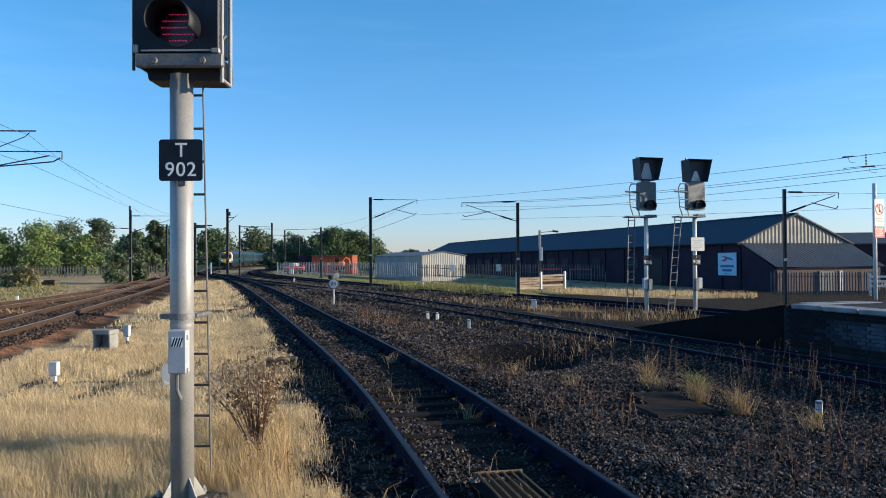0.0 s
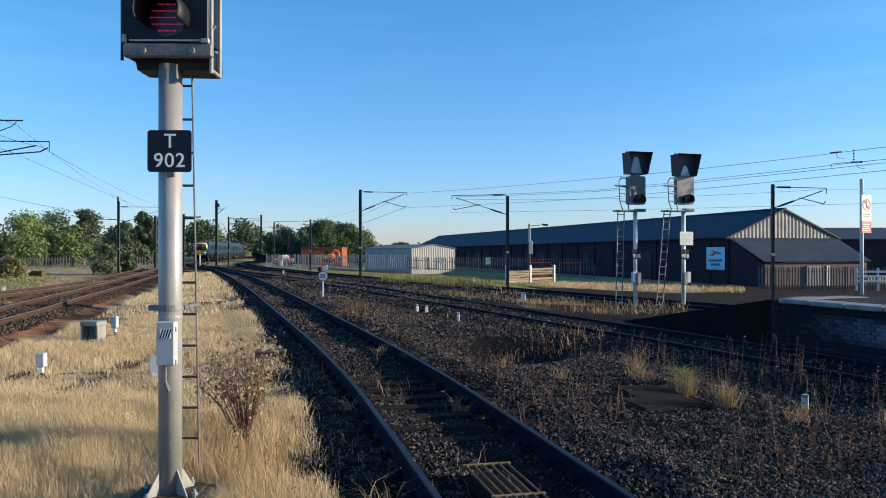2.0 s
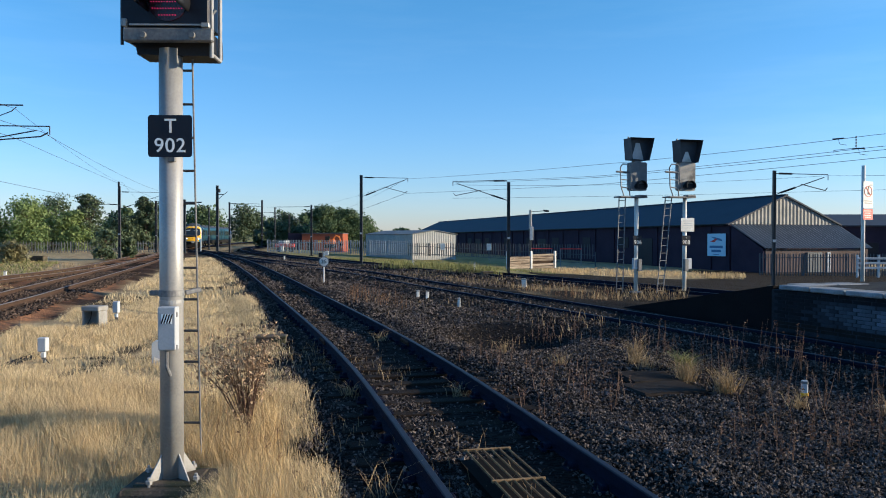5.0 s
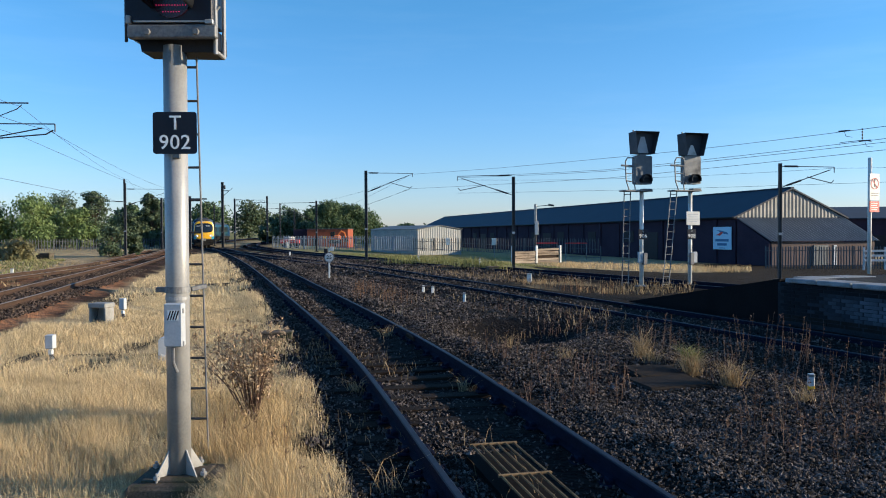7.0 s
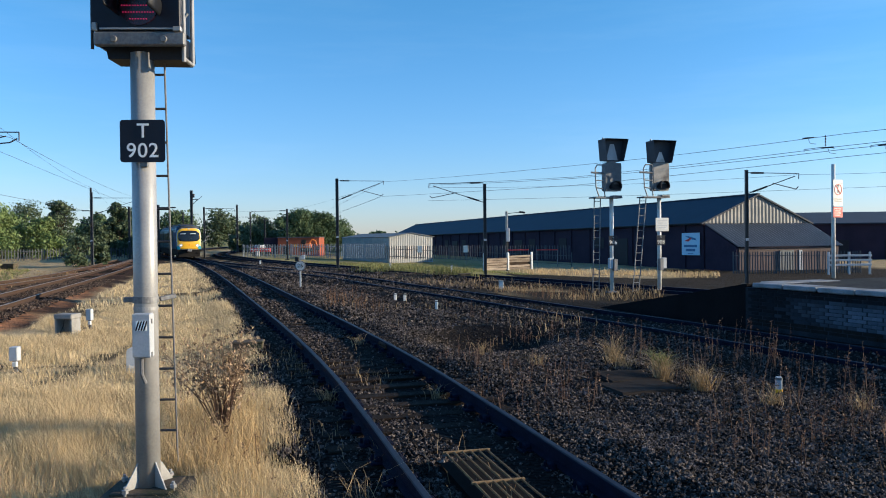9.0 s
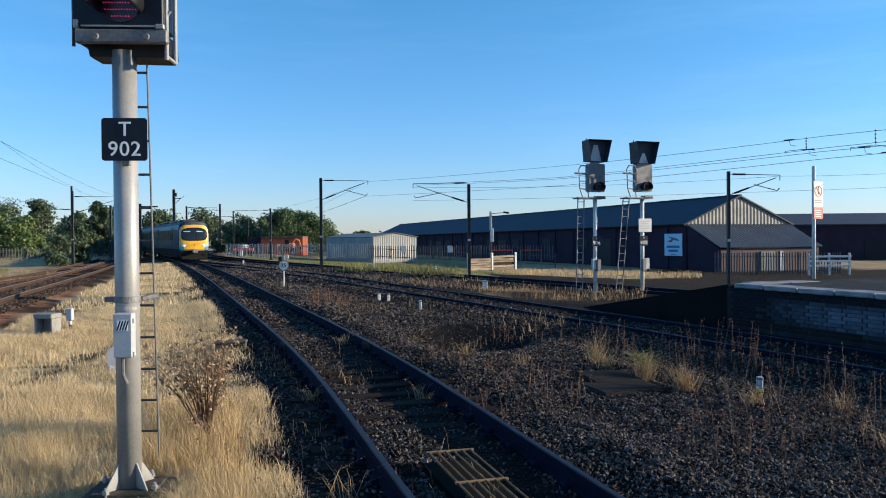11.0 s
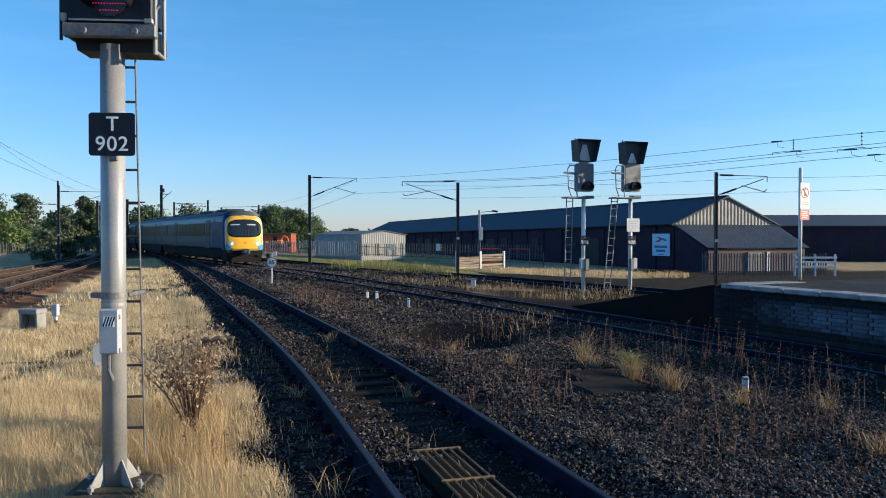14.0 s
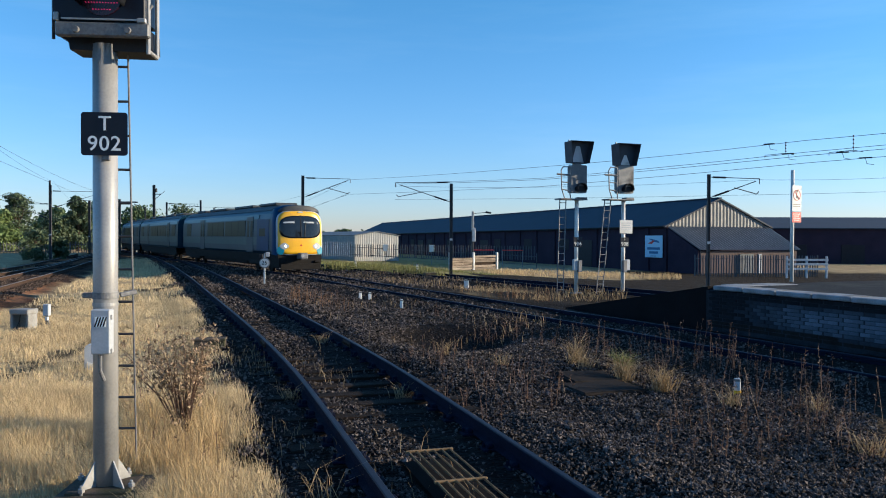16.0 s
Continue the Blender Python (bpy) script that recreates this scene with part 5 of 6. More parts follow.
marker(-22.7, 42.0, 0.4, 0.14, "short white stake in grass")
marker(-29.8, 78.0, 1.5, 0.14, "tall white stake beside the mast")
marker(-31.2, 106, 1.6, 0.16, "tall white stake at the junction")


def cable_cabinet():
    x, y = -8.22, 19.2
    ob = empty("cable_cabinet", pose(x, y, ground_z(x, y), 0, 0, -12), "low grey concrete cable cabinet with open front", "cabinet")
    for dx in (-0.2, 0.2):
        part("side_panel", Mb().box(0.06, 0.34, 0.4, pose(dx, 0, 0.2), 0.01), CAST, ob)
    part("back_panel", Mb().box(0.34, 0.05, 0.4, pose(0, 0.12, 0.2), 0.01), CAST, ob)
    part("lid", Mb().box(0.48, 0.4, 0.12, pose(0, 0, 0.46), 0.02), CAST, ob)
    part("cable", Mb().path([(-0.05, -0.05, 0.4), (-0.02, -0.12, 0.25), (-0.1, -0.18, 0.02)], 0.0065, 6), BLACK, ob)


cable_cabinet()
bx = empty("equipment_case", pose(-4.71, 13.7, ground_z(-4.71, 13.7), 0, 0, 8), "small grey equipment case with warning triangle", "equipment case")
part("case", Mb().prism(rounded(0.3, 0.42, 0.06), -0.1, 0.1, pose(0, 0, 0.21)), BOXGREY, bx)
part("triangle", Mb().prism([(-0.05, 0), (0.05, 0.045), (-0.05, 0.09)], -0.114, -0.11, pose(-0.06, 0, 0.06)), WHITE, bx)


def low_block(x, y, w, d, h, turn, label):
    """A low cast block with a lid, bedded in the ground."""
    ob = empty("concrete_block", pose(x, y, ground_z(x, y) - 0.02, 0, 0, turn), label, "concrete block", "low concrete blocks")
    part("body", Mb().box(w * 0.94, d * 0.92, h, pose(0, 0, h / 2), 0.015), MOSS, ob)
    part("lid", Mb().box(w, d, 0.05, pose(0, 0, h + 0.025, 0, random.uniform(-1.5, 1.5), 0), 0.012), MOSS, ob)


low_block(-3.2, 15.6, 0.6, 0.36, 0.17, 4, "low mossy concrete block at the verge's edge")
low_block(2.8, 41.0, 0.6, 0.5, 0.2, 12, "low pale concrete block between tracks")
low_block(-33.4, 67.0, 1.3, 0.7, 0.45, -8, "low pale concrete block beside a bush")
# cable trough lids running back through the grass
for (x0, y0), (x1, y1), n in (((-7.1, 9.5), (-8.3, 21), 13), ):
    tr = empty("cable_trough", Matrix(), "half-buried dark cable trough through dry grass", "cable trough", kind="structure")
    for i in range(n):
        u = (i + 0.5) / n
        x, y = x0 + (x1 - x0) * u + 0.25 * math.sin(u * 5), y0 + (y1 - y0) * u
        part("lid", Mb().box(0.26, 0.86, 0.06, pose(x, y, ground_z(x, y) - 0.005, random.uniform(-2, 2), 0, 6 + random.uniform(-4, 4)), 0.01), MORTAR, tr)


def warning_sign():
    x, y = 10.31, 18.8
    ob = empty("warning_sign", pose(x, y, PLAT_Z - 0.0, 0, 0, 24), "white and red warning signs on a pale post", "sign")
    part("post", Mb().tube((0, 0, 0), (0, 0, 2.78), 0.045, 14), WHITE, ob, smooth=True)
    b = part("board", Mb().box(0.345, 0.012, 0.64, pose(0.09, -0.055, 2.08), 0.004), WHITE, ob)
    ring = Mb()
    ring_tube(ring, (0.09, 0, 2.16), 0.135, 0.015, -0.068, -0.062, 28, 0, 360)
    ring.box(0.26, 0.005, 0.022, pose(0.09, -0.066, 2.16, 0, 50, 0))
    part("red_ring", ring, RED, b)
    part("emblem", Mb().box(0.03, 0.004, 0.14, pose(0.085, -0.064, 2.155), 0.001).box(0.035, 0.004, 0.035, pose(0.09, -0.064, 2.25)), BLACK, b)
    bars = Mb()
    for i in range(2):
        bars.box(0.26, 0.004, 0.02, pose(0.09, -0.063, 1.93 - i * 0.05))
    part("writing_bars", bars, GALV_OLD, b)
    r = part("red_board", Mb().box(0.345, 0.012, 0.26, pose(0.09, -0.055, 1.61), 0.004), RED, ob)
    bars = Mb()
    for i in range(4):
        bars.box(0.25 - 0.05 * (i % 2), 0.004, 0.018, pose(0.07, -0.063, 1.69 - i * 0.05))
    part("writing_bars", bars, WHITE, r)


warning_sign()


def track_grate():
    """A slatted steel grate lying between the near rails."""
    d = Vector((-0.21, 0.977, 0)).normalized()
    m = pose(0.70, 6.4, -0.055, 0, 0, math.degrees(math.atan2(-d.x, d.y)))
    ob = empty("track_grate", m, "rusty slatted steel grate between the rails", "grate")
    steel = mat("worn_grate_steel", (0.26, 0.175, 0.095), (0.13, 0.09, 0.05), 0.85, 0)
    for i in range(6):
        part("slat", Mb().box(0.012, 1.9, 0.02, pose(-0.2 + i * 0.08, 0, 0.012), 0.003), steel, ob)
    for y in (-0.94, 0.0, 0.94):
        part("cross_bar", Mb().box(0.46, 0.026, 0.024, pose(0, y, 0.014), 0.004), steel, ob)
    # near-black slab added below the slats as the shade in their gaps
    part("gap_shade_slab", Mb().box(0.5, 1.95, 0.05, pose(0, 0, -0.11)), mat("gap_shade_black", (0.006, 0.005, 0.005), (0.004, 0.0035, 0.0035), 0.95), ob)


track_grate()
cv = empty("drain_cover", pose(3.2, 10.95, -0.25, 0, 0, 14), "dark slab cover lying in ballast", "drain cover")
part("slab", Mb().box(1.0, 0.8, 0.1, pose(0, 0, 0.05), 0.03), mat("dark_slab", (0.028, 0.022, 0.019), (0.017, 0.014, 0.012), 0.9), cv)
part("slab", Mb().box(0.9, 0.55, 0.09, pose(0.15, 0.62, 0.09, 8, 3, 6), 0.03), mat("dark_slab_b", (0.024, 0.019, 0.017), (0.015, 0.013, 0.011), 0.9), cv)


# ---- train ----
SIDE = [(1.20, 1.0), (1.335, 1.15), (1.335, 2.0), (1.30, 2.9), (1.22, 3.2), (1.02, 3.45), (0.6, 3.66), (0.0, 3.72)]


def section(y, k=1.0, drop=0.0, low=0.0):
    """A body outline at y; k narrows it, drop lowers its roof."""
    half = [(x * k, 1.0 + (z - 1.0) * (1 - drop) + low) for x, z in SIDE]
    full = half + [(-x, z) for x, z in half[-2::-1]]
    return [(x, y, z) for x, z in full]


HALF = 11.55


def nose(u, w):
    """A point of the rounded cab end: u across (-1 to 1), w up (0 to 1)."""
    z = 0.95 + 2.70 * w
    lean = 0.30 * max(0, (w - 0.28)) ** 1.3
    bulge = 0.22 * (1 - abs(u) ** 2.6)
    wid = 1.29 - 0.15 * max(0, w - 0.6) ** 1.6 / 0.4 ** 1.6
    return Vector((u * wid, -(HALF + bulge + 0.12 - lean), z - 0.07 * abs(u) ** 3 * w - 0.15 * abs(u) ** 2.6 * w ** 5))


def cab_patch(cu, cw, ru, rw, out, p=2.6, rings=6, n=28):
    """A rounded patch laid on the cab end, standing proud by out."""
    mb, pts, fs = Mb(), [nose(cu, cw) + Vector((0, -out, 0))], []
    for r in range(1, rings + 2):
        f = min(1, r / rings)
        for i in range(n):
            a = 2 * math.pi * i / n
            c, s = math.cos(a), math.sin(a)
            q = nose(cu + f * ru * math.copysign(abs(c) ** (2 / p), c), cw + f * rw * math.copysign(abs(s) ** (2 / p), s))
            pts.append(q + Vector((0, -out if r <= rings else 0.1, 0)))
    for i in range(n):
        fs.append((0, 1 + i, 1 + (i + 1) % n))
        for r in range(rings):
            a, b = 1 + r * n, 1 + (r + 1) * n
            fs.append((a + i, b + i, b + (i + 1) % n, a + (i + 1) % n))
    mb.add(pts, fs)
    return mb


def train_car(cab):
    label = "blue and silver train car with yellow cab front" if cab else "blue and silver train car with dark windows"
    ob = empty("train_car", Matrix(), label, "train car", "cars of the train")
    a = -HALF + (1.0 if cab else 0)
    rings = [section(y) for y in (a, -6, 0, 6, HALF)]
    if cab:
        rings = [section(-HALF + 0.5, 0.985, 0.02)] + rings
    part("body", Mb().loft(rings), BODYSIDE, ob, "blue-grey gloss bodyside", smooth=False)
    part("roof", Mb().loft([[(x, y, z) for x, z in ((1.1, 3.40), (0.98, 3.5), (0.62, 3.69), (0, 3.755), (-0.62, 3.69), (-0.98, 3.5), (-1.1, 3.40))] for y in (a + 0.4, HALF - 0.05)]), TROOF, ob, "sooty grey roof")
    for s in (-1, 1):
        x = s * 1.339
        fl = Mb()
        fl.box(0.012, 2 * HALF - 3.4 if cab else 2 * HALF - 0.6, 0.46, pose(x, 1.3 if cab else 0, 1.70))
        part("lower_panel", fl, SILVER, ob, "silver grey lower bodyside")
        part("cantrail", Mb().box(0.012, 2 * HALF - 3.4 if cab else 2 * HALF - 0.6, 0.26, pose(s * 1.288, 1.3 if cab else 0, 3.06, 0, -s * 14, 0)), SILVER, ob)
        if cab:
            part("cab_side", Mb().box(0.012, 2.2, 1.75, pose(s * 1.341, -HALF + 2.15, 2.05, 0, -s * 1.2, 0), 0.004), BLUE, ob, "deep blue cab side")
        part("skirt", Mb().box(0.05, 2 * HALF - 1.6, 0.5, pose(s * 1.22, 0.4, 0.78, 0, s * 8, 0)), UNDER, ob)
        for y, w in ((-9.3, 1.1), (-3.6, 4.6), (1.3, 4.4), (9.4, 1.4)) if cab else ((-9.6, 1.6), (-3.4, 4.4), (1.4, 4.4), (9.6, 1.6)):
            n = 3 if w > 3 else 1
            part("window_band", Mb().box(0.02, w, 0.92, pose(s * 1.329, y, 2.42, 0, -s * 2.2, 0), 0.004), SIDEGLASS, ob)
            for i in range(1, n):
                part("window_post", Mb().box(0.026, 0.07, 0.92, pose(s * 1.331, y - w / 2 + w * i / n, 2.42, 0, -s * 2.2, 0)), BLACK, ob)
        for y in (-6.9, 5.0 if cab else 5.4):
            d = part("door", Mb().box(0.03, 1.35, 2.05, pose(s * 1.333, y, 2.08, 0, -s * 1.2, 0), 0.01), BODYSIDE, ob)
            for k in (-0.34, 0.34):
                part("door_window", Mb().box(0.036, 0.42, 0.95, pose(s * 1.335, y + k, 2.4, 0, -s * 2, 0), 0.01), SIDEGLASS, d)
    for y, w in ((-8, 3.0), (-3, 4.0), (3.5, 4.5), (8.5, 2.5)):
        part("roof_unit", Mb().box(1.3, w, 0.16, pose(0, y, 3.78), 0.05), TROOF, ob)
    for y in (-8.0, 8.0):
        bg = part("bogie", Mb().box(2.3, 3.2, 0.35, pose(0, y, 0.62), 0.05).box(0.25, 3.3, 0.4, pose(1.1, y, 0.55), 0.05).box(0.25, 3.3, 0.4, pose(-1.1, y, 0.55), 0.05), UNDER, ob)
        for k in (-1.3, 1.3):
            for x in (-0.75, 0.75):
                part("wheel", Mb().tube((x - 0.07, y + k, 0.42), (x + 0.07, y + k, 0.42), 0.42, 18), UNDER, bg)
    part("underframe", Mb().box(2.2, 11, 0.6, pose(0, 0, 0.62), 0.08), UNDER, ob)
    part("gangway", Mb().box(1.5, 0.5, 2.4, pose(0, HALF + 0.15, 2.2), 0.1), BLACK, ob)
    if not cab:
        part("gangway", Mb().box(1.5, 0.4, 2.4, pose(0, -HALF - 0.1, 2.2), 0.1), BLACK, ob)
        return ob
    # cab end
    g = Mb()
    nu, nw = 16, 16
    pts = [nose(-1 + 2 * i / nu, j / nw) + Vector((0, 0.07, 0)) for j in range(nw + 1) for i in range(nu + 1)]
    fs = [(j * (nu + 1) + i, j * (nu + 1) + i + 1, (j + 1) * (nu + 1) + i + 1, (j + 1) * (nu + 1) + i) for j in range(nw) for i in range(nu)]
    g.add(pts, fs)
    rim = [j * (nu + 1) for j in range(nw + 1)] + [nw * (nu + 1) + i for i in range(1, nu + 1)] + [j * (nu + 1) + nu for j in range(nw - 1, -1, -1)]
    back = []
    for i in rim:
        p = pts[i]
        back.append(Vector((p.x * 1.03, -HALF + 0.58, min(p.z + 0.05, 3.68))))
    o = len(g.v)
    g.v.extend(tuple(p) for p in back)
    for k in range(len(rim) - 1):
        g.f.append((rim[k], rim[k + 1], o + k + 1, o + k))
    part("cab_shell", g, BLUE, ob, smooth=True)
    part("cab_rim", cab_patch(0, 0.455, 0.999, 0.447, 0.022, 7.0, 8, 52), BOXGREY, ob, "pale edge round the yellow front", smooth=True)
    face = part("cab_front", cab_patch(0, 0.455, 0.955, 0.428, 0.034, 7.0, 8, 52), YELLOW, ob, "bright yellow cab front", smooth=True)
    part("windscreen", cab_patch(0, 0.565, 0.89, 0.225, 0.05, 3.6, 8, 44), GLASS, face, "dark curved windscreen", smooth=True)
    for u in (-0.42, 0.42):
        part("screen_pane", cab_patch(u, 0.585, 0.33, 0.15, 0.057, 4, 4, 24), GLASS, face)
    part("screen_divider", cab_patch(0, 0.58, 0.02, 0.22, 0.063, 5, 3, 12), BLACK, face)
    for u in (-0.5, 0.35):
        part("sun_blind", cab_patch(u, 0.66, 0.24, 0.016, 0.064, 6, 2, 12), BOXGREY, face)
    part("wiper", Mb().tube(nose(0.15, 0.36) + Vector((0, -0.08, 0)), nose(0.2, 0.66) + Vector((0, -0.08, 0)), 0.014, 6), BLACK, face)
    for s in (-1, 1):
        lp = part("lamp_cluster", cab_patch(s * 0.70, 0.185, 0.19, 0.07, 0.056, 1.4, 4, 22), LAMPOFF, face, "clear headlamp cluster")
        part("headlamp", cab_patch(s * 0.66, 0.185, 0.04, 0.022, 0.066, 2, 3, 14), LAMPON, lp, "lit headlamp")
        part("side_flash", cab_patch(s * 0.85, 0.10, 0.14, 0.085, 0.05, 2.0, 4, 22), TEAL, ob, "teal lower corner panel")
    part("emblem", cab_patch(0, 0.2, 0.05, 0.02, 0.045, 1.4, 2, 10), RED, face)
    part("marker_lamp", cab_patch(0, 0.86, 0.12, 0.014, 0.045, 3, 2, 12), LAMPOFF, face)
    part("valance", Mb().loft([[(x, y, z) for x, z in ((-1.15, 0.28), (1.15, 0.28), (1.24, 1.0), (-1.24, 1.0))] for y in (-HALF - 0.2, -HALF + 1.4)]), UNDER, ob)
    cp = part("coupler", Mb().box(0.42, 0.7, 0.34, pose(0, -HALF - 0.55, 0.92), 0.05).tube((0, -HALF - 0.2, 0.85), (0, -HALF - 0.6, 0.85), 0.12, 10), GALV_OLD, ob)
    part("coupler_face", Mb().tube((-0.1, -HALF - 0.92, 0.95), (-0.1, -HALF - 0.88, 0.95), 0.09, 14), GALV, cp)
    part("snow_plough", Mb().loft([[(x, y, z) for x, z in ((-1.1, 0.2), (1.1, 0.2), (1.1, 0.5), (-1.1, 0.5))] for y in (-HALF - 0.35, -HALF - 0.25)]), UNDER, ob)
    for s in (-1, 1):
        part("buffer_step", Mb().box(0.3, 0.3, 0.12, pose(s * 0.95, -HALF - 0.15, 0.62), 0.02), UNDER, ob)
    part("roof_dome", cab_patch(0, 0.945, 0.97, 0.055, 0.026, 4, 4, 28), TROOF, ob, smooth=True)
    return ob


CARS = [train_car(True), train_car(False), train_car(True)]


# ---- trees and hedges ----
def leaves(rng, centres, radii, count, size, flat=0.8):
    """Small leaf faces scattered over the skins of clumps."""
    k = rng.integers(0, len(centres), count)
    d = rng.normal(size=(count, 3))
    d /= np.linalg.norm(d, axis=1)[:, None]
    r = radii[k] * (rng.random(count) ** 0.35)[:, None]
    c = centres[k] + d * r
    n = d + rng.normal(size=(count, 3)) * 0.55
    n /= np.linalg.norm(n, axis=1)[:, None]
    t = np.cross(n, rng.normal(size=(count, 3)))
    t /= np.linalg.norm(t, axis=1)[:, None]
    b = np.cross(n, t)
    s = size * rng.uniform(0.5, 1.3, count)[:, None]
    p = np.stack([c - t * s, c - b * s * 0.55, c + t * s, c + b * s * 0.55], 1).reshape(-1, 3)
    return p, np.arange(count * 4).reshape(-1, 4)


def leaf_part(name, pts, faces, material, parent):
    me = bpy.data.meshes.new(name)
    me.from_pydata(pts.tolist(), [], faces.tolist())
    me.materials.append(material)
    ob = new(name, me)
    if parent:
        ob.parent = parent
    return ob


def tree(x, y, h, w, material, label, count=1500, seed=0, size=0.28, z=None, low=0.12, cat="tree"):
    rng = np.random.default_rng(seed + 1)
    z = ground_z(x, y) if z is None else z
    ob = empty(cat, pose(x, y, z), label, cat)
    tr = Mb()
    lean = Vector((rng.uniform(-0.3, 0.3), rng.uniform(-0.3, 0.3), 0))
    prev = Vector((0, 0, 0))
    for i in range(4):
        nxt = Vector((lean.x * (i + 1) / 4, lean.y * (i + 1) / 4, h * 0.7 * (i + 1) / 4))
        tr.tube(prev, nxt, 0.035 * h * (1 - i * 0.22), 7, 0.035 * h * (1 - (i + 1) * 0.22))
        prev = nxt
    n = 44
    cs, rs = [], []
    for i in range(n):
        a, u = rng.uniform(0, 2 * math.pi), rng.uniform(0, 1)
        zz = h * (low + (1 - low) * (0.08 + 0.84 * u))
        env = w / 2 * math.sin(math.pi * min(1, 0.18 + 0.74 * u)) ** 0.7
        rad = env * rng.uniform(0.3, 1.0) * 0.8
        cs.append((rad * math.cos(a), rad * math.sin(a), zz))
        q = w * rng.uniform(0.13, 0.24)
        rs.append((q, q, q * 0.8))
        if i % 2 == 0:
            tr.tube((0, 0, min(zz * 0.6, h * 0.65)), cs[-1], 0.012 * h, 5, 0.004 * h)
    part("trunk", tr, BARK, ob)
    p, f = leaves(rng, np.array(cs), np.array(rs), count, size)
    p[:, 2] = np.maximum(p[:, 2], 0.02)
    leaf_part("crown", p, f, material, ob)
    return ob


_s = 0
for x, y, h, w, m_, lab in [(x * 1.17, y + 17, h * 1.17, w * 1.15, m_, lab) if x < -36 and y < 105 else (x, y, h, w, m_, lab) for x, y, h, w, m_, lab in [
    (-53, 92, 5.8, 7, LEAF_A, "bright green leafy tree at the wood's edge"), (-47.5, 93, 6.4, 7.5, LEAF_A, "broad bright green tree at the wood's edge"),
    (-43.6, 95, 5.0, 5, LEAF_A, "bright green leafy tree at the wood's edge"), (-42.2, 97, 7.4, 4.6, LEAF_B, "tall dark green tree in the wood"),
    (-39.6, 102, 4.4, 5.0, LEAF_B, "dark green tree in the wood"), (-37.3, 103, 7.4, 3.4, LEAF_B, "tall slender dark tree in the wood"),
    (-58, 95, 6.5, 7, LEAF_B, "dark green tree in the wood"), (-50, 104, 7, 8, LEAF_B, "dark green tree in the wood"), (-63, 98, 7, 8, LEAF_A, "bright green leafy tree at the wood's edge"),
    (-44, 128, 8.2, 4.5, LEAF_B, "tall dark tree beyond the junction"), (-47, 130, 6.5, 6, LEAF_A, "leafy tree beyond the junction"), (-49.5, 139, 5.6, 6, LEAF_A, "leafy tree beyond the junction"),
    (-56, 144, 4.2, 8, LEAF_B, "dark tree beyond the junction"), (-60, 156, 4.2, 9, LEAF_C, "leafy tree beyond the junction"),
    (-70, 196, 9, 12, LEAF_C, "hedge tree behind the curving line"), (-80, 205, 9.5, 12, LEAF_C, "hedge tree behind the curving line"), (-70, 240, 10.5, 15, LEAF_C, "far tree behind the curving line"),
    (-44, 235, 9.5, 12, LEAF_B, "far dark tree behind the line"), (-36, 230, 9.5, 11, LEAF_C, "far tree behind the line"), (-82, 285, 13, 17, LEAF_C, "far tree behind the curving line"), (-72, 300, 13.5, 16, LEAF_B, "far dark tree behind the line"),
    (-29.5, 150, 4.9, 6.5, LEAF_B, "dark rounded tree behind the red store"), (-26, 153, 4.3, 6, LEAF_B, "dark rounded tree behind the red store"), (-33, 160, 5.3, 8, LEAF_B, "dark rounded tree behind the red store"),
    (-20.3, 148, 7.9, 8.0, LEAF_C, "dense round-topped green tree"), (-16.8, 150, 7.2, 8.5, LEAF_C, "dense round-topped green tree"), (-13.4, 152, 4.4, 6.0, LEAF_C, "dense round-topped green tree"), (-22.3, 152, 5.2, 5, LEAF_C, "dense round-topped green tree"), (-18.4, 151, 7.5, 8, LEAF_C, "dense round-topped green tree"), (-15, 153, 6.3, 8, LEAF_C, "dense round-topped green tree"), (-12.0, 154, 3.0, 5.0, LEAF_C, "low green tree beside the wood"),
    (-10.9, 156, 2.2, 4, LEAF_C, "low green tree beside the wood"), (-11.5, 300, 5.0, 7, LEAF_B, "lone far tree over the roofs"),
]]:
    _s += 1
    tree(x, y, h, w, m_, lab, (13000 if m_ is LEAF_C else 7000) if y < 160 else 2800, _s, 0.2 if y < 160 else 0.55, z=-0.5, low=0.03)
for x, y, h, w in ((-30.0, 72.5, 2.8, 3.2), (-28.5, 74, 2.1, 1.6), (-34, 64, 1.6, 3.0), (-36, 66, 1.3, 2.6)):
    _s += 1
    tree(x, y, h, w, LEAF_B if h > 2 else leafy("dull_bush_leaves", (0.24, 0.215, 0.11), (0.13, 0.125, 0.06)), "dense dark bush beside the mast" if h > 2 else "low dull green bush in dry grass", 1300, _s, 0.17, low=0.0, cat="bush")
rng = np.random.default_rng(77)
cs = np.array([(x, 320 + 20 * math.sin(x * 0.02) + rng.uniform(-8, 8), rng.uniform(-0.5, 1.6) + 4 * float(x < -60)) for x in np.arange(-330, 420, 3.2)])
p, f = leaves(rng, cs, np.full((len(cs), 3), 4.2), 16000, 0.9)
ob = leaf_part("far_woods", p, f, LEAF_B, None)
tagged(ob, "low line of far dark woods", "woods", kind="stuff")


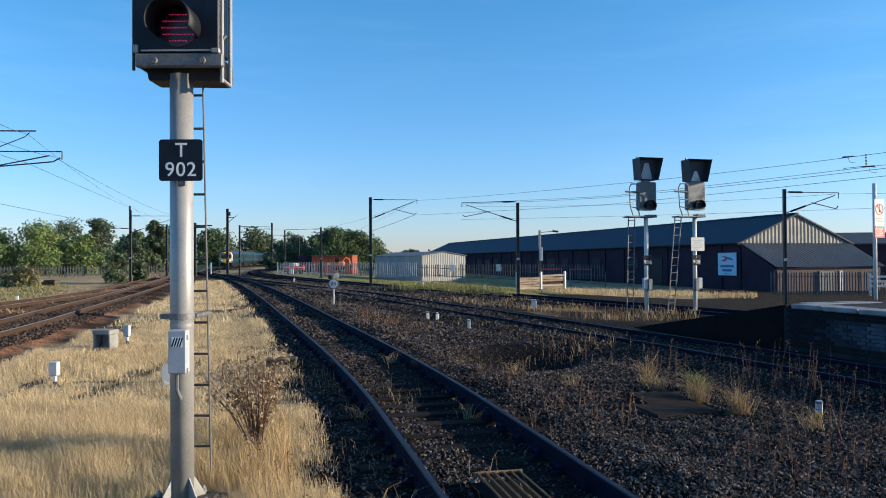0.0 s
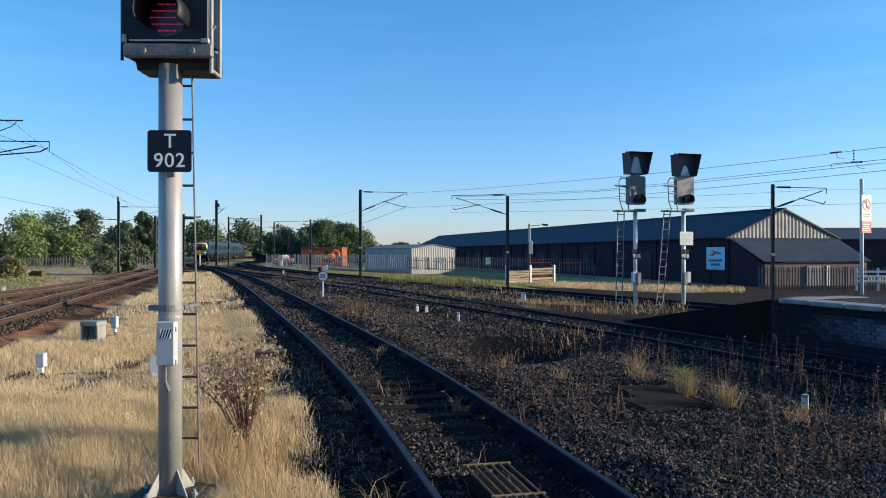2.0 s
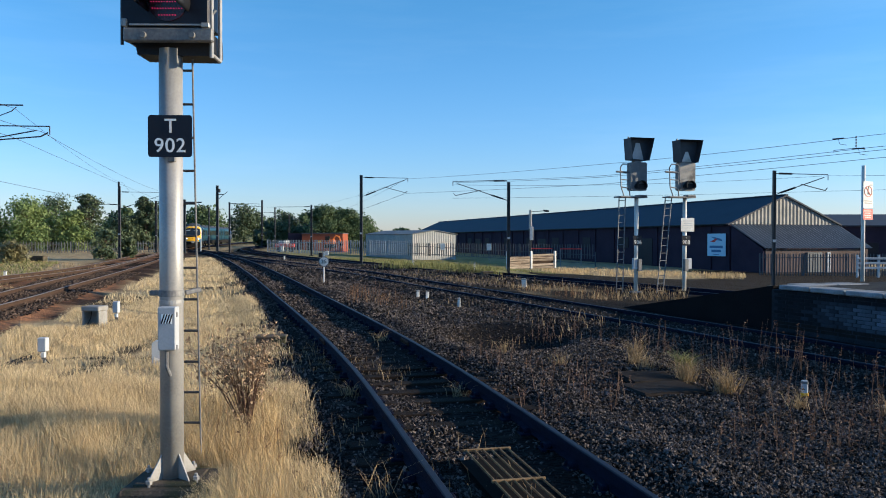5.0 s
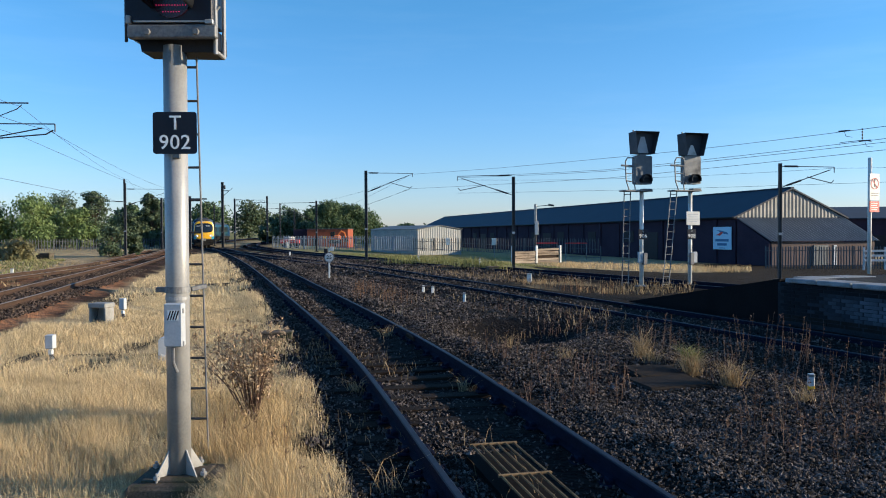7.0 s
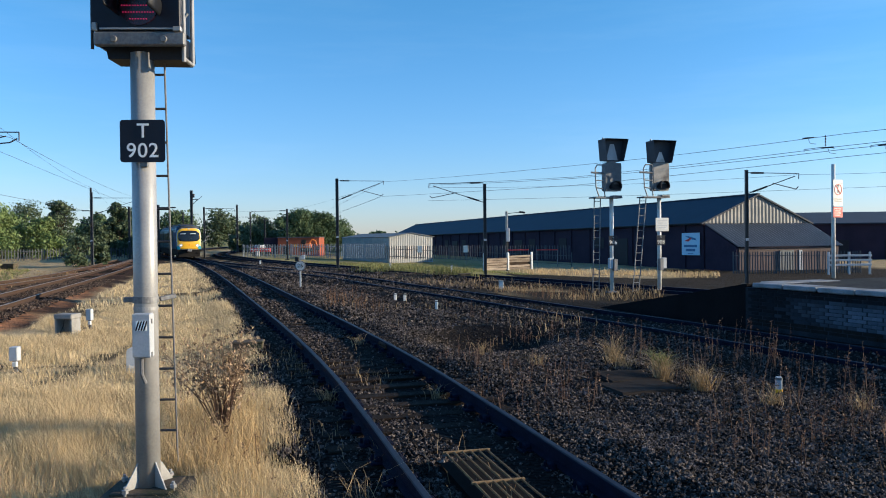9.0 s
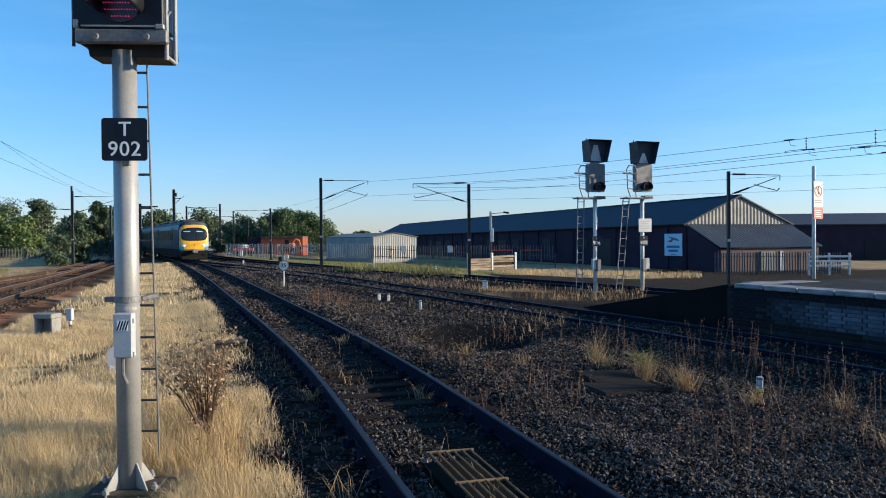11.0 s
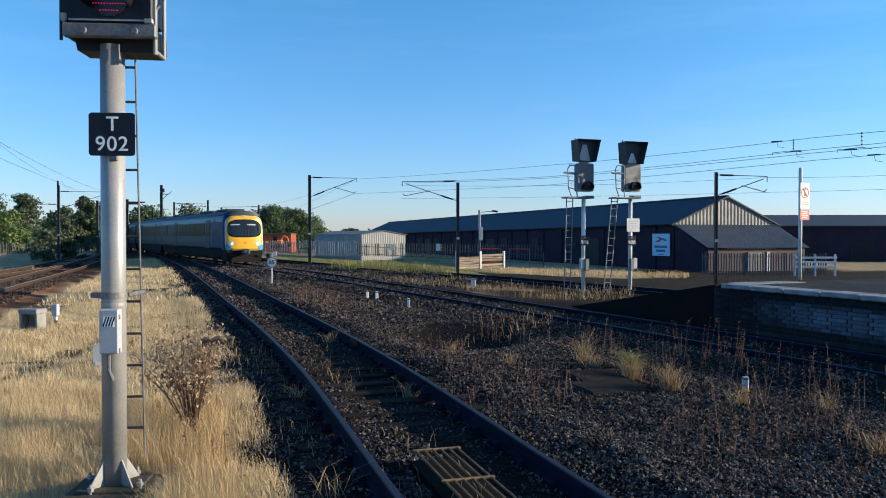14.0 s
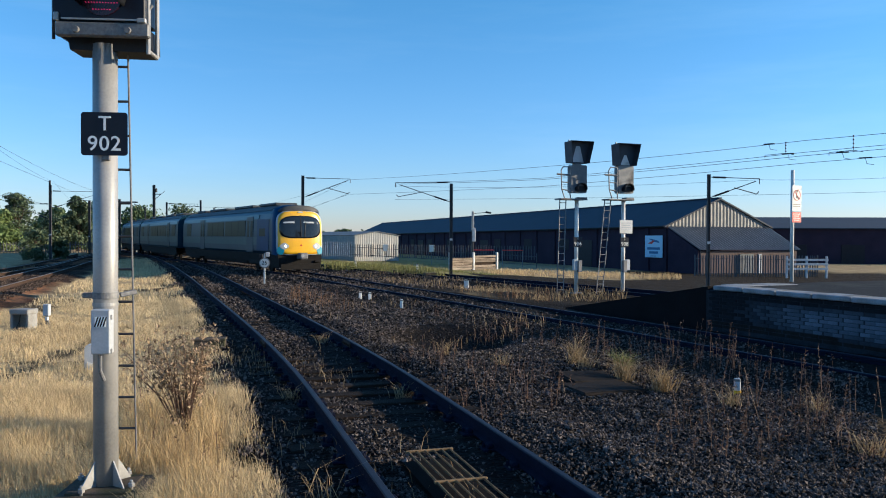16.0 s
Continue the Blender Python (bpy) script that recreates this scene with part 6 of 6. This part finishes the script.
# ---- grass, weeds and ballast ----
def blades(rng, x, y, z, h, w, bend, lean=(0, 0), curl=1.0):
    """Bent tapering blades as one array of points and faces."""
    n = len(x)
    a = rng.uniform(0, 2 * math.pi, n)
    f = rng.uniform(0, 2 * math.pi, n)
    dx, dy = np.cos(a) * bend * h + lean[0] * h, np.sin(a) * bend * h + lean[1] * h
    wx, wy = np.cos(f) * w / 2, np.sin(f) * w / 2
    base = np.c_[x, y, z]
    side = np.c_[wx, wy, np.zeros(n)]
    mid = base + np.c_[dx * 0.35, dy * 0.35, h * 0.58]
    tip = base + np.c_[dx * curl, dy * curl, h * (1 - 0.25 * np.minimum(1, np.hypot(dx, dy) / h))]
    p = np.stack([base - side, base + side, mid + side * 0.8, mid - side * 0.8, tip], 1).reshape(-1, 3)
    k = np.arange(n) * 5
    quads = np.c_[k, k + 1, k + 2, k + 3].tolist()
    tris = np.c_[k + 3, k + 2, k + 4].tolist()
    return p, quads + tris


def stuff(name, p, faces, material, label, category):
    me = bpy.data.meshes.new(name)
    me.from_pydata(p.tolist(), [], faces)
    me.materials.append(material)
    return tagged(new(name, me), label, category, kind="stuff")


def near_x(line, y):
    o = np.argsort(line[0][:, 1])
    return np.interp(y, line[0][o, 1], line[0][o, 0])


def dry_verge(name, n, y0, y1, hmin, hmax, w, seed, label):
    rng = np.random.default_rng(seed)
    y = rng.uniform(y0, y1, n)
    ax, dx = near_x(TRACK_A, y), near_x(TRACK_D, y)
    lo, hi = np.maximum(dx + 2.6, -0.72 * y - 0.8), ax - 1.5
    x = lo + (hi - lo) * rng.random(n)
    patch = wob(x, y, 0.55) + 0.5 * wob(x + 3, y + 9, 1.7)
    edge = np.minimum((hi - x) / 0.4, 1)
    keep = (patch + rng.normal(0, 0.45, n) > -0.22) & (rng.random(n) < 0.25 + 0.75 * edge) & (np.hypot(x + 2.287, (y - 6.8) * 0.7) > 0.42)
    keep &= rng.random(n) > bare_and_shade(x, y) * 0.85
    x, y, patch = x[keep], y[keep], patch[keep]
    z = zones(x, y)[0] - 0.02
    h = rng.uniform(hmin, hmax, len(x)) * (0.75 + 0.35 * np.clip(patch, -1, 1))
    p, f = blades(rng, x, y, z, h, w * rng.uniform(0.6, 1.4, len(x)), rng.uniform(0.1, 0.75, len(x)), (-0.12, 0.05))
    return stuff(name, p, f, STRAW, label, "dry grass")


dry_verge("dry_grass_near", 190000, 4.2, 11.5, 0.10, 0.34, 0.0032, 11, "dense straw-coloured dry grass beside the near track")
dry_verge("dry_grass_middle", 130000, 11.5, 27, 0.09, 0.28, 0.006, 12, "straw-coloured dry grass between the tracks")
dry_verge("dry_grass_far", 26000, 27, 75, 0.12, 0.34, 0.022, 13, "pale dry grass narrowing between the tracks")


def grass_patch(name, n, pts, hmin, hmax, w, material, label, seed, cut=-0.3):
    """Grass over a four-cornered plan patch."""
    rng = np.random.default_rng(seed)
    u, v = rng.random(n), rng.random(n)
    q = [np.array(p, float) for p in pts]
    c = ((1 - u) * (1 - v))[:, None] * q[0] + (u * (1 - v))[:, None] * q[1] + (u * v)[:, None] * q[2] + ((1 - u) * v)[:, None] * q[3]
    x, y = c[:, 0], c[:, 1]
    keep = wob(x, y, 0.6) + rng.normal(0, 0.4, n) > cut
    keep &= ~((x < -1.72) & (y > 4.5) & (y < 7.35) & (x > -2.8))  # clear of the signal's plinth
    x, y = x[keep], y[keep]
    h = rng.uniform(hmin, hmax, len(x))
    p, f = blades(rng, x, y, zones(x, y)[0] - 0.02, h, w * rng.uniform(0.6, 1.4, len(x)), rng.uniform(0.1, 0.6, len(x)), (-0.1, 0))
    return stuff(name, p, f, material, label, "grass")


grass_patch("dry_grass_signals", 560, [(4.9, 27), (8.3, 25.6), (9.4, 28.5), (5.4, 31.5)], 0.12, 0.42, 0.016, STRAW_M, "dry grass tufts round the signal posts", 21)
grass_patch("dry_grass_between_tracks", 3000, [(-2.5, 43), (5.8, 26.5), (7.2, 30.5), (0, 46)], 0.1, 0.34, 0.016, STRAW_M, "dry tufts between the main tracks", 22, 0.3)
grass_patch("dry_grass_yard", 5200, [(8.8, 58), (22, 55), (25, 63), (9, 72)], 0.12, 0.5, 0.028, STRAW_G, "strip of dry yellow grass before the warehouse", 23, 0.0)
grass_patch("green_grass_verge", 9000, [(-12, 77), (-1.5, 60), (8, 50), (3, 78)], 0.08, 0.26, 0.035, GRASSG, "rough green grass along the far track", 24, -0.4)
grass_patch("dry_grass_side", 9000, [(-32, 40), (-15.5, 27), (-23, 56), (-46, 80)], 0.06, 0.2, 0.035, STRAW_M, "thin dry grass beyond the side track", 25, -0.2)
grass_patch("green_grass_side", 9000, [(-34, 42), (-21, 41), (-31, 66), (-56, 86)], 0.08, 0.24, 0.05, GRASSG, "rough green and tan grass beyond the siding", 39, -0.3)
grass_patch("green_weeds_far", 2500, [(-4, 51), (2.0, 42), (4.0, 41), (-1.5, 52)], 0.3, 0.9, 0.03, GRASSG, "tall green weeds beside the far track", 26, 0.2)
grass_patch("dry_weeds_ballast", 500, [(-0.4, 16), (5.2, 16), (2.8, 22), (-3.2, 30)], 0.08, 0.35, 0.012, STRAW_M, "thin dry weeds in the ballast", 27, 0.3)
grass_patch("dry_weeds_track", 700, [(-0.75, 5), (0.0, 5), (-2.4, 16), (-3.0, 16)], 0.06, 0.26, 0.005, STRAW_M, "dry weeds at the foot of the near rail", 28, 0.1)
grass_patch("golden_grass_edge", 15000, [(-1.95, 4.6), (-0.8, 4.6), (-2.0, 10.2), (-3.0, 10.2)], 0.2, 0.46, 0.0042, STRAW_G, "taller golden dry grass along the edge of the verge", 38, -0.15)
grass_patch("dry_weeds_fourfoot", 500, [(0.2, 5), (1.2, 5), (-1.4, 17), (-2.4, 17)], 0.08, 0.3, 0.007, STRAW_M, "thin weeds between the near rails", 29, 0.35)


def stems(name, n, pts, hmin, hmax, material, label, seed, r=0.0045, cut=-0.2):
    """Tall dead stems with small side leaves and seed heads."""
    rng = np.random.default_rng(seed)
    u, v = rng.random(n), rng.random(n)
    q = [np.array(p, float) for p in pts]
    c = ((1 - u) * (1 - v))[:, None] * q[0] + (u * (1 - v))[:, None] * q[1] + (u * v)[:, None] * q[2] + ((1 - u) * v)[:, None] * q[3]
    c = c[(wob(c[:, 0], c[:, 1], 1.1) + rng.normal(0, 0.35, n)) > cut]
    z = zones(c[:, 0], c[:, 1])[0]
    P, F = [], []
    for (x, y), g in zip(c, z):
        h = rng.uniform(hmin, hmax)
        lx, ly = rng.normal(0, 0.12, 2) * h
        b = np.array((x, y, g - 0.02))
        t = b + (lx, ly, h)
        a = rng.uniform(0, math.pi)
        w = np.array((math.cos(a), math.sin(a), 0)) * r
        w2 = np.array((-w[1], w[0], 0))
        k = len(P)
        P += [b + w, b + w2, b - w, t + w * 0.4, t + w2 * 0.4, t - w * 0.4]
        F += [(k, k + 1, k + 4, k + 3), (k + 1, k + 2, k + 5, k + 4), (k + 2, k, k + 3, k + 5)]
        for j in range(rng.integers(6, 16)):
            s = rng.uniform(0.3, 1.0)
            o = b + (t - b) * s
            d = rng.normal(size=3)
            d[2] = abs(d[2]) * 0.7 + 0.15
            d = d / np.linalg.norm(d) * rng.uniform(0.02, 0.055) * (1.35 - 0.5 * s)
            e = np.cross(d, rng.normal(size=3))
            e = e / np.linalg.norm(e) * rng.uniform(0.003, 0.008)
            k = len(P)
            P += [o, o + d * 0.55 + e, o + d, o + d * 0.55 - e]
            F.append((k, k + 1, k + 2, k + 3))
    return stuff(name, np.array(P), F, material, label, "weeds")


stems("dead_weeds_right", 300, [(3.3, 8.4), (6.3, 8.6), (5.6, 13.0), (3.6, 14.2)], 0.25, 0.78, STRAW_D, "tall brown dead weeds in ballast beside the platform track", 31, cut=0.15)
stems("dead_weeds_far", 150, [(3.2, 14.5), (5.0, 13.5), (3.0, 20), (1.0, 22)], 0.15, 0.5, STRAW_D, "brown dead weeds in ballast", 32, cut=0.1)
stems("dead_weeds_centre", 170, [(0.9, 9), (3.2, 8.2), (2.6, 13), (0.3, 14)], 0.15, 0.45, STRAW_D, "scattered brown weeds in ballast", 33, cut=0.15)
stems("dead_weeds_front", 200, [(2.6, 6.2), (4.6, 6.2), (5.2, 8.8), (2.8, 8.8)], 0.12, 0.4, STRAW_D, "low brown weeds in ballast", 34, cut=0.1)
stems("russet_weeds", 120, [(-2.6, 24), (-0.6, 22), (-1.6, 28), (-3.2, 30)], 0.25, 0.6, REDLEAF, "russet weeds beside the near track", 35, cut=-0.3)
stems("russet_weeds_right", 130, [(2.9, 28.5), (5.6, 25.0), (6.8, 27), (4.6, 31.5)], 0.2, 0.5, REDLEAF, "russet weeds between the main tracks", 36, cut=-0.3)
stems("verge_weeds", 160, [(-1.9, 6), (-1.0, 6), (-4.0, 18), (-5.0, 18)], 0.2, 0.6, STRAW_D, "brown stems in the dry verge", 37, cut=0.0)


def arching_tuft(x, y, h, n, material, label, seed, spread=0.9, w=0.008):
    rng = np.random.default_rng(seed)
    g = ground_z(x, y)
    xs, ys = rng.normal(0, 0.06, n), rng.normal(0, 0.06, n)
    hh = h * rng.uniform(0.5, 1.1, n)
    p, f = blades(rng, xs, ys, np.full(n, -0.02), hh, w * rng.uniform(0.7, 1.3, n), rng.uniform(0.35, spread * 1.4, n), curl=1.3)
    me = bpy.data.meshes.new("grass_tuft")
    me.from_pydata(p.tolist(), [], f)
    me.materials.append(material)
    ob = new("grass_tuft", me)
    ob.matrix_world = pose(x, y, g)
    return tagged(ob, label, "grass tuft", "grass tufts in the ballast")


for i, (x, y, h, n) in enumerate(((3.75, 11.6, 0.52, 150), (4.0, 10.7, 0.5, 150), (3.4, 13.2, 0.6, 120), (3.45, 12.7, 0.42, 70), (-0.42, 6.4, 0.4, 20), (2.1, 13.2, 0.35, 50), (1.25, 14.3, 0.4, 50), (4.5, 9.6, 0.35, 70), (-1.1, 10.5, 0.3, 50), (5.4, 9.2, 0.35, 60), (4.9, 7.4, 0.35, 60), (0.35, 10.6, 0.3, 30), (-1.05, 15.8, 0.35, 30))):
    arching_tuft(x, y, h, n, STRAW_M, "arching pale dry grass tuft in ballast", 50 + i)
arching_tuft(4.05, 12.6, 0.42, 160, GRASSG, "small green weed in ballast", 71, 0.6, 0.012)


def russet_bush():
    """A dying shrub of curled brown leaves on thin branches in the verge."""
    rng = np.random.default_rng(5)
    x, y = -2.08, 8.78
    ob = empty("shrub", pose(x, y, ground_z(x, y)), "dying shrub with curled russet brown leaves", "shrub")
    br, P, F = Mb(), [], []
    lobes = [(-0.42, 0.88, 0.22, 0.22, 19), (0.0, 1.0, 0.22, 0.26, 21), (0.2, 0.84, 0.16, 0.22, 10), (-0.03, 0.42, 0.07, 0.15, 5)]
    for cx, cz, rx, rz, count in lobes:
        for i in range(count):
            tip = Vector((cx + rng.normal(0, rx * 0.6), rng.normal(0, 0.16), min(1.28, max(0.15, cz + rng.normal(0, rz * 0.65)))))
            root = Vector((rng.normal(0, 0.02), rng.normal(0, 0.02), 0))
            mid = root.lerp(tip, 0.55) + Vector((-cx * 0.2 + rng.normal(0, 0.03), 0, 0.04))
            br.tube(root, mid, 0.006, 5, 0.004)
            br.tube(mid, tip, 0.004, 5, 0.0015)
            for j in range(18):
                u = rng.uniform(0.6, 1.08)
                o = np.array(root.lerp(mid, min(1, u / 0.55)) if u < 0.55 else mid.lerp(tip, (u - 0.55) / 0.45)) + rng.normal(0, 0.055, 3)
                d = rng.normal(size=3)
                d = d / np.linalg.norm(d) * rng.uniform(0.03, 0.07)
                e = np.cross(d, rng.normal(size=3))
                e = e / np.linalg.norm(e) * rng.uniform(0.009, 0.021)
                n = np.cross(d, e) / 0.03
                k = len(P)
                P += [o, o + d * 0.5 + e + n * 0.5, o + d, o + d * 0.5 - e + n * 0.5]
                F += [(k, k + 1, k + 2), (k, k + 2, k + 3)]
    part("branchwork", br, STRAW_D, ob)
    leaf_part("foliage", np.array(P), np.array(F), TANLEAF, ob)


russet_bush()


def stones(name, n, y0, y1, s0, s1, seed, label, side=False, wide=False):
    """Angular ballast stones lying on the bed."""
    rng = np.random.default_rng(seed)
    y = rng.uniform(y0, y1, n)
    ax = near_x(TRACK_A, y)
    bx = near_x(TRACK_B, y)
    lo = ax - 1.75 + 0.2 * wob(ax, y * 2)
    hi = np.minimum(bx + 1.0, 0.60 * y + 0.6)
    if wide:
        hi = near_x(TRACK_C, y) + 1.8
    if side:
        lo = near_x(TRACK_D, y) - 2.0
        hi = lo + 3.7
    x = lo + (hi - lo) * rng.random(n)
    da = np.abs(x - ax) * 0.975
    keep = (np.abs(da - 0.752) > 0.06) & ~((np.abs(x - 0.70 + 0.21 * (y - 6.4)) < 0.30) & (np.abs(y - 6.4) < 1.02)) & ((da > 1.3) | (rng.random(n) < 0.75)) & (np.hypot(x - 3.25, y - 11.15) > 0.6)
    keep &= rng.random(n) > bare_and_shade(x, y) * 0.9
    x, y = x[keep], y[keep]
    n = len(x)
    z = zones(x, y)[0]
    s = rng.uniform(s0, s1, n)[:, None]
    base = np.array([(1, 0, 0), (-1, 0, 0), (0, 1, 0), (0, -1, 0), (0, 0, 1), (0, 0, -1)], float)
    v = base[None] * rng.uniform(0.55, 1.15, (n, 6, 1)) + rng.normal(0, 0.18, (n, 6, 3))
    v = v * s[:, None, :] * np.stack([rng.uniform(0.8, 1.3, n), rng.uniform(0.6, 1, n), rng.uniform(0.45, 0.8, n)], 1)[:, None, :]
    q = rng.normal(size=(n, 4))
    q /= np.linalg.norm(q, axis=1)[:, None]
    a, b, c, d = q.T
    R = np.stack([np.stack([1 - 2 * (c * c + d * d), 2 * (b * c - a * d), 2 * (b * d + a * c)], -1), np.stack([2 * (b * c + a * d), 1 - 2 * (b * b + d * d), 2 * (c * d - a * b)], -1), np.stack([2 * (b * d - a * c), 2 * (c * d + a * b), 1 - 2 * (b * b + c * c)], -1)], 1)
    v = np.einsum("nij,nkj->nki", R, v) + np.stack([x, y, z + s[:, 0] * 0.25], 1)[:, None, :]
    f = np.array([(0, 2, 4), (2, 1, 4), (1, 3, 4), (3, 0, 4), (2, 0, 5), (1, 2, 5), (3, 1, 5), (0, 3, 5)])
    faces = (np.arange(n)[:, None, None] * 6 + f[None]).reshape(-1, 3)
    return stuff(name, v.reshape(-1, 3), faces.tolist(), STONE_R if side else STONE, label, "ballast")


stones("ballast_near", 56000, 4.6, 10.5, 0.013, 0.031, 41, "dark angular ballast stones round the near track")
stones("ballast_middle", 48000, 10.5, 20, 0.018, 0.038, 42, "dark angular ballast stones between the tracks")
stones("ballast_far", 22000, 20, 36, 0.03, 0.055, 43, "dark ballast stones between the tracks")
stones("ballast_distant", 20000, 33, 78, 0.05, 0.09, 45, "grey ballast stones along the far tracks", wide=True)
stones("ballast_side", 16000, 15, 45, 0.035, 0.07, 44, "rusty brown ballast stones round the side track", True)
grass_patch("dry_grass_behind", 30000, [(-10, -8), (1.2, -8), (-0.9, 4.2), (-8.5, 4.2)], 0.12, 0.34, 0.006, STRAW, "dry grass on the bank beside the near track", 30, -0.4)


# ---- what moves ----
def train_rows():
    """Rows for each car: the nose runs down the main track, slowing."""
    q, h, s = TRACK_B
    q = q[::-1]
    s = np.r_[0, np.cumsum(np.hypot(*np.diff(q, axis=0).T))]
    stop = float(np.interp(-42.4, -q[:, 1], s))
    def at(e):
        return np.interp(e, s, q[:, 0]), np.interp(e, s, q[:, 1])
    rows = [[], [], []]
    for k in range(33):
        t = k * 0.5
        u = 16.0 - t
        head = stop - (5.95 * u + 0.155 * u * u)
        for c in range(3):
            mid = head - HALF - 0.75 - c * 23.9
            (ax, ay), (bx_, by_) = at(mid + 8.0), at(mid - 8.0)
            a = math.degrees(math.atan2(by_ - ay, bx_ - ax)) - 90
            if c == 2:
                a += 180
            rows[c].append((t, pose((ax + bx_) / 2, (ay + by_) / 2, 0.0, 0, 0, a)))
    return rows


def motions():
    for car, rows in zip(CARS, train_rows()):
        walk(car, rows)


motions()
